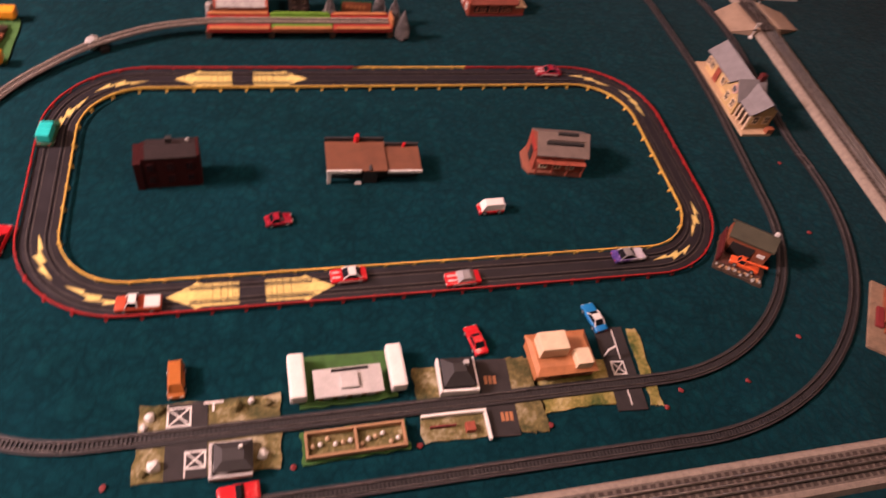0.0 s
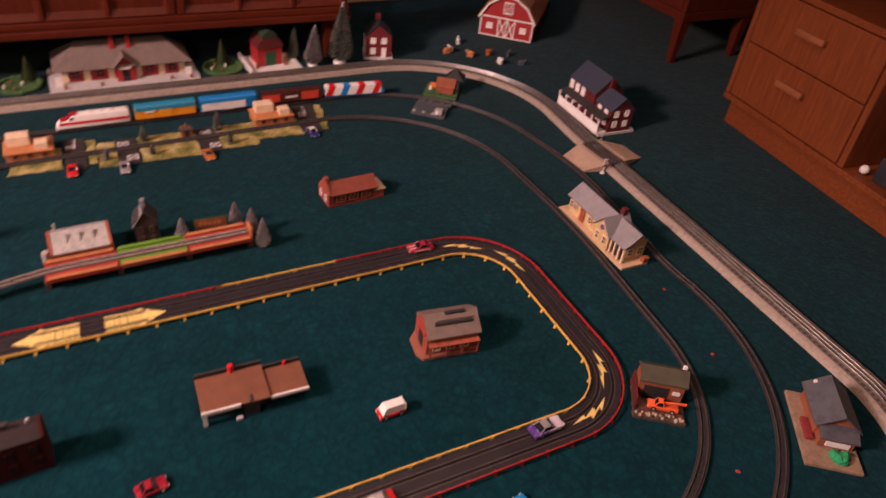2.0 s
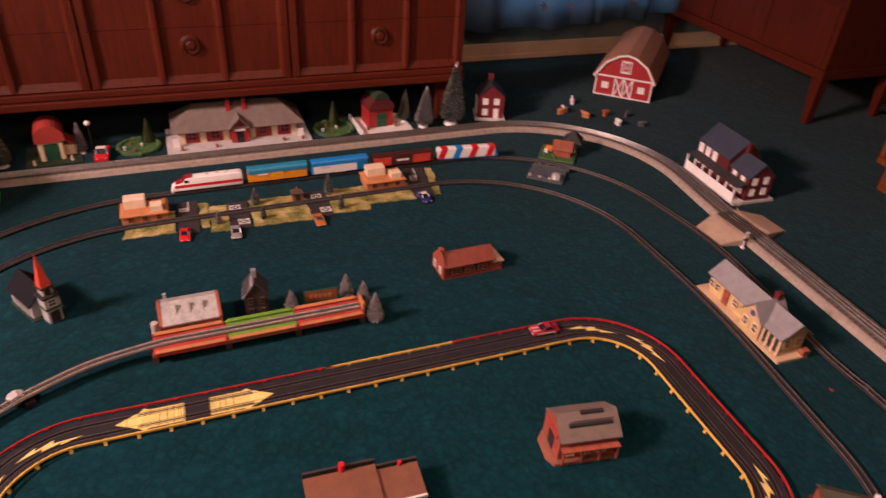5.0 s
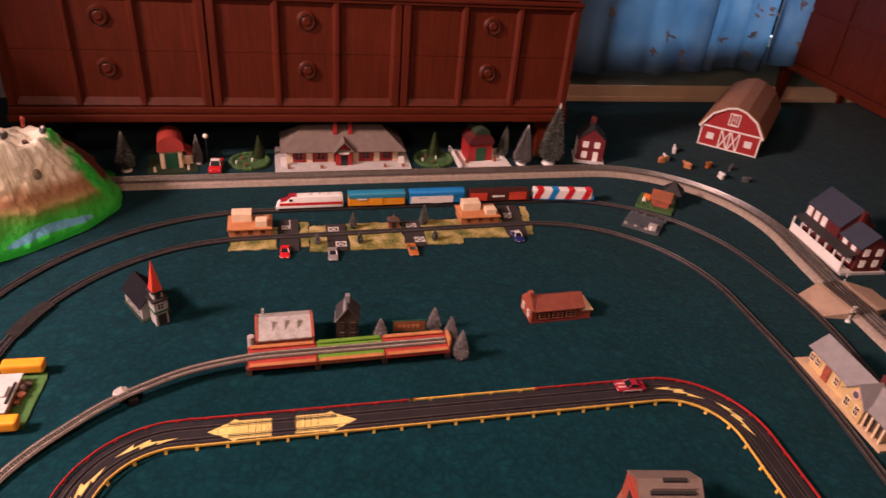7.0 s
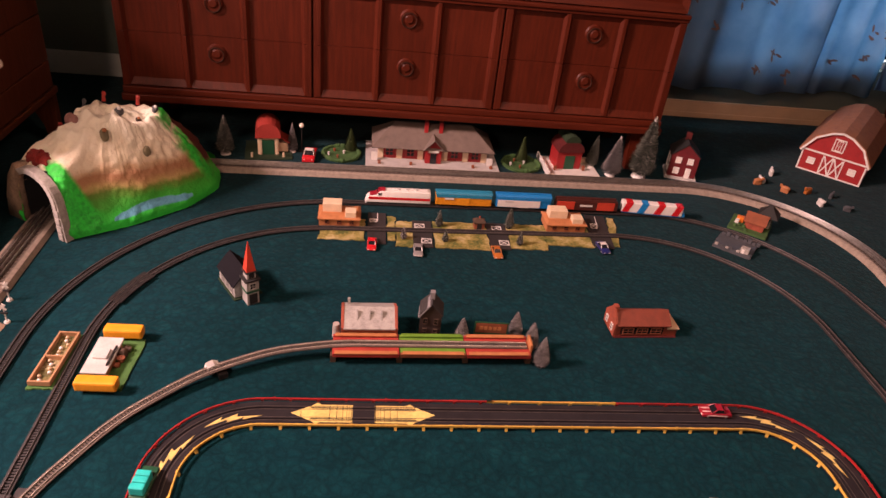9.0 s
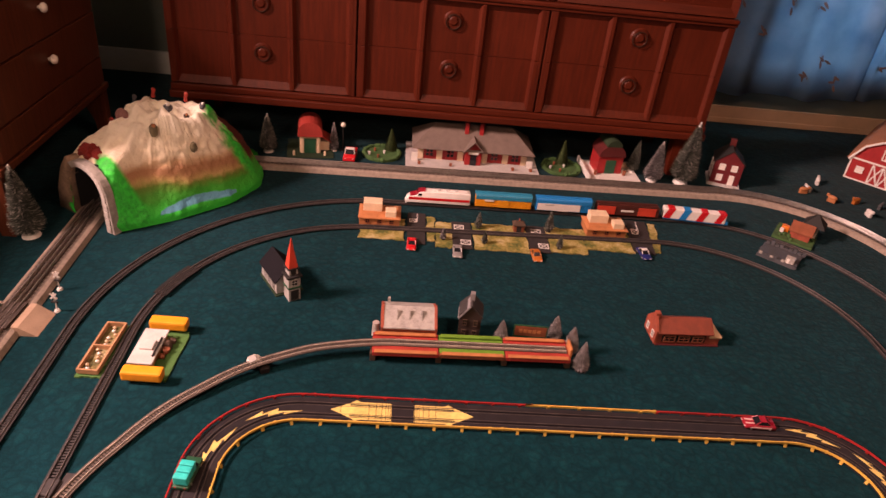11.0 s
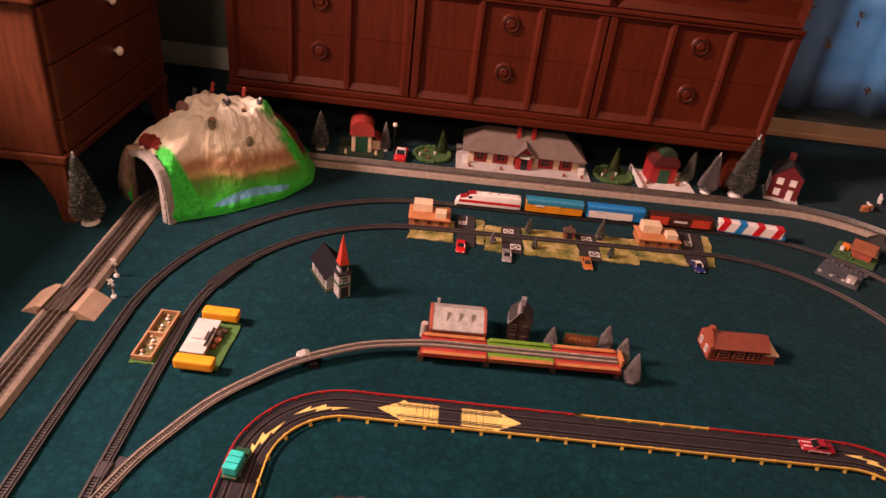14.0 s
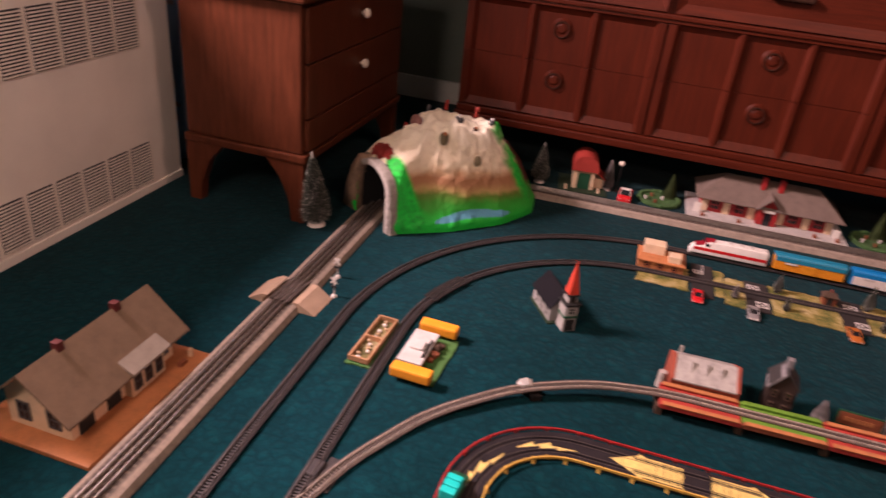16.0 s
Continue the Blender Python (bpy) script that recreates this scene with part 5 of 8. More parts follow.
def firehouse():
    t = thing("fire_house", 0.045, 1.975, 0, 8, "cream model fire house with a red barrel roof and green door", "model house")
    part("lawn", plate(bmesh.new(), ragged(0.20, 0.20, 5, 0.002), 0.0, 0.004), DARKLAWN, t)
    part("house_body", slb(-0.045, 0.045, -0.05, 0.06, 0.004, 0.085, 0.001), CREAM, t)
    n = 10
    prof = [(-0.054 + 0.0, 0.084)] + [(-0.054 * math.cos(math.pi * i / n), 0.088 + 0.062 * math.sin(math.pi * i / n) ** 0.8) for i in range(n + 1)] + [(0.054, 0.084)]
    part("roof", prism(bmesh.new(), prof, -0.062, 0.066, "y"), REDROOF, t)
    part("door", slb(-0.026, 0.026, -0.0535, -0.0505, 0.004, 0.072, 0.001), DKGREEN, t, "dark green double door")
    for s in (-1, 1):
        part("door_post", slb(s * 0.034 - 0.006, s * 0.034 + 0.006, -0.055, -0.0505, 0.004, 0.080, 0.001), CREAM, t)
    part("lintel", slb(-0.046, 0.046, -0.058, -0.0508, 0.0805, 0.088, 0.001), CREAM, t)
    part("annex", slb(0.0455, 0.085, -0.02, 0.05, 0.004, 0.045), CREAM, t)
    part("annex_roof", prism(bmesh.new(), [(0.046, 0.072), (0.092, 0.044), (0.092, 0.049), (0.046, 0.077)], -0.028, 0.056, "y"), REDROOF, t)
    for x in (-0.07, 0.064):
        part("shrub", cyl(bmesh.new(), pose(x, -0.075, 0.004), 0.006, 0.004, 0.02, 8), CREAM, t)


firehouse()
bm = cyl(bmesh.new(), pose(0, 0, 0), 0.014, 0.011, 0.004, 14)
cyl(bm, pose(0, 0, 0.004), 0.0022, 0.0018, 0.110, 8)
lampp = thing("street_lamp", 0.190, 1.985, 0, 0, "toy street lamp with a white globe on a dark post", "street lamp")
part("post", bm, TYRE, lampp)
bm = bmesh.new()
bmesh.ops.create_uvsphere(bm, u_segments=14, v_segments=10, radius=0.011, matrix=pose(0, 0, 0.124))
part("globe", bm, PORCELAIN, lampp, "white glass globe", None, True)
toy_car("toy_pickup", 0.230, 1.925, -92, CARRED, "small red toy pickup parked by the track", 0.115, 0.052, 0.046, style="truck", roof=PAPER)


def garden_island(x, y, r, bx_, by_, h, label):
    t = thing("garden_island", x, y, 0, 0, label, "garden plot", "garden plots")
    part("lawn", cyl(bmesh.new(), pose(0, 0, 0), r, r * 0.96, 0.008, 36), TURF, t)
    bm = bmesh.new()
    rnd = random.Random(int(x * 100))
    for k in range(60):
        a = 2 * math.pi * k / 60
        bmesh.ops.create_icosphere(bm, subdivisions=1, radius=rnd.uniform(0.007, 0.013), matrix=pose(r * 0.95 * math.cos(a), r * 0.95 * math.sin(a), 0.009))
    part("hedge_ring", bm, TURF, t)
    verts, faces = [], []
    for k in range(1300):
        s = rnd.random() ** 0.6
        a, rr, z = rnd.uniform(0, 6.283), 0.030 * s * rnd.uniform(0.75, 1.05), 0.010 + h * (1 - s) * 0.98
        c, d, w = math.cos(a), math.sin(a), rnd.uniform(0.002, 0.005)
        b = len(verts)
        verts += [(bx_ + c * rr - d * w, by_ + d * rr + c * w, z), (bx_ + c * rr + d * w, by_ + d * rr - c * w, z), (bx_ + c * (rr + 0.004), by_ + d * (rr + 0.004), z + w * 1.5)]
        faces.append((b, b + 1, b + 2))
    mesh_part("cone_shrub", verts, faces, NEEDLEG, t, "green cone-shaped shrub")
    part("shrub_core", cyl(bmesh.new(), pose(bx_, by_, 0.008), 0.026, 0.003, h * 0.95, 14), NEEDLEG, t)
    for k in range(4):
        a = k * 1.5 + 0.4
        part("flower_pot", cyl(bmesh.new(), pose(0.035 * math.cos(a) - 0.02, 0.035 * math.sin(a) - 0.015, 0.008), 0.004, 0.006, 0.014, 8), (PAPER, RUST)[k % 2], t)
    return t


garden_island(0.366, 1.973, 0.083, 0.040, 0.045, 0.100, "round green garden plot with a clipped cone shrub")
garden_island(1.193, 1.979, 0.088, 0.005, 0.028, 0.120, "round green garden plot with a clipped cone shrub")


def main_station():
    t = thing("railway_station", 0.775, 1.99, 0, 1, "long red and cream model station with grey hipped roof and platform", "model station")
    part("platform", slb(-0.300, 0.300, -0.14, 0.145, 0.0, 0.010, 0.002), GREYROOF, t)
    part("house_body", slb(-0.245, 0.245, -0.035, 0.10, 0.0105, 0.075), BARNRED, t)
    part("roof", hip_roof(0.275, 0.115, 0.078, 0.175, 0.006, 0.158), WARMROOF, t, "", pose(0, 0.035, 0))
    for k, x in enumerate((-0.235, -0.15, -0.055, 0.055, 0.15, 0.235)):
        part("pilaster", slb(x - 0.013, x + 0.013, -0.041, -0.0355, 0.0108, 0.074, 0.001), CREAM, t)
    for x in (-0.195, -0.10, 0.10, 0.195):
        win(t, facing(x, -0.038, 0.042, "s"), 0.042, 0.044, BARNRED)
    part("porch", slb(-0.036, 0.036, -0.075, -0.0415, 0.0108, 0.078), BARNRED, t)
    part("door", slb(-0.014, 0.014, -0.0785, -0.0755, 0.0108, 0.060), GLASS, t)
    part("name_board", slb(-0.022, 0.022, -0.081, -0.0755, 0.064, 0.074, 0.001), PAPER, t, "cream name board")
    k = gable_roof(0.09, 0.088, 0.078, 0.045, 0.005, 0.004, "y")
    part("porch_roof", k, WARMROOF, t, "", pose(0, -0.045, 0))
    part("porch_gable", prism(bmesh.new(), [(-0.036, 0.0785), (0.036, 0.0785), (0, 0.116)], -0.072, -0.02, "y"), BARNRED, t)
    for x in (-0.034, 0.032):
        part("chimney", slb(x - 0.009, x + 0.009, -0.010, 0.006, 0.120, 0.182, 0.001), BARNRED, t, "red brick chimney")
    for x, h in ((-0.262, 0.040), (0.258, 0.036)):
        part("luggage_board", slb(x - 0.014, x + 0.014, -0.07, -0.066, 0.0105, 0.0105 + h, 0.001), PAPER, t)
    for x in (-0.24, 0.262, 0.18, -0.10):
        part("luggage", slb(x - 0.006, x + 0.006, -0.105, -0.094, 0.0105, 0.024, 0.001), RUST, t)


main_station()


def white_lot():
    t = thing("white_lot", 1.417, 1.975, 0, 3, "white plastic lot with a low wall", "model lot")
    part("slab", slb(-0.125, 0.125, -0.11, 0.11, 0.0, 0.010, 0.002), WHITE, t)
    part("low_wall", slb(-0.125, -0.117, -0.108, 0.11, 0.0102, 0.030, 0.001), WHITE, t)
    part("low_wall", slb(0.060, 0.125, 0.04, 0.048, 0.0102, 0.034, 0.001), CREAM, t)
    h = thing("red_shed", 1.402, 1.99, 0.0102, 6, "small red model shed with an arched roof and green ridge", "model shed")
    part("house_body", slb(-0.058, 0.058, -0.045, 0.055, 0.0, 0.085), BARNRED, h)
    n = 10
    prof = [(-0.062 * math.cos(math.pi * i / n), 0.0855 + 0.055 * math.sin(math.pi * i / n)) for i in range(n + 1)]
    part("roof", prism(bmesh.new(), prof, -0.055, 0.062, "y"), DKRED, h)
    prof = [(-0.036 * math.cos(math.pi * i / n), 0.134 + 0.030 * math.sin(math.pi * i / n)) for i in range(n + 1)]
    part("green_roof_top", prism(bmesh.new(), prof, -0.056, 0.063, "y"), DARKLAWN, h)
    part("door", slb(-0.022, 0.026, -0.0485, -0.0455, 0.0, 0.066, 0.001), DKGREEN, h)
    for x in (-0.068, 0.070):
        part("planter", slb(x - 0.006, x + 0.006, -0.066, -0.054, 0.0, 0.022, 0.001), RUST, h)


white_lot()


def school():
    t = thing("school_house", 1.960, 1.975, 0, -17, "small dark red model house with white windows and dark roof", "model house")
    part("base", slb(-0.072, 0.072, -0.062, 0.066, 0.0, 0.014, 0.001), GREYROOF, t)
    part("house_body", gable_walls(0.11, 0.125, 0.105, 0.055, "y"), paint("school_red_wall", (0.13, 0.010, 0.014), 0.6, 0, 40, 0.25, 0.3), t, "", pose(0, 0.0, 0.0142))
    part("roof", gable_roof(0.11, 0.125, 0.105, 0.055, 0.004, 0.004, "y"), TYRE, t, "", pose(0, 0, 0.0142))
    for x, z, w, h in ((-0.028, 0.096, 0.027, 0.030), (0.026, 0.096, 0.027, 0.030), (-0.028, 0.044, 0.027, 0.032)):
        win(t, facing(x, -0.0572, z, "s"), w, h, WHITE, PAPER)
    part("door", slb(0.014, 0.038, -0.0590, -0.0555, 0.0142, 0.062, 0.001), WHITE, t, "white door")
    for z in (0.045, 0.085):
        for y in (-0.025, 0.025):
            win(t, facing(-0.0648, y, z, "w"), 0.022, 0.032, WHITE, PAPER)
    part("chimney", slb(-0.012, 0.012, 0.020, 0.042, 0.14, 0.205, 0.001), DKRED, t, "dark red chimney")
    part("step", slb(0.012, 0.046, -0.078, -0.0625, 0.0, 0.010), GREYROOF, t)


school()


def barn():
    t = thing("barn", 2.763, 2.055, 0, -41.5, "red model barn with white trim and a brown gambrel roof", "model barn")
    w, L = 0.150, 0.60
    prof = [(-w, 0), (w, 0), (w, 0.110), (w * 0.70, 0.175), (w * 0.3, 0.214), (0, 0.224), (-w * 0.3, 0.214), (-w * 0.70, 0.175), (-w, 0.110)]
    part("house_body", prism(bmesh.new(), prof, 0.0, L, "y"), BARNRED, t)
    r = [(-w - 0.008, 0.100), (-w * 0.72, 0.180), (-w * 0.3, 0.220), (0, 0.231), (w * 0.3, 0.220), (w * 0.72, 0.180), (w + 0.008, 0.100)]
    prof = r + [(u * 1.03 + (0.003 if u > 0 else -0.003), z + 0.006) for u, z in r[::-1]]
    part("roof", prism(bmesh.new(), prof, -0.012, L + 0.01, "y"), paint("barn_brown_shingle", (0.36, 0.155, 0.080), 0.8, 0, 30, 0.25, 0.5, 300), t, "brown shingled roof")

    def strip(x0, z0, x1, z1, wd=0.007, y=-0.0025):
        bm = bmesh.new()
        d = math.hypot(x1 - x0, z1 - z0)
        bmesh.ops.create_cube(bm, size=1, matrix=pose((x0 + x1) / 2, y, (z0 + z1) / 2, 0, -math.degrees(math.atan2(z1 - z0, x1 - x0)), 0) @ Matrix.Diagonal((d, 0.004, wd, 1)))
        part("trim", bm, WHITE, t)

    for a, b in zip(r, r[1:]):
        strip(a[0], a[1], b[0], b[1], 0.009, -0.014)
    strip(-w, 0.108, w, 0.108, 0.008)
    strip(-w, 0.004, w, 0.004, 0.006)
    for s in (-1, 1):
        strip(s * (w - 0.004), 0.008, s * (w - 0.004), 0.10)
        win(t, facing(s * 0.095, -0.004, 0.058, "s"), 0.036, 0.034, WHITE, PAPER)
        strip(s * 0.046, 0.008, s * 0.046, 0.10, 0.006)
        strip(s * 0.004, 0.010, s * 0.042, 0.098, 0.006, -0.003)
        strip(s * 0.042, 0.010, s * 0.004, 0.098, 0.006, -0.0034)
        strip(s * 0.024, 0.138, s * 0.024, 0.196, 0.005)
    strip(0, 0.008, 0, 0.10, 0.006)
    strip(-0.026, 0.196, 0.026, 0.196, 0.005)
    strip(-0.026, 0.136, 0.026, 0.136, 0.005)
    win(t, facing(0, -0.004, 0.166, "s"), 0.026, 0.052, WHITE, BARNRED)


barn()


def toy_animal(x, y, rz, material, label, s=1.0):
    t = bmesh.new()
    bmesh.ops.create_uvsphere(t, u_segments=12, v_segments=8, radius=0.018 * s, matrix=pose(0, 0, 0.022 * s) @ Matrix.Diagonal((1.25, 0.6, 0.62, 1)))
    bx(t, 0, 0, 0.008 * s, 0.036 * s, 0.015 * s, 0.016 * s, 0, 0.002)
    bx(t, 0.022 * s, 0, 0.030 * s, 0.012 * s, 0.010 * s, 0.012 * s, 0, 0.002)
    single("farm_figurine", t, material, label, "figurine", "", "barnyard figurines", pose(x, y, 0, 0, 0, rz), True)


for k, (x, y) in enumerate(((2.330, 1.920), (2.455, 2.035), (2.432, 1.850), (2.548, 1.850), (2.545, 1.735), (2.650, 1.690), (2.645, 1.815), (2.365, 1.945))):
    toy_animal(x, y, k * 67, (TERRA, PAPER, TERRA, CARORANGE, PAPER, GREYP, GREYP, PAPER)[k], "small plain farm figurine standing on the carpet", 1.0 if k < 5 else 0.85)


def colonial():
    t = thing("colonial_house", 2.668, 1.065, 0, -2, "dark red model house with slate-blue roofs and a white porch", "model house")
    part("base", slb(-0.10, 0.095, -0.165, 0.165, 0.0, 0.012, 0.001), GREYROOF, t)
    part("house_body", gable_walls(0.20, 0.15, 0.124, 0.068, "y"), DKRED, t, "", pose(0.015, 0.062, 0.0122))
    part("roof", gable_roof(0.20, 0.15, 0.124, 0.068, 0.003, 0.005, "y"), BLUEROOF, t, "slate-blue shingle roof", pose(0.015, 0.062, 0.0122))
    part("wing", gable_walls(0.118, 0.12, 0.098, 0.052, "y"), DKRED, t, "", pose(0.01, -0.100, 0.0122))
    part("wing_roof", gable_roof(0.118, 0.12, 0.098, 0.052, 0.003, 0.005, "y"), BLUEROOF, t, "", pose(0.01, -0.101, 0.0122))
    part("porch_floor", slb(-0.108, -0.061, -0.16, 0.16, 0.0122, 0.022, 0.001), WHITE, t)
    part("porch_rail", slb(-0.108, -0.104, -0.16, 0.16, 0.0222, 0.052, 0.001), WHITE, t, "white porch rail")
    part("porch_roof", prism(bmesh.new(), [(-0.104, 0.078), (-0.058, 0.088), (-0.058, 0.092), (-0.104, 0.082)], -0.163, 0.163, "y"), BLACKROOF, t)
    for k in range(7):
        y = -0.156 + k * 0.052
        part("porch_post", slb(-0.109, -0.103, y - 0.003, y + 0.003, 0.0522, 0.078), WHITE, t)
    for k, y in enumerate((0.140, 0.095, 0.050)):
        win(t, facing(-0.0615, y, 0.113, "w"), 0.028, 0.038, WHITE, WHITE)
        win(t, facing(-0.0612, y, 0.062, "w"), 0.024, 0.036, WHITE)
    for y in (-0.075, -0.125):
        win(t, facing(-0.0515, y, 0.094, "w"), 0.024, 0.032, WHITE, WHITE)
        win(t, facing(-0.0512, y, 0.052, "w"), 0.022, 0.032, WHITE)
    for x in (-0.02, 0.035):
        for z in (0.048, 0.096):
            win(t, facing(x, -0.1605, z, "s"), 0.022, 0.030, WHITE, PAPER)
    part("chimney", slb(0.005, 0.027, -0.052, -0.034, 0.12, 0.205, 0.001), DKRED, t)


colonial()


def grade_crossing(x, y, rz, label, reach, half, taper, posts):
    """Tan ramps on both sides of the wide track, with little signal posts."""
    t = thing("grade_crossing", x, y, 0, rz, label, "level crossing", "level crossings")
    for s in (-1, 1):
        prof = [(s * 0.040, 0.0302), (s * 0.058, 0.0300), (s * reach, 0.001), (s * 0.056, 0.001), (s * 0.056, 0.016), (s * 0.048, 0.0206)]
        bm = prism(bmesh.new(), prof, -half, half, "y")
        for v in bm.verts:
            if abs(v.co.x) > reach - 0.01:
                v.co.y *= taper
        part("ramp", bm, RAMP, t, "tan plastic ramp")
    for o in (-0.024, -0.008, 0.008, 0.024):
        part("deck_plank", slb(o - 0.0052, o + 0.0052, -half - 0.004, half + 0.004, 0.0238, 0.0298), TIEB, t)
    for px, py in posts:
        bm = cyl(bmesh.new(), pose(px, py, 0.0), 0.009, 0.007, 0.006, 10)
        cyl(bm, pose(px, py, 0.006), 0.0022, 0.0022, 0.060, 8)
        p = part("signal_post", bm, PAPER, t, "white crossing signal post")
        bm = bmesh.new()
        for a in (-45, 45):
            bmesh.ops.create_cube(bm, size=1, matrix=pose(px, py - 0.003, 0.056, 0, a, 0) @ Matrix.Diagonal((0.026, 0.002, 0.005, 1)))
        part("cross_board", bm, PAPER, p)
        part("lamp_bar", box(px, py - 0.003, 0.036, 0.020, 0.004, 0.006, 0, 0.001), TYRE, p)
    return t


grade_crossing(2.460, 0.740, 3, "tan plastic level crossing ramps over the grey track", 0.172, 0.09, 0.66, ((0.075, 0.098), (-0.075, -0.098)))
grade_crossing(-0.613, 0.653, -2, "tan plastic level crossing ramps over the grey track", 0.106, 0.055, 0.95, ((0.104, 0.066), (0.062, 0.168)))


def cabin_station():
    t = thing("cottage_station", -0.80, 0.130, 0, 0, "model cottage station with brown roof and dark red chimneys", "model station")
    part("base", slb(-0.150, 0.145, -0.205, 0.200, 0.0, 0.012, 0.002), TERRA, t, "tan orange plastic base")
    part("house_body", gable_walls(0.32, 0.155, 0.088, 0.070, "y"), CREAM, t, "", pose(-0.01, 0.0, 0.0122))
    part("roof", gable_roof(0.32, 0.155, 0.088, 0.070, 0.030, 0.005, "y"), paint("tan_shingle_roof", (0.19, 0.125, 0.080), 0.75, 0, 30, 0.22, 0.5, 300), t, "brown shingled roof", pose(-0.01, 0.0, 0.0122))
    for y in (-0.085, 0.080):
        part("chimney", slb(-0.018, 0.000, y - 0.008, y + 0.008, 0.155, 0.190, 0.001), DKRED, t, "red brick chimney")
    part("bay", slb(0.068, 0.088, -0.005, 0.105, 0.0122, 0.082), CREAM, t)
    part("bay_roof", prism(bmesh.new(), [(0.066, 0.102), (0.105, 0.080), (0.105, 0.086), (0.066, 0.108)], -0.012, 0.112, "y"), paint("weathered_bay_roof", (0.27, 0.225, 0.185), 0.7, 0, 30, 0.22, 0.4, 300), t, "grey brown bay roof")
    for y in (0.015, 0.050, 0.085):
        win(t, facing(0.0896, y, 0.048, "e"), 0.024, 0.046, GREYP)
    for y in (-0.120, -0.040):
        part("door", slb(0.0680, 0.0708, y - 0.020, y + 0.020, 0.0124, 0.078), TYRE, t, "black door opening")
    for y in (0.130,):
        win(t, facing(0.0695, y, 0.050, "e"), 0.026, 0.036, GREYP)
    for x in (-0.045, 0.030):
        win(t, facing(x, -0.1618, 0.055, "s"), 0.032, 0.048, GREYP)
    part("bench", slb(0.105, 0.117, 0.125, 0.150, 0.0122, 0.022, 0.001), RUST, t)
    part("parcel", slb(0.104, 0.112, 0.168, 0.178, 0.0122, 0.034, 0.001), CREAM, t)


cabin_station()


# ---------------------------------------------------------------- houses and cars inside the railway
def church():
    t = thing("church", 0.099, 0.937, 0, 32, "small white model church with a dark roof and red spire", "model church")
    part("base", slb(-0.046, 0.046, -0.072, 0.068, 0.0, 0.004, 0.001), DARKLAWN, t)
    part("house_body", gable_walls(0.125, 0.080, 0.046, 0.042, "y"), AGED, t, "", pose(0, 0, 0.0052))
    part("roof", gable_roof(0.125, 0.080, 0.046, 0.042, 0.006, 0.004, "y"), matt(paint("tar_black_roof", (0.010, 0.009, 0.012), 0.85, 0, 30, 0.3, 0.4, 300)), t, "", pose(0, 0, 0.0052))
    w = part("tower", slb(-0.019, 0.019, -0.112, -0.0705, 0.0, 0.086, 0.001), AGED, t)
    part("tower_band", slb(-0.022, 0.022, -0.115, -0.0702, 0.046, 0.051, 0.001), DKGREEN, w)
    part("tower_cornice", slb(-0.025, 0.025, -0.118, -0.0702, 0.0862, 0.092, 0.002), TYRE, w)
    belfry = part("belfry", slb(-0.014, 0.014, -0.106, -0.0765, 0.0922, 0.114, 0.001), AGED, w, "white belfry with dark louvres")
    part("louvre", slb(-0.008, 0.008, -0.1078, -0.1062, 0.095, 0.111), TYRE, belfry)
    part("louvre", slb(0.0142, 0.0158, -0.099, -0.084, 0.095, 0.111), TYRE, belfry)
    part("belfry_eave", slb(-0.019, 0.019, -0.111, -0.0725, 0.1142, 0.118, 0.001), TYRE, w)
    part("spire", cyl(bmesh.new(), pose(0, -0.092, 0.1182, 0, 0, 45), 0.021, 0.001, 0.100, 4), paint("spire_red", (0.55, 0.055, 0.03), 0.5), t, "bright red pointed spire")
    part("door", slb(-0.013, 0.013, -0.1145, -0.1122, 0.004, 0.040, 0.001), TYRE, w)
    win(w, facing(0, -0.1135, 0.068, "s"), 0.022, 0.024, AGED)
    win(w, facing(0.0205, -0.092, 0.068, "e"), 0.022, 0.024, AGED)
    for y in (-0.040, -0.005, 0.030):
        win(t, facing(-0.0415, y, 0.028, "w"), 0.020, 0.034, AGED)
        win(t, facing(0.0415, y, 0.034, "e"), 0.014, 0.030, AGED)


church()


def brick_diner():
    t = thing("brick_shop", 1.372, 0.785, 0, 3, "small red brick model shop with a red-brown roof", "model shop")
    t.matrix_basis = t.matrix_basis @ Matrix.Diagonal((0.83, 0.88, 0.92, 1))
    part("base", slb(-0.110, 0.142, -0.054, 0.054, 0.0, 0.004, 0.001), DKRED, t)
    part("house_body", gable_walls(0.205, 0.090, 0.046, 0.028), BRICK, t, "", pose(0, 0, 0.0042))
    part("roof", gable_roof(0.198, 0.090, 0.046, 0.028, 0.008, 0.004), paint("oxide_red_roof", (0.19, 0.040, 0.022), 0.6, 0, 30, 0.3, 0.5, 300), t, "", pose(0.004, 0, 0.0042))
    part("end_wall", prism(bmesh.new(), [(-0.050, 0.0042), (0.050, 0.0042), (0.050, 0.056), (0.012, 0.092), (-0.012, 0.092), (-0.050, 0.056)], -0.114, -0.1045, "x"), BRICK, t)
    part("shop_front", slb(-0.085, 0.085, -0.0475, -0.0455, 0.012, 0.040), GLASS, t)
    for x in (-0.056, 0.0, 0.056):
        win(t, facing(x, -0.049, 0.026, "s"), 0.044, 0.026, RUST)
    part("annex", slb(0.1035, 0.142, -0.045, 0.035, 0.0042, 0.032), BRICK, t)
    part("annex_roof", slb(0.100, 0.148, -0.050, 0.040, 0.0322, 0.038, 0.001), TAN, t)
    for y in (-0.025, 0.025):
        win(t, facing(-0.1155, y, 0.030, "w"), 0.018, 0.026, WHITE)
    part("chimney", slb(-0.112, -0.094, -0.010, 0.010, 0.080, 0.102, 0.001), BRICK, t)


brick_diner()


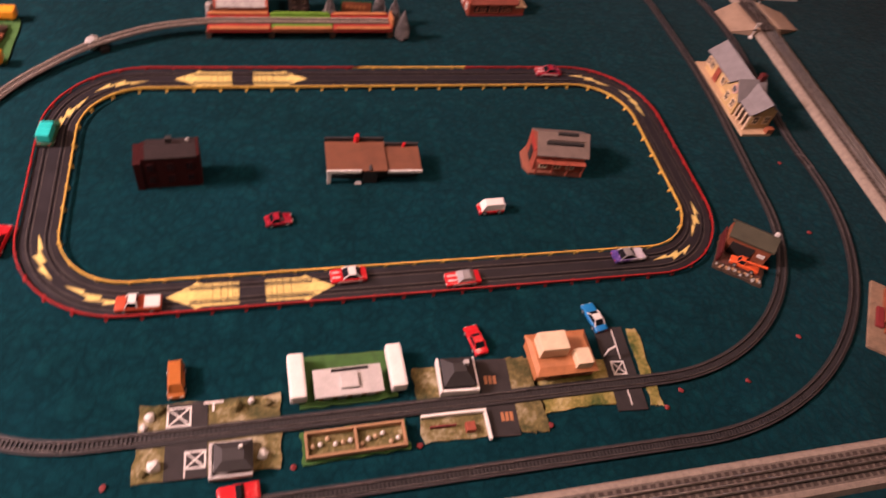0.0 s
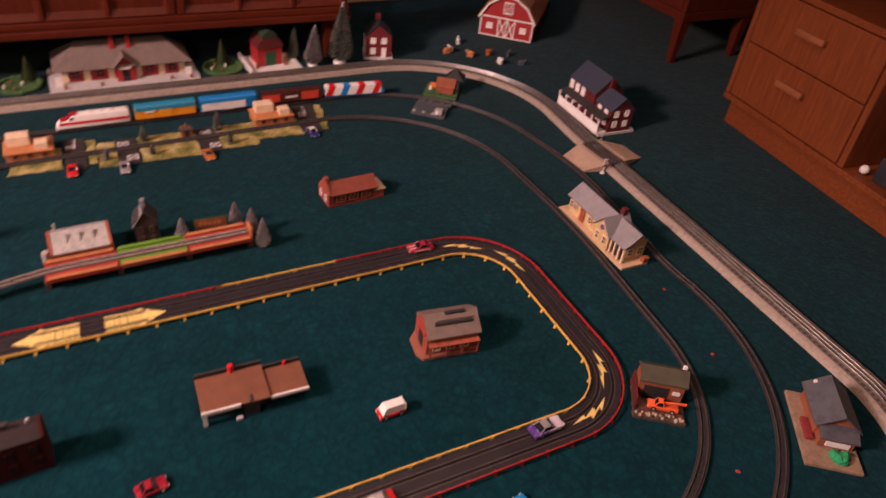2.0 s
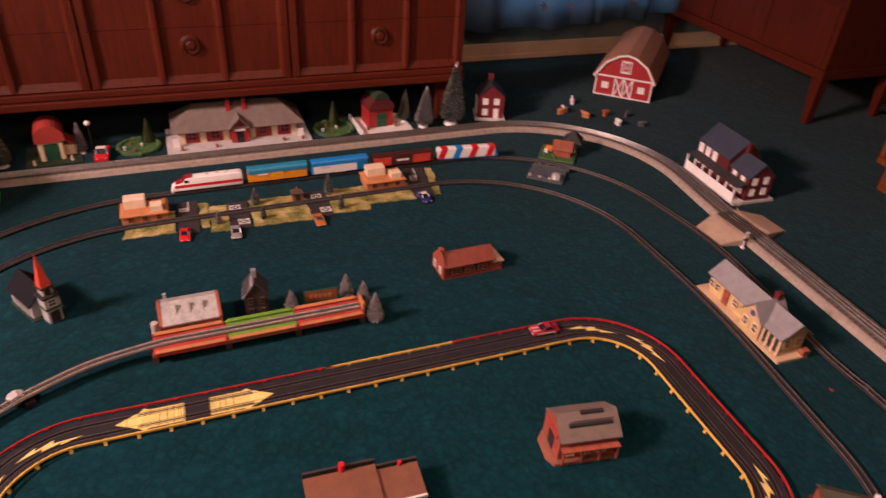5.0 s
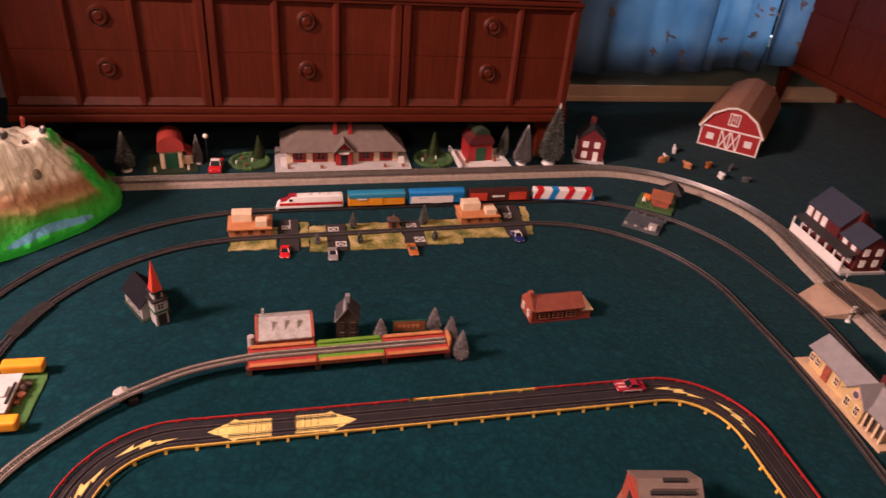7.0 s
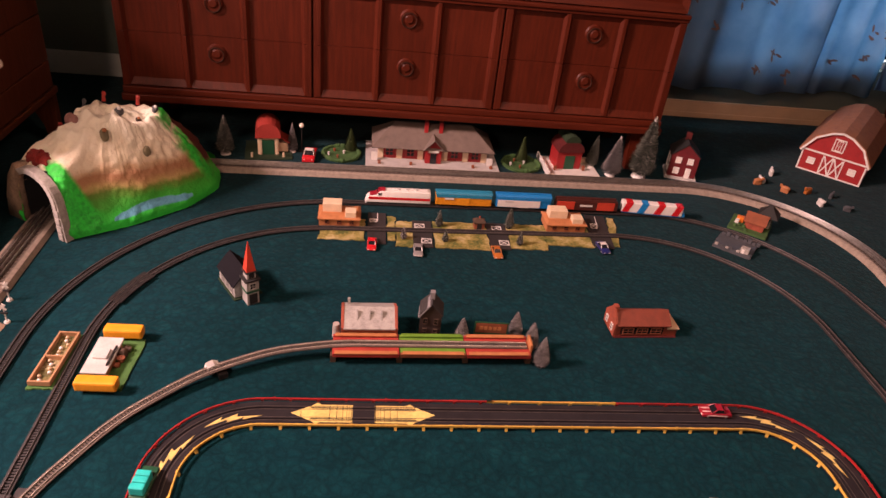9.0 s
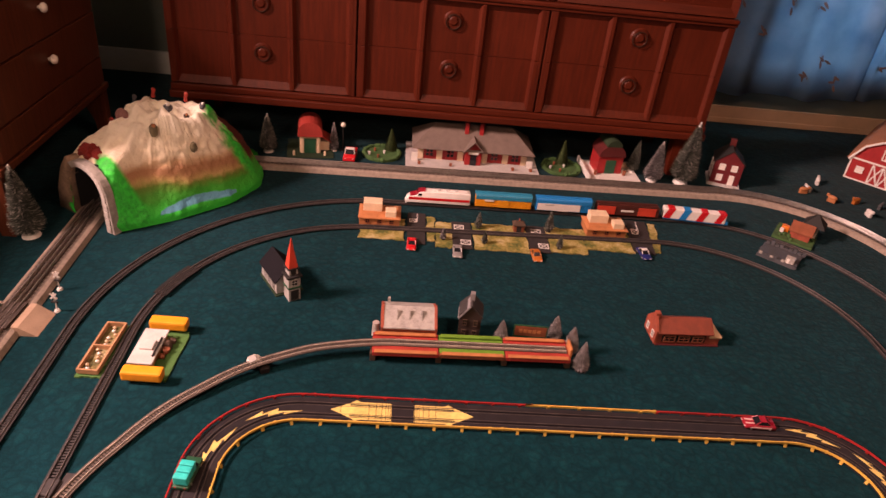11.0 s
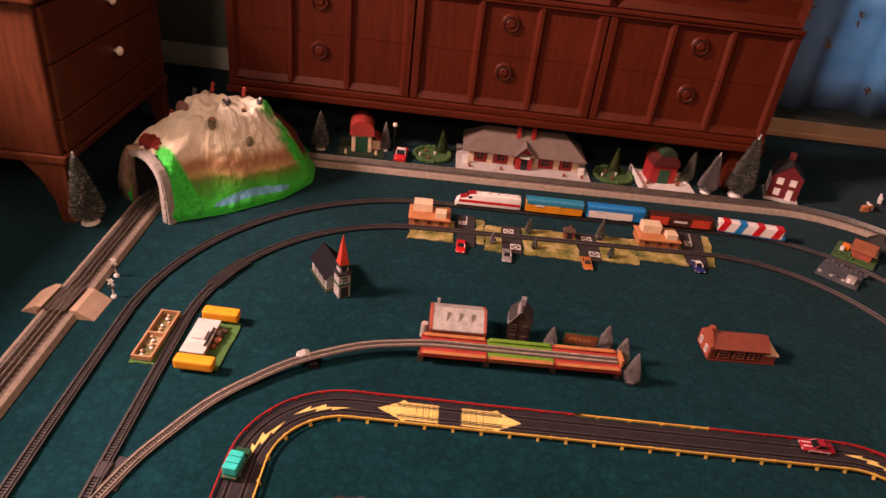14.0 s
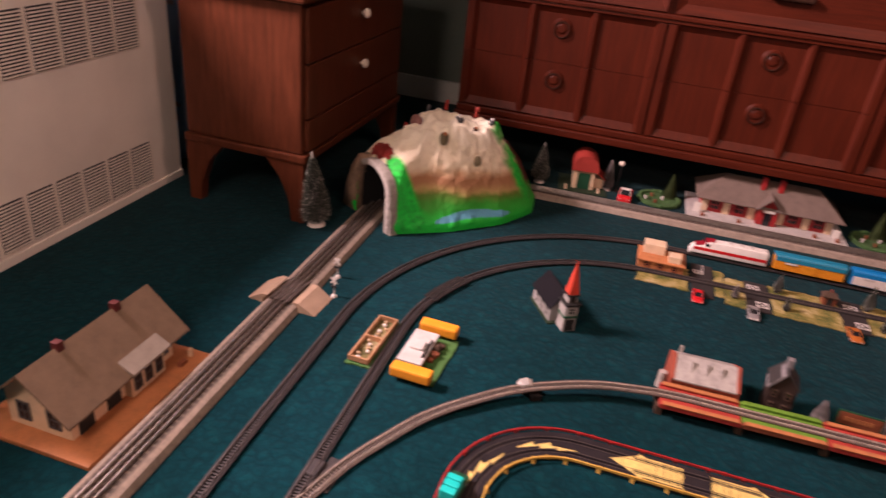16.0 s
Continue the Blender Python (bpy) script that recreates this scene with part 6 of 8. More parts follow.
def garden_cottage():
    t = thing("garden_cottage", 2.090, 1.492, 0, -36, "model cottage with an orange-brown roof on a green lawn", "model house")
    part("lawn", slb(-0.078, 0.078, -0.072, 0.075, 0.0, 0.010, 0.003), TURF, t)
    part("house_body", gable_walls(0.075, 0.075, 0.032, 0.024), BRICK, t, "", pose(0.018, 0.005, 0.0102))
    part("roof", gable_roof(0.075, 0.075, 0.032, 0.024, 0.007, 0.004), RUST, t, "", pose(0.018, 0.005, 0.0102))
    part("tower", slb(0.045, 0.075, 0.040, 0.072, 0.0102, 0.062), DKGREEN, t)
    part("tower_roof", cyl(bmesh.new(), pose(0.052, 0.050, 0.0622, 0, 0, 45), 0.060, 0.001, 0.046, 4), TYRE, t, "black pointed roof")
    part("lamp", cyl(bmesh.new(), pose(0.068, 0.030, 0.0102), 0.003, 0.004, 0.050, 8), PAPER, t)
    part("cart", slb(-0.058, -0.030, 0.000, 0.022, 0.0102, 0.034, 0.002), ORANGE, t, "orange cart")
    part("cart_load", slb(-0.060, -0.046, -0.016, -0.002, 0.0102, 0.026, 0.001), PAPER, t)
    r = random.Random(5)
    for k in range(5):
        bm = bmesh.new()
        bmesh.ops.create_icosphere(bm, subdivisions=2, radius=r.uniform(0.005, 0.009))
        for v in bm.verts:
            v.co *= 1 + 0.3 * noise.noise(v.co * 150)
        part("shrub", bm, TURF, t, "", pose(r.uniform(-0.07, 0.0), r.uniform(-0.065, -0.03), 0.014))


garden_cottage()


def grey_ruin():
    t = thing("stone_yard", 1.952, 1.326, 0, -39, "low grey stone model yard with broken walls", "model yard")
    part("slab", plate(bmesh.new(), ragged(0.148, 0.118, 9, 0.002), 0.0, 0.012), GREYP, t)
    r = random.Random(8)
    for k in range(9):
        x = -0.068 + k * 0.017
        part("stone", slb(x, x + 0.014, 0.046, 0.058, 0.0122, 0.016 + r.uniform(0.004, 0.016), 0.001), GREYP, t)
    for k in range(7):
        x = -0.068 + k * 0.014
        part("stone", slb(x, x + 0.012, -0.058, -0.048, 0.0122, 0.015 + r.uniform(0.002, 0.012), 0.001), STONE if k % 3 == 0 else GREYP, t)
    part("hut", slb(0.028, 0.060, -0.050, -0.025, 0.0122, 0.034, 0.001), STONE, t)
    part("white_door", slb(0.034, 0.044, -0.0525, -0.0503, 0.0122, 0.030), PAPER, t)


grey_ruin()


def bridge():
    t = thing("railway_bridge", 0.70, 0.622, 0, 1.7, "low three-span model bridge with red and green girders", "model bridge")
    for k, (m, lab) in enumerate(((REDROOF, "red span"), (BRIDGEG, "bright green span"), (REDROOF, "red span"))):
        x0 = -0.285 + k * 0.191
        d = part("span_deck", slb(x0, x0 + 0.188, -0.030, 0.046, 0.026, 0.0385, 0.001), m, t, lab)
        for y, hh in ((-0.036, 0.045), (0.040, 0.047)):
            part("girder", slb(x0, x0 + 0.188, y - 0.005, y + 0.005, 0.029, hh - 0.004, 0.001), m if (k == 1 and y > 0) or k != 1 else RUST, d)
            part("walkway_edge", slb(x0 + 0.006, x0 + 0.182, y - 0.007, y + 0.0065, hh - 0.0037, hh - 0.0005, 0.001), TERRA if not (k == 1 and y > 0) else BRIDGEG, d, "orange tan walkway edge")
        for i in range(9):
            xx = x0 + 0.010 + i * 0.021
            part("rib", slb(xx, xx + 0.003, -0.0426, -0.0412, 0.030, 0.039), m if k != 1 else RUST, d)
    for x in (-0.283, -0.095, 0.096, 0.283):
        part("pier", slb(x - 0.008, x + 0.008, -0.030, 0.040, 0.0, 0.0255, 0.001), BARK, t)
    part("end_stop", slb(0.285, 0.292, -0.020, 0.028, 0.030, 0.062, 0.001), TERRA, t)


bridge()
t = thing("track_pier", 0.126, 0.520, 0, 28, "small track pier with a tilted white plastic cart beside the rail", "track pier")
part("pier", slb(-0.012, 0.012, -0.016, 0.016, 0.0, 0.016, 0.001), TIE, t)
bm = prism(bmesh.new(), [(-0.021, 0.0), (0.019, 0.0), (0.016, 0.022), (0.006, 0.032), (-0.014, 0.032), (-0.021, 0.020)], -0.011, 0.011, "y")
bmesh.ops.bevel(bm, geom=list(bm.edges), offset=0.001, segments=1, affect="EDGES")
cart = part("cart", bm, WHITE, t, "white plastic cart", pose(-0.012, 0.026, 0.004, 14, -16, 0))
part("cart_lid", slb(-0.0145, 0.0065, -0.0105, 0.0105, 0.0322, 0.0350, 0.001), AGED, cart)
part("cart_window", slb(-0.012, 0.010, -0.0122, -0.0113, 0.009, 0.019), GREYP, cart)


WORKSROOF = paint("weathered_grey_roof", (0.36, 0.34, 0.32), 0.65, 0, 45, 0.35, 0.4)


def works():
    t = thing("works_building", 0.515, 0.725, 0, 2, "red brick model works with a pale grey ventilated roof", "model works")
    part("house_body", gable_walls(0.150, 0.115, 0.060, 0.030), BRICK, t)
    part("roof", gable_roof(0.138, 0.115, 0.060, 0.030, 0.006, 0.004), WORKSROOF, t, "pale grey roof")
    for x in (-0.036, 0.0, 0.036):
        bm = prism(bmesh.new(), [(-0.042, 0.0715), (-0.014, 0.0875), (-0.015, 0.0975), (-0.020, 0.0975)], x - 0.0022, x + 0.0022, "x")
        part("roof_vent", bm, WORKSROOF, t)
    for s in (-1, 1):
        part("parapet", prism(bmesh.new(), [(-0.062, 0), (0.062, 0), (0.062, 0.063), (0, 0.098), (-0.062, 0.063)], s * 0.078 - 0.004, s * 0.078 + 0.004, "x"), BRICK, t)
    part("silo", cyl(bmesh.new(), pose(-0.096, -0.02, 0), 0.012, 0.010, 0.046, 14), STONE, t)
    for x in (-0.05, 0.0, 0.05):
        win(t, facing(x, -0.0590, 0.034, "s"), 0.026, 0.024, RUST)
    part("chimney", slb(-0.064, -0.056, 0.035, 0.043, 0.06, 0.096, 0.001), STONE, t)
    d = thing("tall_dark_house", 0.700, 0.735, 0, -6, "tall narrow dark brown model house with a grey dormer", "model house")
    part("house_body", gable_walls(0.060, 0.064, 0.088, 0.036, "y"), paint("dark_brown_wall", (0.030, 0.015, 0.011), 0.75), d)
    part("roof", gable_roof(0.060, 0.064, 0.088, 0.036, 0.004, 0.004, "y"), BLACKROOF, d)
    part("stack", slb(-0.008, 0.006, -0.005, 0.011, 0.105, 0.150, 0.001), GRAYBLUE, d)
    part("side_roof", prism(bmesh.new(), [(-0.038, 0.078), (-0.008, 0.122), (-0.002, 0.124), (-0.034, 0.076)], -0.036, 0.02, "y"), GRAYBLUE, d)
    for z in (0.026, 0.064):
        for x in (-0.016, 0.016):
            win(d, facing(x, -0.0322, z, "s"), 0.014, 0.022, BARK)
    s = thing("billboard", 0.885, 0.715, 0, -2, "small rust-brown model billboard on legs", "billboard")
    part("board", slb(-0.048, 0.048, -0.002, 0.002, 0.020, 0.056, 0.001), RUST, s)
    part("board_frame", slb(-0.052, 0.052, -0.0015, 0.0015, 0.0135, 0.060, 0.001), DKGREEN, s)
    for x in (-0.036, 0.036):
        part("leg", slb(x - 0.002, x + 0.002, -0.002, 0.002, 0.0, 0.0133), BARK, s)
    bm = bmesh.new()
    for k in range(5):
        slab(bm, -0.036 + k * 0.014, -0.026 + k * 0.014, -0.0032, -0.0022, 0.032, 0.044)
    part("faded_print", bm, TERRA, s)


works()
for k, (x, y, h, r) in enumerate(((0.795, 0.700, 0.085, 0.026), (0.965, 0.735, 0.088, 0.026), (1.003, 0.672, 0.098, 0.028), (1.020, 0.596, 0.105, 0.028))):
    bottle_brush("grey_pine", x, y, h, r, FOILN, "small grey frosted model pine beside the bridge", 0, None, 20 + k, TIE, "bridge pines")


def motel(x, y, rz, wing, label):
    """A grey flat-roofed office between two long wings, with a stock pen across the track (local x along the track)."""
    t = thing("station_motel", x, y, 0, rz, label, "model motel", "model motels")
    part("lawn", plate(bmesh.new(), ragged(0.205, 0.118, 3, 0.003), 0.0, 0.0045), LAWN, t, "", pose(0, 0.085, 0))
    o = part("office", slb(-0.064, 0.064, 0.040, 0.092, 0.0047, 0.026, 0.001), TERRA, t)
    part("flat_roof", slb(-0.072, 0.072, 0.032, 0.098, 0.0262, 0.032, 0.002), GREYROOF, o, "pale grey flat roof")
    part("roof_box", slb(-0.018, 0.020, 0.046, 0.082, 0.0322, 0.039, 0.002), GREYROOF, o)
    part("roof_bar", slb(-0.034, 0.044, 0.088, 0.093, 0.0322, 0.036), TIE, o)
    for xx in (-0.045, -0.015, 0.015, 0.045):
        win(o, facing(xx, 0.0385, 0.015, "s"), 0.018, 0.014, WHITE)
    for s in (-1, 1):
        w = part("wing", slb(s * 0.105 - 0.0175, s * 0.105 + 0.0175, 0.034, 0.138, 0.013, 0.042, 0.006), wing, t)
        for yy in (0.048, 0.124):
            part("wing_post", slb(s * 0.105 - 0.004, s * 0.105 + 0.004, yy - 0.004, yy + 0.004, 0.0047, 0.0128), TIE, w)
    part("pen_lawn", plate(bmesh.new(), ragged(0.215, 0.066, 7, 0.003), 0.0, 0.0045), LAWN, t, "", pose(0, -0.058, 0))
    pen = part("stock_pen", slb(-0.096, 0.096, -0.084, -0.036, 0.0047, 0.008), MOSS, t)
    for y0 in (-0.087, -0.037):
        part("pen_wall", slb(-0.101, 0.101, y0, y0 + 0.005, 0.0082, 0.022), TANW, pen)
    for xx in (-0.101, -0.0025, 0.096):
        part("pen_wall", slb(xx, xx + 0.005, -0.0818, -0.0372, 0.0082, 0.022), TANW, pen)
    r = random.Random(11)
    for k in range(12):
        bm = bmesh.new()
        bmesh.ops.create_icosphere(bm, subdivisions=1, radius=0.0055)
        part("pen_load", bm, PAPER if k % 2 else TAN, pen, "", pose(-0.086 + k * 0.0150 + (0.006 if k > 5 else 0), -0.060 + r.uniform(-0.014, 0.014), 0.0125))
    return t


motel(0.696, -0.706, 0.5, WHITE, "model motel with white wings and a grey roof beside the track")
t = motel(-0.255, 0.556, -91, AMBER, "model motel with amber wings and grey roof beside the track")
for k, (x, y, r) in enumerate(((-0.030, 0.104, 0.014), (-0.006, 0.108, 0.011), (-0.048, 0.112, 0.010), (0.016, 0.103, 0.009))):
    bm = bmesh.new()
    bmesh.ops.create_icosphere(bm, subdivisions=2, radius=r)
    for v in bm.verts:
        v.co *= 1 + 0.45 * noise.noise(v.co * 95 + Vector((k, 2, 0)))
    part("rubble", bm, RUST if k % 2 else BARK, t, "reddish brown rubble", pose(x, y, 0.0047 + r * 0.7))


def mat(x, y, w, d, material, seed, label, rz=0.0):
    """A thin piece of model ground."""
    t = thing("scenery_mat", x, y, 0, rz, label, "scenery mat", "scenery mats")
    part("turf", plate(bmesh.new(), ragged(w, d, seed, 0.004), 0.0005, 0.0040), material, t)
    return t


def road(parent, x0, x1, y0, y1):
    part("road", slb(x0, x1, y0, y1, 0.0042, 0.0055), ASPH, parent, "dark asphalt road strip")


def dormer_house(x, y, rz, w=0.160):
    h = thing("brown_house", x, y, 0.0042, rz, "brown model house with two cream rooftop boxes", "model house", "brown houses")
    part("house_body", slb(-w / 2, w / 2, -0.046, 0.046, 0.0, 0.034, 0.001), TERRA, h)
    part("roof", hip_roof(w / 2 + 0.004, 0.054, 0.0342, w / 2 - 0.006, 0.036, 0.041), TERRA, h)
    part("roof_box", slb(-w * 0.42, w * 0.05, -0.012, 0.036, 0.040, 0.074, 0.002), CREAM, h, "cream rooftop box")
    part("roof_box", slb(w * 0.14, w * 0.41, -0.046, -0.006, 0.036, 0.060, 0.002), CREAM, h)
    for xx in (-w * 0.3, 0, w * 0.3):
        win(h, facing(xx, -0.0472, 0.018, "s"), 0.018, 0.018, RUST)
    return h


# back straight, y about 1.33
m1 = mat(0.405, 1.318, 0.165, 0.150, GRASS, 31, "yellowish turf strip with a brown house beside the track")
mat(0.588, 1.340, 0.030, 0.175, GRASS, 37, "narrow turf strip beside a road")
rd = thing("road_strip", 0.535, 1.335, 0, 0, "dark asphalt road strip crossing the track", "road strip", "road strips")
part("road", slb(-0.036, 0.032, -0.11, 0.115, 0.0005, 0.0042), ASPH, rd)
crossing_sign(rd, -0.016, 0.055, 0.028, 0.026, 0.0043)
part("road_line", slb(-0.0015, 0.0015, 0.045, 0.11, 0.0043, 0.0047), PAPER, rd)
dormer_house(0.392, 1.380, 1, 0.150)
m2 = mat(0.640, 1.305, 0.068, 0.180, GRASS, 32, "yellowish turf strip beside a road")
rd = thing("road_strip", 0.703, 1.310, 0, 0, "dark asphalt road strip crossing the track", "road strip", "road strips")
part("road", slb(-0.036, 0.038, -0.095, 0.095, 0.0005, 0.0042), ASPH, rd)
crossing_sign(rd, -0.008, 0.055, 0.038, 0.032, 0.0043)
crossing_sign(rd, 0.014, -0.052, 0.038, 0.034, 0.0043)
m3 = mat(0.850, 1.312, 0.205, 0.190, GRASS, 33, "yellowish green turf strip with a small booth")
rd = thing("road_strip", 0.995, 1.320, 0, 0, "dark asphalt road strip crossing the track", "road strip", "road strips")
part("road", slb(-0.038, 0.038, -0.095, 0.095, 0.0005, 0.0042), ASPH, rd)
crossing_sign(rd, 0.0, 0.055, 0.038, 0.032, 0.0043)
crossing_sign(rd, 0.016, -0.050, 0.038, 0.034, 0.0043)
m4 = mat(1.105, 1.325, 0.140, 0.180, GRASS, 34, "green turf strip beside the track")
mat(1.270, 1.345, 0.185, 0.150, GRASS, 35, "yellowish turf strip with a brown house")
rd = thing("road_strip", 1.412, 1.390, 0, -5, "dark asphalt road strip crossing the track", "road strip", "road strips")
part("road", slb(-0.042, 0.040, -0.120, 0.130, 0.0005, 0.0042), ASPH, rd)
part("road_line", slb(-0.0015, 0.0015, 0.03, 0.12, 0.0043, 0.0047), PAPER, rd)
crossing_sign(rd, -0.016, 0.040, 0.026, 0.040, 0.0043)
mat(1.470, 1.395, 0.030, 0.225, GRASS, 38, "narrow turf strip beside a road", -8)
dormer_house(1.268, 1.418, 2, 0.155)
t = thing("signal_booth", 0.925, 1.375, 0.0042, 2, "tiny red-brown signal booth with a dark doorway", "model booth")
part("house_body", slb(-0.020, 0.020, -0.014, 0.014, 0.0, 0.030, 0.001), RUST, t)
part("doorway", slb(-0.009, 0.009, -0.0155, -0.0142, 0.0, 0.024), TYRE, t)
part("roof", hip_roof(0.024, 0.018, 0.0302, 0.014, 0.004, 0.042), BARK, t)
part("finial", cyl(bmesh.new(), pose(0, 0, 0.0415), 0.003, 0.002, 0.010, 8), BRICK, t)
for k, (x, y, h, r) in enumerate(((0.632, 1.268, 0.052, 0.015), (0.770, 1.372, 0.070, 0.018), (1.045, 1.385, 0.090, 0.022))):
    bottle_brush("small_pine", x, y, h, r, FOILN if k == 0 else NEEDLE, "tiny frosted model pine on a turf strip", 0.004, None, 40 + k, TIE, "small pines")
for k, (x, y, h, r) in enumerate(((0.786, 1.262, 0.052, 0.015), (1.068, 1.262, 0.062, 0.015))):
    bottle_brush("small_pine", x, y, h, r, NEEDLE, "tiny dark model pine on a turf strip", 0.004, None, 45 + k, TIE, "small pines")
toy_car("toy_car", 0.517, 1.212, -92, CARRED, "small red toy sports car on a road strip")
toy_car("toy_car", 0.683, 1.185, -92, SILVER, "small silver toy car on a road strip")
toy_car("toy_car", 0.972, 1.195, -86, CARORANGE, "small burnt orange toy car on a road strip")
toy_car("toy_car", 1.392, 1.262, -82, NAVY, "small navy blue toy car with pale markings", roof=PAPER)

# front straight, y about -0.70
m1 = mat(0.416, -0.716, 0.272, 0.158, MOSS, 51, "mottled turf mat with a road and a small shack", -1)
road(m1, -0.082, -0.004, -0.080, 0.076)
crossing_sign(m1, -0.058, 0.047, 0.046, 0.042)
crossing_sign(m1, -0.026, -0.044, 0.040, 0.036)
for x0, x1, y0, y1 in ((-0.0815, -0.079, 0.030, 0.074), (-0.046, -0.0435, -0.078, -0.064), (-0.012, 0.026, 0.070, 0.0745), (0.004, 0.0085, 0.052, 0.0695)):
    part("stop_line", slb(x0, x1, y0, y1, 0.0057, 0.0061), PAPER, m1, "white printed stop line")
t = thing("track_shack", 0.455, -0.772, 0.0042, -1, "small black model shack on a pale grey walled lot", "model shack")
part("lot", slb(-0.040, 0.040, -0.036, 0.036, 0.0, 0.005, 0.001), STONE, t)
for x0, x1, y0, y1 in ((-0.040, -0.034, -0.036, 0.036), (0.034, 0.040, -0.036, 0.036), (-0.0338, 0.0338, -0.036, -0.030), (-0.0338, 0.0338, 0.030, 0.036)):
    part("lot_wall", slb(x0, x1, y0, y1, 0.0052, 0.015, 0.001), GREYROOF, t)
part("house_body", slb(-0.014, 0.030, -0.022, 0.024, 0.0052, 0.026, 0.001), GREYP, t)
part("roof", hip_roof(0.036, 0.029, 0.0262, 0.020, 0.012, 0.036), BLACKROOF, t, "", pose(0.006, 0.0, 0))
part("roof_lamp", box(0.020, 0.012, 0.038, 0.008, 0.006, 0.010, 20, 0.001), PAPER, t)
part("crate", slb(-0.032, -0.022, -0.02, -0.006, 0.0052, 0.014, 0.001), WHITE, t)
r = random.Random(9)
for k in range(9):
    bm = bmesh.new()
    bmesh.ops.create_icosphere(bm, subdivisions=2, radius=r.uniform(0.007, 0.013))
    for v in bm.verts:
        v.co *= 1 + 0.4 * noise.noise(v.co * 120 + Vector((k, 1, 0)))
    part("shrub", bm, MOSS if k % 2 else PAPER, m1, "", pose((-0.112, -0.095, -0.122, 0.05, 0.08, 0.11, -0.10, -0.12, 0.10)[k], (0.05, 0.065, 0.03, 0.058, 0.066, 0.06, -0.05, -0.062, -0.05)[k], 0.009))
m2 = mat(0.905, -0.702, 0.140, 0.170, MOSS, 52, "olive turf mat with a low walled house lot", -1)
rd = thing("road_strip", 1.015, -0.704, 0, -4, "dark asphalt road strip crossing the track", "road strip", "road strips")
part("road", slb(-0.035, 0.035, -0.092, 0.092, 0.0005, 0.0042), ASPH, rd)
bm = bmesh.new()
for yy, xx in ((0.040, -0.010), (-0.048, 0.012)):
    for k in range(3):
        slab(bm, xx - 0.014 + 0.010 * k, xx - 0.007 + 0.010 * k, yy - 0.010, yy + 0.010, 0.0043, 0.0047)
part("faded_road_marks", bm, TERRA, rd, "faded orange road marks")
m3 = mat(1.082, -0.705, 0.064, 0.180, MOSS, 53, "olive turf strip beside a road", -2)
t = thing("white_walled_house", 0.932, -0.650, 0.0042, -3, "small dark-roofed model house inside low white walls", "model house")
part("house_body", slb(-0.030, 0.030, -0.026, 0.030, 0.0, 0.030, 0.001), GREYP, t)
part("roof", hip_roof(0.036, 0.034, 0.0302, 0.014, 0.010, 0.050), BLACKROOF, t)
for x0, x1, y0, y1 in ((-0.043, -0.038, -0.042, 0.040), (0.038, 0.043, -0.042, 0.040), (-0.0378, 0.0378, -0.042, -0.036)):
    part("white_wall", slb(x0, x1, y0, y1, 0.0, 0.022, 0.001), WHITE, t, "low white wall")
part("chimney", slb(0.010, 0.020, 0.004, 0.014, 0.040, 0.058), GREYROOF, t)
t = thing("walled_yard", 0.908, -0.764, 0.0042, -1, "small turf yard with white kerb walls and a stall", "model yard")
part("kerb", slb(-0.072, 0.070, 0.027, 0.033, 0.0, 0.011, 0.001), WHITE, t)
part("kerb", slb(0.064, 0.070, -0.036, 0.0265, 0.0, 0.011, 0.001), WHITE, t)
part("stall", slb(0.018, 0.038, -0.014, 0.006, 0.0, 0.014, 0.001), BRICK, t)
part("fence", slb(-0.056, 0.0, 0.004, 0.007, 0.0, 0.008), COPPER, t)
m4 = mat(1.200, -0.700, 0.185, 0.110, GRASS, 54, "yellow-green turf strip with a brown house beside the track")
rd = thing("road_strip", 1.325, -0.668, 0, -4, "dark asphalt road strip crossing the track", "road strip", "road strips")
part("road", slb(-0.036, 0.036, -0.108, 0.108, 0.0005, 0.0042), ASPH, rd)
part("road_line", slb(0.006, 0.009, 0.02, 0.10, 0.0043, 0.0047), PAPER, rd)
part("road_line", slb(-0.0015, 0.0015, -0.095, -0.055, 0.0043, 0.0047), PAPER, rd)
crossing_sign(rd, -0.004, -0.002, 0.034, 0.036, 0.0043)
bm = cyl(bmesh.new(), pose(-0.030, 0.030, 0.0043), 0.002, 0.002, 0.03, 8)
bx(bm, -0.022, 0.033, 0.034, 0.026, 0.004, 0.006, 25)
part("crossing_gate", bm, PAPER, rd, "white crossing gate")
mat(1.386, -0.672, 0.026, 0.20, GRASS, 55, "narrow turf strip beside a road", -3)
dormer_house(1.178, -0.633, 0, 0.140)
toy_car("toy_van", 0.352, -0.590, -88, CARORANGE, "small burnt orange toy van beside a road", 0.076, 0.033, 0.032, style="van", upper=CARORANGE)
toy_car("toy_car", 0.998, -0.562, 100, CARRED, "small bright red toy car on the carpet")
toy_car("toy_car", 1.306, -0.532, 100, BLUE, "small blue toy car with a white roof", roof=PAPER, L=0.082)
toy_car("toy_convertible", 0.468, -0.838, 4, CARRED, "small red toy convertible beside the track", style="open")

bed = thing("track_bed", 0.818, -0.7085, 0, 0, "dark plastic bed strip under the track between roads", "track bed", "track beds")
part("bed_strip", slb(-0.535, 0.545, -0.017, 0.017, 0.0042, 0.0068), TYRE, bed)
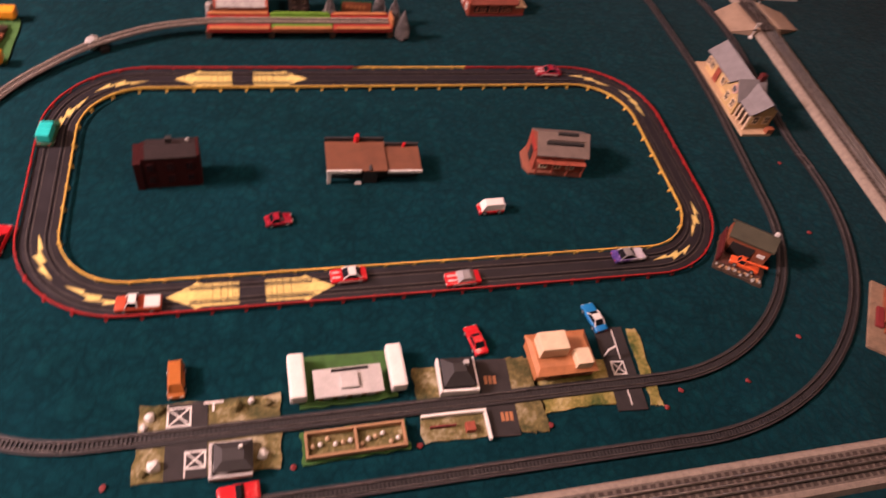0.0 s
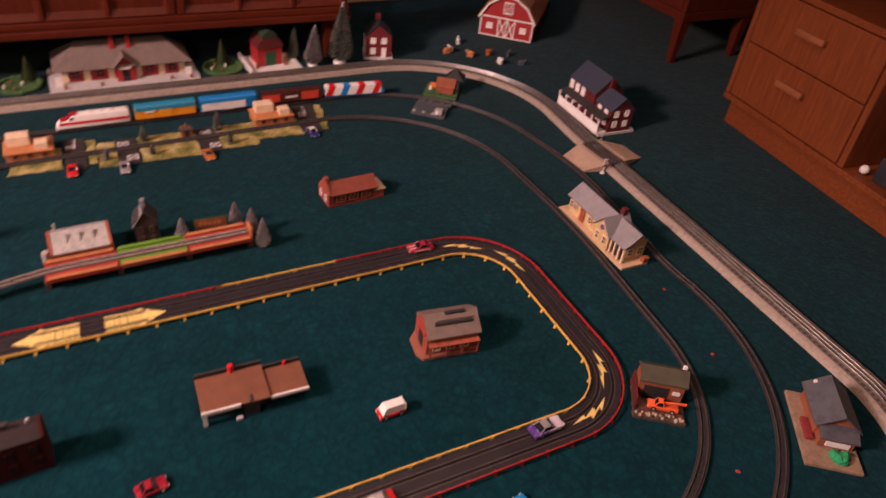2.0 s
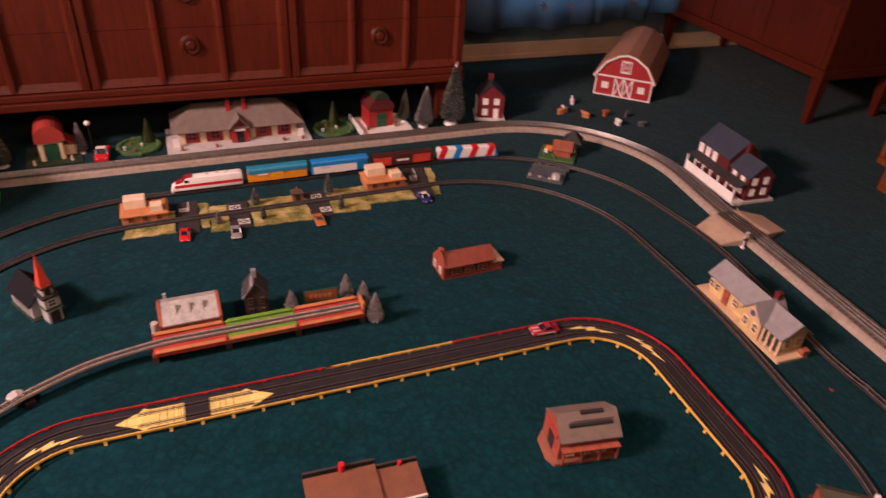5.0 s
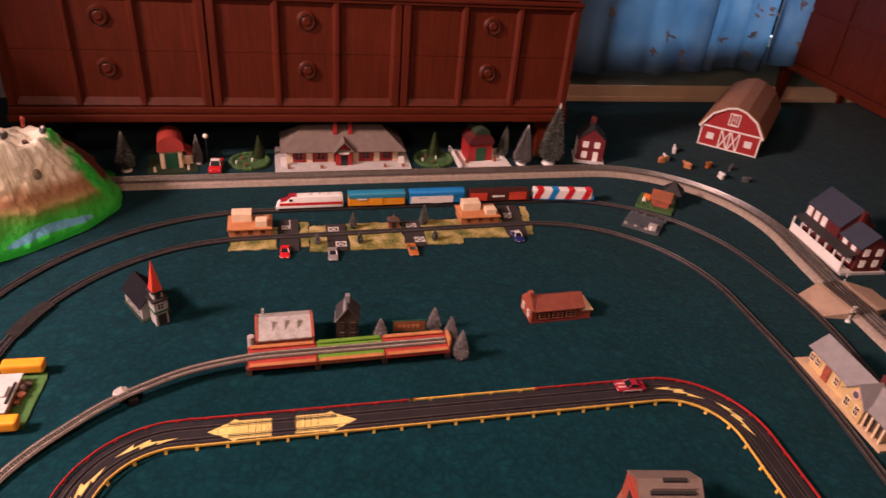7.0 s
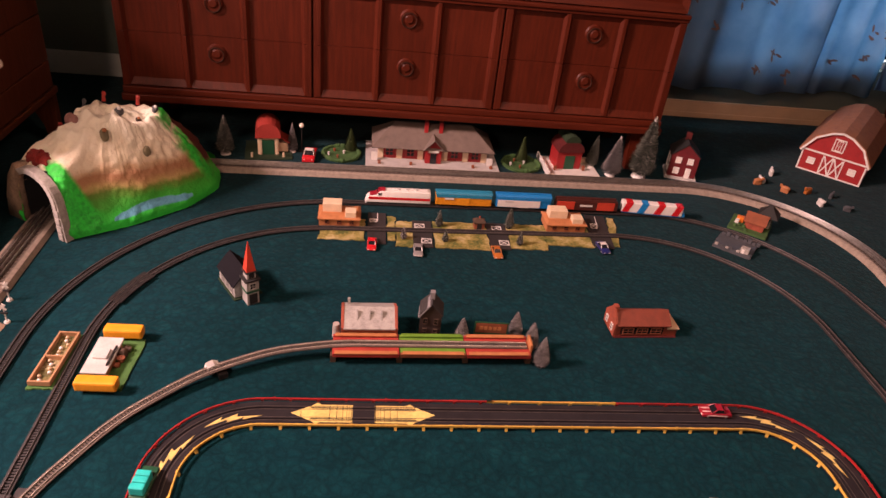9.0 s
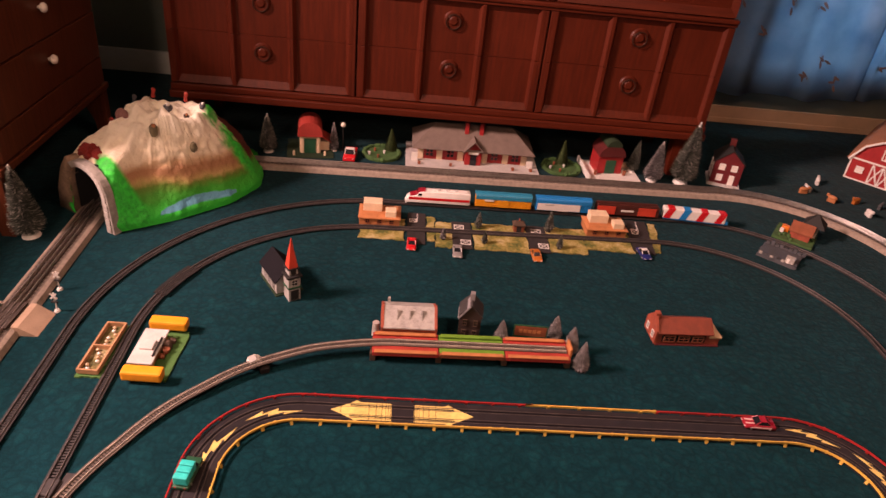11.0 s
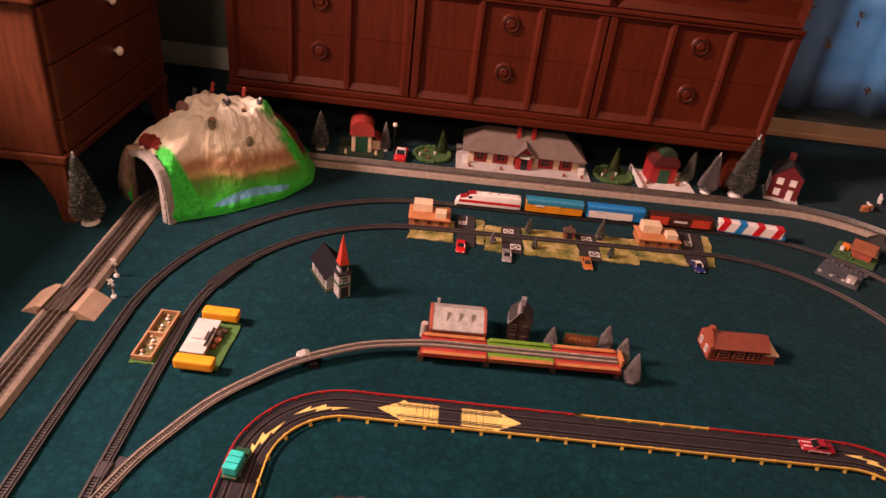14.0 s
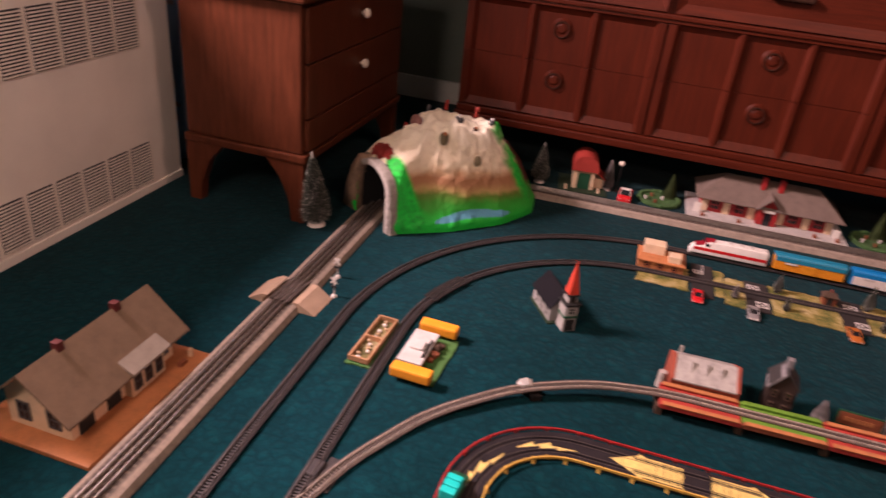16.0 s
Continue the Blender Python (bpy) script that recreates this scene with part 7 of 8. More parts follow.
# inside the slot track
def dark_house():
    t = thing("dark_red_house", 0.330, -0.004, 0, 3, "tall dark red model house with a shallow charcoal roof", "model house")
    wall = matt(paint("oxblood_wall", (0.040, 0.006, 0.006), 0.85, 0, 40, 0.25, 0.3), 0.2)
    part("house_body", gable_walls(0.128, 0.062, 0.098, 0.010), wall, t)
    part("roof", gable_roof(0.112, 0.062, 0.098, 0.010, 0.003, 0.004), matt(paint("dusty_charcoal_roof", (0.030, 0.021, 0.021), 0.85, 0, 30, 0.3, 0.4, 300), 0.2), t, "dusty charcoal roof", pose(0.006, 0, 0))
    part("west_parapet", prism(bmesh.new(), [(-0.036, 0), (0.036, 0), (0.036, 0.088), (-0.036, 0.088)], -0.082, -0.0645, "x"), wall, t)
    part("parapet", prism(bmesh.new(), [(-0.033, 0), (0.033, 0), (0.033, 0.104), (0.014, 0.116), (-0.014, 0.116), (-0.033, 0.104)], 0.0645, 0.071, "x"), wall, t)
    for x in (-0.045, 0.0, 0.045):
        for z in (0.030, 0.070):
            win(t, facing(x, -0.0325, z, "s"), 0.018, 0.024, wall)
    part("chimney", slb(-0.004, 0.010, 0.006, 0.018, 0.104, 0.126), BLACKROOF, t)
    part("roof_lamp", box(0.046, 0.016, 0.112, 0.009, 0.007, 0.008, 0, 0.002), AGED, t)


dark_house()


def flat_diner():
    t = thing("diner", 0.838, 0.010, 0, -2, "low model diner with a wide flat brown roof", "model diner")
    part("house_body", slb(-0.118, 0.030, -0.040, 0.040, 0.0, 0.044), BLACKROOF, t)
    part("side_wing", slb(0.0305, 0.122, -0.034, 0.032, 0.0, 0.040), BLACKROOF, t)
    part("roof", slb(-0.125, 0.034, -0.056, 0.048, 0.046, 0.051, 0.001), BROWNROOF, t, "flat brown roof", pose(0, 0, 0.0, 4, 0, 0))
    part("side_roof", slb(0.035, 0.128, -0.052, 0.036, 0.040, 0.045, 0.001), BROWNROOF, t, "", pose(0, 0, 0.0, 4, 0, 0))
    part("fascia", slb(-0.126, -0.036, -0.061, -0.0565, 0.039, 0.048), WHITE, t, "white fascia board")
    part("fascia", slb(0.036, 0.128, -0.057, -0.0525, 0.035, 0.043), WHITE, t)
    part("back_parapet", slb(-0.125, 0.034, 0.0485, 0.054, 0.044, 0.062), BLACKROOF, t)
    part("back_parapet", slb(0.035, 0.128, 0.0365, 0.042, 0.038, 0.054), BLACKROOF, t)
    part("entrance", prism(bmesh.new(), [(-0.028, 0), (0.008, 0), (0.008, 0.036), (-0.010, 0.052), (-0.028, 0.036)], -0.058, -0.0405, "y"), BLACKROOF, t)
    part("step", slb(-0.050, -0.034, -0.066, -0.0566, 0.0, 0.006, 0.001), GREYROOF, t)
    part("red_vent", cyl(bmesh.new(), pose(-0.040, 0.046, 0.052), 0.008, 0.007, 0.022, 12), CARRED, t, "red roof vent")
    part("red_vent", cyl(bmesh.new(), pose(0.088, 0.033, 0.046), 0.005, 0.004, 0.012, 10), CARRED, t)
    part("corner_post", slb(-0.124, -0.114, -0.060, -0.050, 0.0, 0.038), WHITE, t)
    for x in (-0.090, -0.062, 0.06, 0.095):
        win(t, facing(x, -0.0415 if x < 0.03 else -0.0355, 0.022, "s"), 0.022, 0.022, GREYP)


flat_diner()


def red_store():
    t = thing("red_store", 1.368, 0.010, 0, -8, "red-brown model store with a stepped grey-brown roof on a tan base", "model store")
    part("base", plate(bmesh.new(), [(-0.078, -0.058), (0.080, -0.058), (0.080, 0.060), (-0.064, 0.060), (-0.092, 0.026), (-0.092, -0.034)], 0.0, 0.008), paint("brick_tan_base", (0.26, 0.090, 0.055), 0.7), t)
    part("house_body", gable_walls(0.145, 0.100, 0.062, 0.034), BRICK, t, "", pose(0.004, 0.004, 0.0082))
    part("roof", gable_roof(0.138, 0.100, 0.062, 0.034, 0.007, 0.004), WARMROOF, t, "grey-brown roof", pose(0.008, 0.004, 0.0082))
    # black strips for the shadow slots at the roof's steps, shade as colour
    for x, y, w in ((0.020, 0.002, 0.058), (0.012, -0.021, 0.108)):
        zr = 0.0742 + 0.034 * (1 - abs(y - 0.004) / 0.05)
        part("step_shade_strip", slb(x - w / 2, x + w / 2, y - 0.006, y + 0.004, zr - 0.003, zr + 0.004, 0.001), TYRE, t)
    part("roof_step_cap", slb(-0.036, 0.070, -0.0165, -0.0125, 0.088, 0.100, 0.001), WARMROOF, t)
    part("porch_roof", slb(-0.066, 0.078, -0.066, -0.0470, 0.048, 0.052, 0.001), BRICK, t)
    for x in (-0.062, -0.015, 0.030, 0.074):
        part("porch_post", slb(x - 0.002, x + 0.002, -0.064, -0.060, 0.0082, 0.0478), BRICK, t)
    for x in (-0.04, 0.0, 0.04):
        win(t, facing(x, -0.0475, 0.032, "s"), 0.024, 0.026, CREAM)
    part("barn_door", slb(-0.0708, -0.0688, -0.012, 0.018, 0.0082, 0.050), TYRE, t)
    part("gable_sign", slb(-0.0715, -0.0690, -0.030, 0.036, 0.060, 0.074), REDROOF, t)


red_store()
toy_car("toy_car", 0.580, -0.170, 8, CARMAROON, "small dark red toy sports car on the carpet", L=0.066)
toy_car("toy_van", 1.134, -0.166, 182, CARRED, "small red toy van with a cream upper body on the carpet", 0.070, 0.034, 0.034, roof=WHITE, style="van", upper=WHITE)

# cars on the slot track
Z = 0.0088
STRIPED = [toy_car("slot_car", 1.476, 0.405, 178, CARMAROON, "pinkish maroon slot car with pale stripes on the track", 0.085, 0.036, 0.026, z=Z, group="slot cars")]
STRIPED.append(toy_car("slot_car", 0.730, -0.361, 182, CARRED, "red slot car with white stripes on the track", 0.086, 0.037, 0.027, z=Z, group="slot cars", roof=PAPER))
STRIPED.append(toy_car("slot_car", 1.003, -0.394, 182, CARRED, "red slot car with a pale upper body on the track", 0.088, 0.037, 0.026, z=Z, group="slot cars", roof=SILVER, upper=SILVER))
toy_car("slot_car", 1.465, -0.359, 4, PURPLE, "violet and white slot car on the track", 0.092, 0.037, 0.025, z=Z, group="slot cars", roof=SILVER)
for t in STRIPED:
    for y in (-0.007, 0.007):
        part("stripe", slb(0.016, 0.040, y - 0.0022, y + 0.0022, 0.0148, 0.0156), PINKW, t, "pale racing stripe")
    for y in (-0.0192, 0.0184):
        part("stripe", slb(-0.030, 0.026, y, y + 0.0008, 0.0085, 0.0120), PINKW, t)
t = toy_car("slot_car", 0.272, -0.397, 178, SLOTRED, "red-orange slot pickup with a white bed on the track", 0.094, 0.036, 0.030, z=Z, group="slot cars", style="truck", roof=PAPER)
part("bed_cover", slb(-0.045, -0.012, -0.0155, 0.0155, 0.0145, 0.019, 0.002), PAPER, t, "white bed cover")
t = toy_car("slot_car", 0.030, 0.150, 84, DKGREEN, "green slot truck with a teal box body on the track", 0.088, 0.037, 0.026, z=Z, group="slot cars", style="truck")
for x0, x1 in ((-0.041, -0.024), (-0.022, -0.005), (-0.003, 0.012)):
    part("box_body", slb(x0, x1, -0.0165, 0.0165, 0.0155, 0.039, 0.003), TEAL, t, "bright teal box body")
toy_car("toy_car", -0.036, -0.192, 80, CARRED, "red toy car parked outside the slot track", 0.090, 0.040, 0.030)


# right-hand side
def tow_garage():
    t = thing("tow_garage", 1.794, -0.392, 0, -35.5, "red-brown model garage with an olive roof and open front bay", "model garage")
    t.matrix_basis = t.matrix_basis @ Matrix.Diagonal((0.88, 0.90, 0.92, 1))
    part("base", plate(bmesh.new(), ragged(0.150, 0.145, 61, 0.003), 0.0, 0.010), BARK, t)
    part("floor_pad", slb(-0.068, 0.068, -0.048, 0.066, 0.0102, 0.013), paint("dark_oxide_floor", (0.10, 0.035, 0.025), 0.7), t)
    part("house_body", slb(-0.066, 0.066, 0.004, 0.064, 0.0132, 0.078), RUST, t)
    part("roof", prism(bmesh.new(), [(-0.004, 0.076), (0.034, 0.104), (0.070, 0.080), (0.070, 0.086), (0.034, 0.111), (-0.004, 0.082)], -0.070, 0.070, "x"), paint("olive_roof", (0.055, 0.050, 0.030), 0.65, 0, 30, 0.3), t, "olive shingled roof")
    part("side_fence", slb(-0.074, -0.069, -0.05, 0.066, 0.0102, 0.050), DKRED, t)
    part("roof_lamp", box(0.060, 0.052, 0.104, 0.012, 0.010, 0.016, 0, 0.002), PAPER, t)
    part("garage_opening", slb(-0.050, 0.020, 0.001, 0.0035, 0.0132, 0.060), TYRE, t)
    part("oil_sign", slb(0.034, 0.056, 0.000, 0.0035, 0.040, 0.052), PAPER, t)
    r = random.Random(3)
    for k in range(22):
        bm = bmesh.new()
        bmesh.ops.create_icosphere(bm, subdivisions=1, radius=r.uniform(0.0035, 0.0075))
        for v in bm.verts:
            v.co *= 1 + 0.35 * noise.noise(v.co * 160 + Vector((k, 0, 0)))
        part("kerb_stone", bm, (STONE, BARK, TANW)[k % 3], t, "", pose(-0.068 + k * 0.0064, -0.062 + r.uniform(-0.006, 0.008), 0.012))
    tow = paint("tow_truck_orange", (0.72, 0.11, 0.03), 0.4)
    c = toy_car("toy_truck", 1.784, -0.420, 142, tow, "orange-red toy tow truck parked in the garage bay", 0.078, 0.026, 0.027, style="truck", z=0.0132)
    part("boom", box(-0.030, 0, 0.022, 0.058, 0.005, 0.005, 0, 0.001), tow, c, "", pose(0, 0, 0.0, 0, 8, 0))


tow_garage()


def grey_house():
    t = thing("grey_roofed_house", 2.146, -0.632, 0, -37, "model house with dark grey roofs on a brown base", "model house")
    part("base", slb(-0.070, 0.070, -0.125, 0.118, 0.0, 0.010, 0.002), paint("brown_clay_base", (0.25, 0.165, 0.105), 0.8, 0, 40, 0.4, 0.5, 200), t)
    part("house_body", gable_walls(0.130, 0.095, 0.050, 0.036, "y"), RUST, t, "", pose(0.012, 0.035, 0.0102))
    part("roof", gable_roof(0.130, 0.095, 0.050, 0.036, 0.010, 0.004, "y"), GREYP, t, "", pose(0.012, 0.035, 0.0102))
    part("porch", slb(-0.030, 0.055, -0.060, -0.0305, 0.0102, 0.040), RUST, t)
    part("porch_roof", prism(bmesh.new(), [(-0.068, 0.042), (-0.030, 0.060), (-0.030, 0.064), (-0.068, 0.046)], -0.036, 0.061, "x"), GREYP, t)
    part("window_strip", slb(-0.014, 0.044, -0.0640, -0.0605, 0.018, 0.032), PAPER, t)
    part("yard_car", slb(-0.056, -0.036, -0.05, 0.02, 0.0102, 0.022, 0.004), COPPER, t)
    for k, (x, y) in enumerate(((0.018, -0.092), (0.030, -0.086), (0.006, -0.086), (0.024, -0.100), (0.012, -0.100))):
        bm = bmesh.new()
        bmesh.ops.create_icosphere(bm, subdivisions=2, radius=0.013)
        for v in bm.verts:
            v.co *= 1 + 0.4 * noise.noise(v.co * 120 + Vector((k, 0, 0)))
        part("shrub", bm, TEAL if k == 9 else paint("bright_shrub_green", (0.01, 0.25, 0.09), 0.8) if k == 0 else bpy.data.materials["bright_shrub_green"], t, "", pose(x, y, 0.016))
    part("white_pipe", cyl(bmesh.new(), pose(-0.020, 0.10, 0.0102), 0.006, 0.005, 0.07, 10), PAPER, t)


grey_house()


def side_station():
    t = thing("side_station", 2.128, 0.285, 0, -1, "tan model station with a grey-blue roof between the tracks", "model station")
    part("base", slb(-0.064, 0.044, -0.190, 0.190, 0.0, 0.010, 0.001), TAN, t)
    part("house_body", gable_walls(0.320, 0.080, 0.068, 0.032, "y"), paint("buff_wall", (0.55, 0.38, 0.17), 0.6), t, "", pose(0.002, 0.0, 0.0102))
    part("roof", gable_roof(0.320, 0.080, 0.068, 0.032, 0.012, 0.004, "y"), GRAYBLUE, t, "grey-blue roof", pose(0.002, 0.0, 0.0102))
    part("cross_gable", gable_walls(0.086, 0.078, 0.066, 0.042), bpy.data.materials["buff_wall"], t, "", pose(-0.018, -0.054, 0.0102))
    part("cross_roof", gable_roof(0.086, 0.078, 0.066, 0.042, 0.010, 0.004), GRAYBLUE, t, "", pose(-0.018, -0.054, 0.0102))
    rim = cyl(bmesh.new(), pose(-0.0614, -0.054, 0.084, 0, -90, 0), 0.015, 0.015, 0.004, 20)
    rim = part("round_window", rim, paint("pinkish_trim", (0.62, 0.38, 0.32), 0.5), t, "round pinkish window frame")
    part("pane", cyl(bmesh.new(), pose(-0.0652, -0.054, 0.084, 0, -90, 0), 0.010, 0.010, 0.0012, 18), GREYP, rim)
    # dark brown panel on the house wall: shade under the porch, put into colour
    part("porch_shade_panel", slb(-0.0424, -0.0382, -0.158, -0.096, 0.0104, 0.070), BARK, t, "dark panel standing in for the porch's shade")
    for y in (-0.074, -0.034):
        win(t, facing(-0.0622, y, 0.042, "w"), 0.020, 0.032, CREAM)
    part("porch_eave", prism(bmesh.new(), [(-0.060, 0.068), (-0.036, 0.080), (-0.036, 0.084), (-0.060, 0.072)], -0.172, -0.096, "y"), GRAYBLUE, t)
    part("door", slb(-0.0430, -0.0410, 0.070, 0.096, 0.0104, 0.060), BRICK, t, "brick red door")
    for y in (-0.165, -0.143, -0.120, -0.100):
        part("porch_post", slb(-0.054, -0.049, y - 0.003, y + 0.003, 0.0102, 0.066), CREAM, t)
    for y in (0.04, 0.125, 0.150):
        win(t, facing(-0.0422, y, 0.044, "w"), 0.020, 0.028, CREAM)
    for x in (-0.02, 0.02):
        win(t, facing(x, -0.1620, 0.044, "s"), 0.022, 0.032, CREAM)
    part("chimney", slb(0.006, 0.024, -0.060, -0.042, 0.09, 0.142, 0.001), DKRED, t)
    part("crate", slb(0.022, 0.046, -0.19, -0.172, 0.0102, 0.028, 0.001), RUST, t)


side_station()

# scraps on the carpet
r = random.Random(17)
for k, (x, y) in enumerate(((0.570, -0.800), (0.824, -0.790), (1.117, -0.784), (1.399, -0.780), (1.452, -0.742), (1.634, -0.741), (1.840, -0.640), (0.229, -0.790), (2.132, -0.031), (2.073, -0.312))):
    bm = bmesh.new()
    bmesh.ops.create_icosphere(bm, subdivisions=2, radius=0.006)
    for v in bm.verts:
        v.co = v.co * (1 + 0.7 * noise.noise(v.co * 140 + Vector((k * 3, 0, 0))))
        v.co.z *= 0.45
    single("red_scrap", bm, COPPER, "small crumpled red scrap lying on the carpet", "scrap", "", "red scraps", pose(x, y, 0.003, 0, 0, k * 40))


# ---------------------------------------------------------------- the train
def bogies(t, L, H0=0.0125):
    for s in (-1, 1):
        b = part("bogie", slb(s * (L / 2 - 0.040) - 0.018, s * (L / 2 - 0.040) + 0.018, -0.010, 0.010, H0 + 0.004, H0 + 0.011, 0.001), TYRE, t)
        for o in (-0.010, 0.010):
            for y in (-0.00825, 0.00825):
                part("wheel", cyl(bmesh.new(), pose(s * (L / 2 - 0.040) + o, y, H0 + 0.0058, 90, 0, 0) @ pose(0, 0, -0.0012), 0.0056, 0.0056, 0.0024, 12), BRONZE, b)
    for s in (-1, 1):
        part("coupler", box(s * (L / 2 + 0.003), 0, H0 + 0.008, 0.010, 0.004, 0.003), TYRE, t)


def rail_y(x):
    """The back straight, and the bend that follows it."""
    y = 1.503 + 0.02174 * (x + 0.452)
    return y - max(0.0, x - 1.60) ** 2 / 1.3


def rail_place(x):
    a, b = rail_y(x - 0.085), rail_y(x + 0.085)
    return x, (a + b) / 2, math.degrees(math.atan2(b - a, 0.17))


def box_car(name, x, L, top, side, label, band=None, band_lab=""):
    cx, cy, rz = rail_place(x)
    t = thing(name, cx, cy, 0, rz, label, "model rail car", "train cars")
    W, z0, z1 = 0.036, 0.022, 0.070
    part("body", slb(-L / 2, L / 2, -W / 2, W / 2, z0, z1, 0.002), side, t)
    bm = prism(bmesh.new(), [(-W / 2 - 0.001, z1), (W / 2 + 0.001, z1), (W / 2 - 0.003, z1 + 0.006), (0, z1 + 0.009), (-W / 2 + 0.003, z1 + 0.006)], -L / 2 - 0.001, L / 2 + 0.001, "x")
    part("roof", bm, top, t)
    part("roof_walk", slb(-L / 2, L / 2, -0.004, 0.004, z1 + 0.0092, z1 + 0.0108), top, t)
    for k in range(int(L / 0.014)):
        xx = -L / 2 + 0.008 + k * 0.014
        for y in (-1, 1):
            part("rib", slb(xx - 0.0008, xx + 0.0008, y * (W / 2 + 0.0006) - 0.0006, y * (W / 2 + 0.0006) + 0.0006, z0 + 0.002, z1 - 0.002), side, t)
    for y in (-1, 1):
        part("upper_band", slb(-L / 2 + 0.001, L / 2 - 0.001, y * (W / 2 + 0.0012) - 0.0012, y * (W / 2 + 0.0012) + 0.0012, z1 - 0.014, z1 - 0.001), top, t)
        if band:
            part("side_panel", slb(-L / 2 + 0.006, L / 2 - 0.045, y * (W / 2 + 0.0016) - 0.0012, y * (W / 2 + 0.0016) + 0.0012, z0 + 0.004, z1 - 0.014), band, t, band_lab)
        part("door", slb(-0.022, 0.022, y * (W / 2 + 0.002) - 0.001, y * (W / 2 + 0.002) + 0.001, z0 + 0.002, z1 - 0.015), band or side, t)
        part("faded_lettering", slb(-L * 0.34, -L * 0.18, y * (W / 2 + 0.0030) - 0.0008, y * (W / 2 + 0.0030) + 0.0008, z0 + 0.026, z0 + 0.032), PAPER if not band else GREYROOF, t)
    bogies(t, L)
    return t


def locomotive():
    cx, cy, rz = rail_place(0.615)
    t = thing("diesel_locomotive", cx, cy, 0, rz, "white toy diesel locomotive with red stripes and a maroon nose", "model locomotive", "train cars")
    L, W = 0.255, 0.036
    prof = [(-L / 2, 0.020), (L / 2, 0.020), (L / 2, 0.066), (L / 2 - 0.004, 0.070), (-L / 2 + 0.062, 0.070), (-L / 2 + 0.050, 0.066), (-L / 2 + 0.040, 0.052), (-L / 2 + 0.012, 0.046), (-L / 2, 0.036)]
    bm = prism(bmesh.new(), prof, -W / 2, W / 2, "x" if False else "y")
    bmesh.ops.bevel(bm, geom=list(bm.edges), offset=0.003, segments=2, affect="EDGES", profile=0.6)
    part("body", bm, WHITE, t, "", None, True)
    for y in (-1, 1):
        part("red_stripe", slb(-L / 2 + 0.010, L / 2 - 0.003, y * (W / 2) - 0.0008, y * (W / 2) + 0.0008, 0.034, 0.045), CARRED, t, "red side stripe")
        part("cab_window", slb(-L / 2 + 0.046, -L / 2 + 0.060, y * (W / 2) - 0.0010, y * (W / 2) + 0.0010, 0.052, 0.062), GLASS, t)
    q = -L / 2
    prof = [(q + 0.014, 0.0470), (q + 0.041, 0.0530), (q + 0.0515, 0.0665), (q + 0.074, 0.0702), (q + 0.074, 0.0735), (q + 0.049, 0.0705), (q + 0.037, 0.0565), (q + 0.014, 0.0505)]
    part("cab_roof", prism(bmesh.new(), prof, -W / 2 + 0.003, W / 2 - 0.003, "y"), CARMAROON, t, "maroon cab roof and nose")
    part("windscreen", box(q + 0.0425, 0, 0.0632, 0.0024, W * 0.60, 0.009), GLASS, t)
    part("roof_hatch", slb(-0.02, L / 2 - 0.012, -0.010, 0.010, 0.0702, 0.0735, 0.001), WHITE, t)
    for x in (0.0, 0.035, 0.07):
        part("roof_fan", cyl(bmesh.new(), pose(x, 0, 0.0735), 0.008, 0.007, 0.003, 14), GREYROOF, t)
    part("pilot", slb(-L / 2 - 0.004, -L / 2 + 0.004, -W / 2 + 0.003, W / 2 - 0.003, 0.014, 0.026, 0.002), WHITE, t)
    part("fuel_tank", slb(-0.03, 0.03, -0.012, 0.012, 0.0145, 0.0198, 0.001), TYRE, t)
    bogies(t, L)


locomotive()
box_car("orange_box_car", 0.876, 0.226, paint("turquoise_blue_roof", (0.02, 0.22, 0.36), 0.4, 0, 30, 0.15, 0.06), AMBER, "orange toy box car with a blue roof")
box_car("blue_box_car", 1.121, 0.226, BLUE, BLUE, "blue toy box car with a white side panel", PAPER, "white side panel")


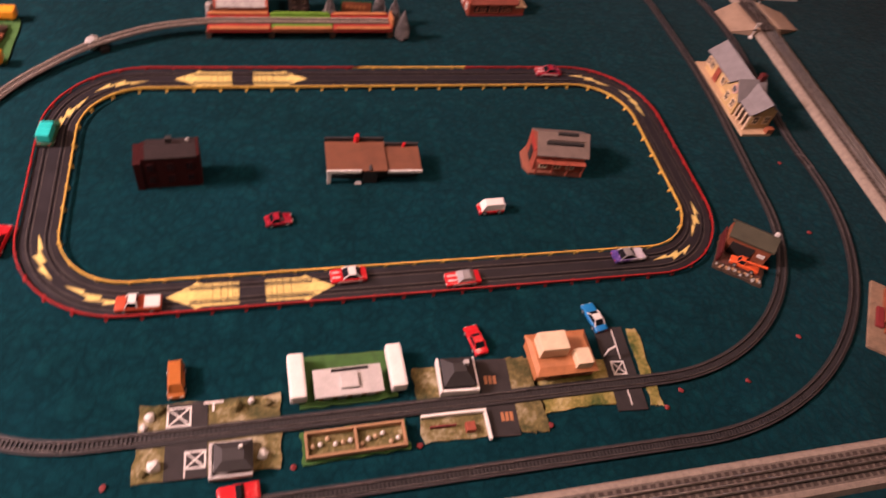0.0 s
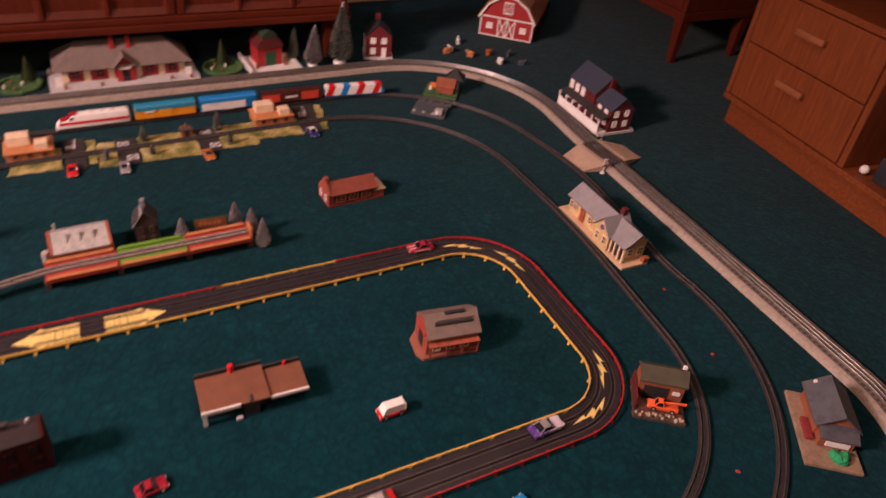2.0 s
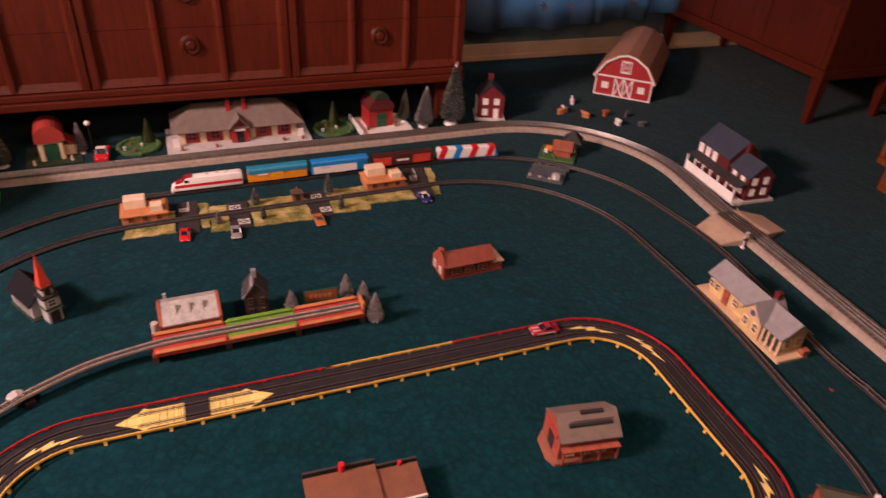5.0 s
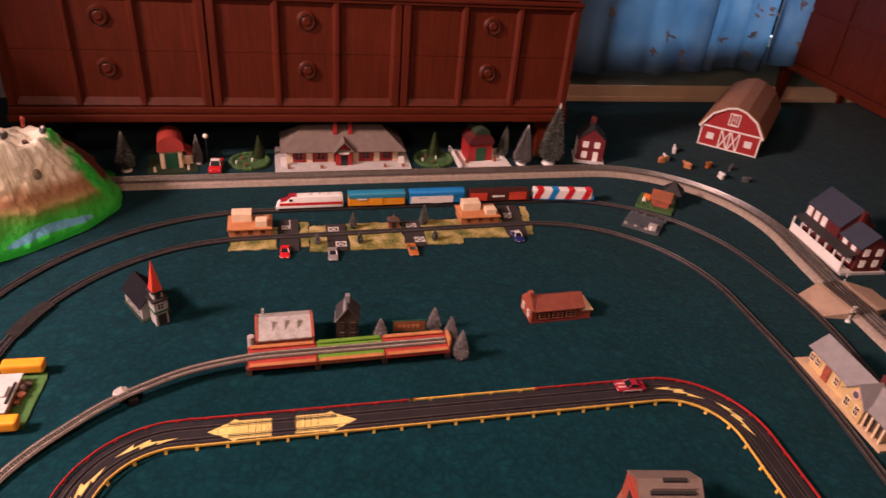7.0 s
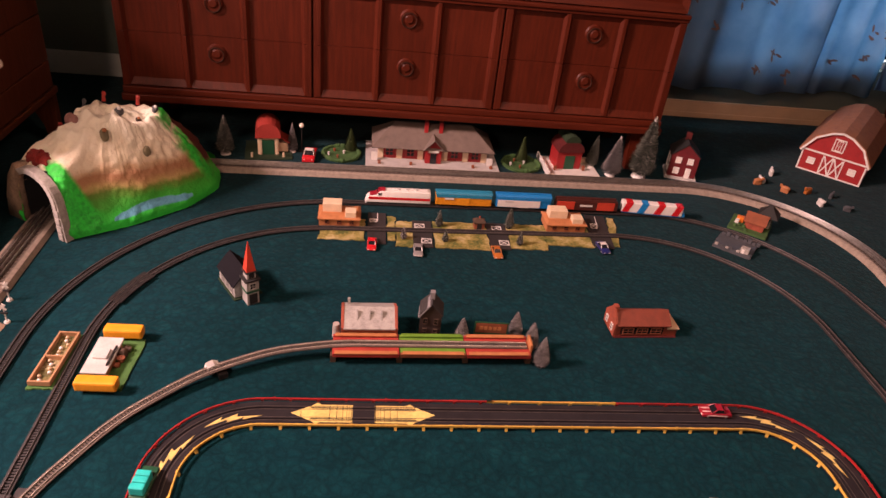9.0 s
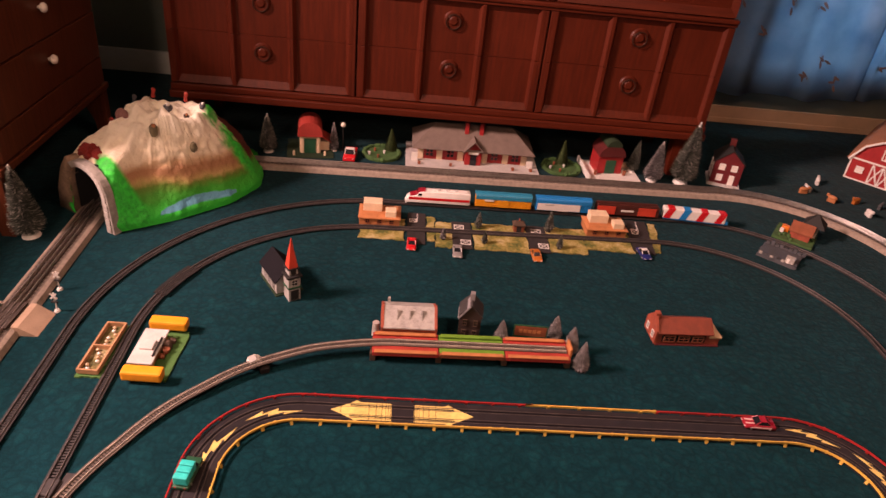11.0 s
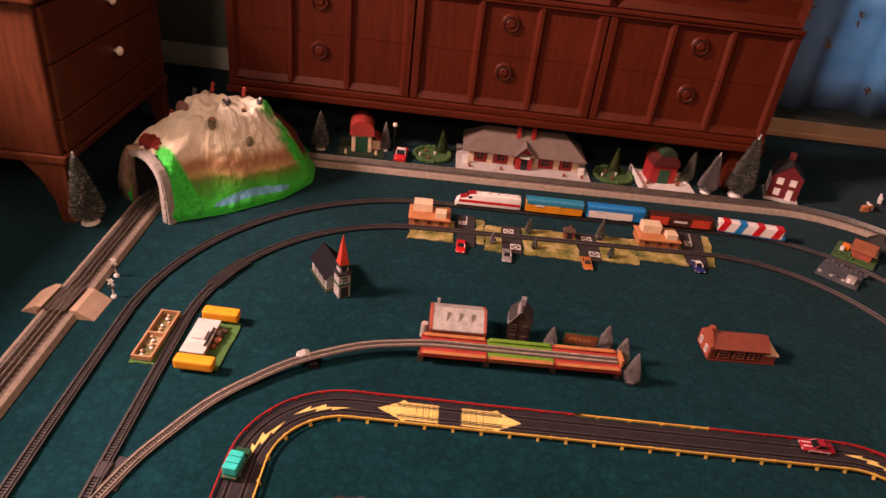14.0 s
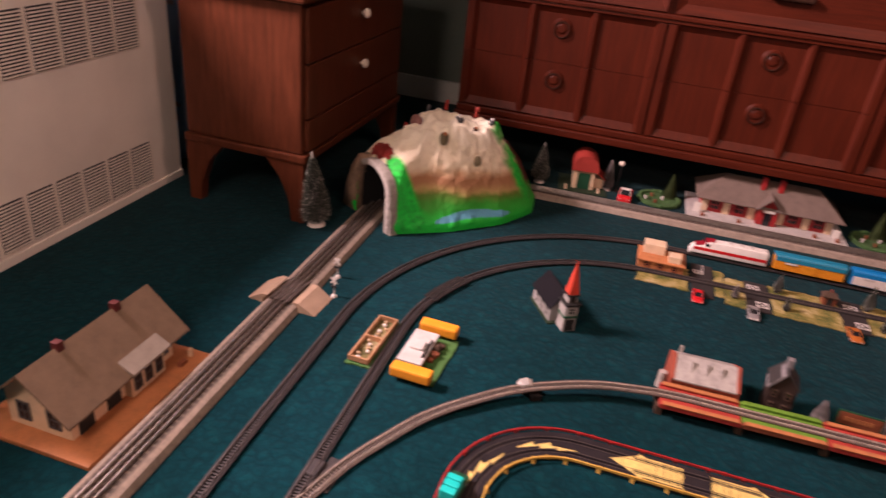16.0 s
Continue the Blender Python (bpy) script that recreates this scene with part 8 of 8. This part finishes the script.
def hopper():
    cx, cy, rz = rail_place(1.388)
    t = thing("brown_rail_car", cx, cy, 0, rz, "dark brown toy rail car with orange-red end panels", "model rail car", "train cars")
    L, W = 0.262, 0.036
    br = paint("dark_maroon_brown", (0.065, 0.016, 0.012), 0.5)
    part("body", slb(-L / 2, L / 2, -W / 2, W / 2, 0.022, 0.062, 0.002), br, t)
    for y in (-0.010, 0.010):
        part("load", slb(-L / 2 + 0.004, L / 2 - 0.004, y - 0.007, y + 0.007, 0.0622, 0.068, 0.003), br, t)
    for x in (-0.090, 0.080):
        for y in (-1, 1):
            part("orange_panel", slb(x - 0.038, x + 0.036, y * (W / 2 + 0.0006) - 0.001, y * (W / 2 + 0.0006) + 0.001, 0.026, 0.061), bpy.data.materials["spire_red"], t, "orange-red side panel")
    for y in (-1, 1):
        part("white_lettering", slb(-0.030, 0.022, y * (W / 2 + 0.0006) - 0.001, y * (W / 2 + 0.0006) + 0.001, 0.040, 0.048), PAPER, t)
    bogies(t, L)


hopper()


def striped_car():
    cx, cy, rz = rail_place(1.668)
    t = thing("striped_rail_car", cx, cy, 0, rz, "white toy rail car with red and blue slanting stripes", "model rail car", "train cars")
    L, W, z0, z1 = 0.256, 0.036, 0.022, 0.066
    bm = slb(-L / 2, L / 2, -W / 2, W / 2, z0, z1, 0.004)
    part("body", bm, WHITE, t)
    for x, m in ((-0.105, CARRED), (-0.040, BLUE), (0.030, CARRED), (0.105, CARRED)):
        bm = prism(bmesh.new(), [(x - 0.022, z0 + 0.002), (x + 0.006, z0 + 0.002), (x + 0.022, z1 + 0.0006), (x - 0.006, z1 + 0.0006)], -W / 2 - 0.0008, W / 2 + 0.0008, "y")
        part("stripe", bm, m, t)
    part("underframe", slb(-L / 2 + 0.002, L / 2 - 0.002, -W / 2 + 0.002, W / 2 - 0.002, 0.0185, 0.0218), BLUE, t)
    part("end_platform", slb(L / 2 + 0.0002, L / 2 + 0.012, -W / 2 + 0.002, W / 2 - 0.002, 0.020, 0.034, 0.001), BLUE, t)
    bogies(t, L)


striped_car()
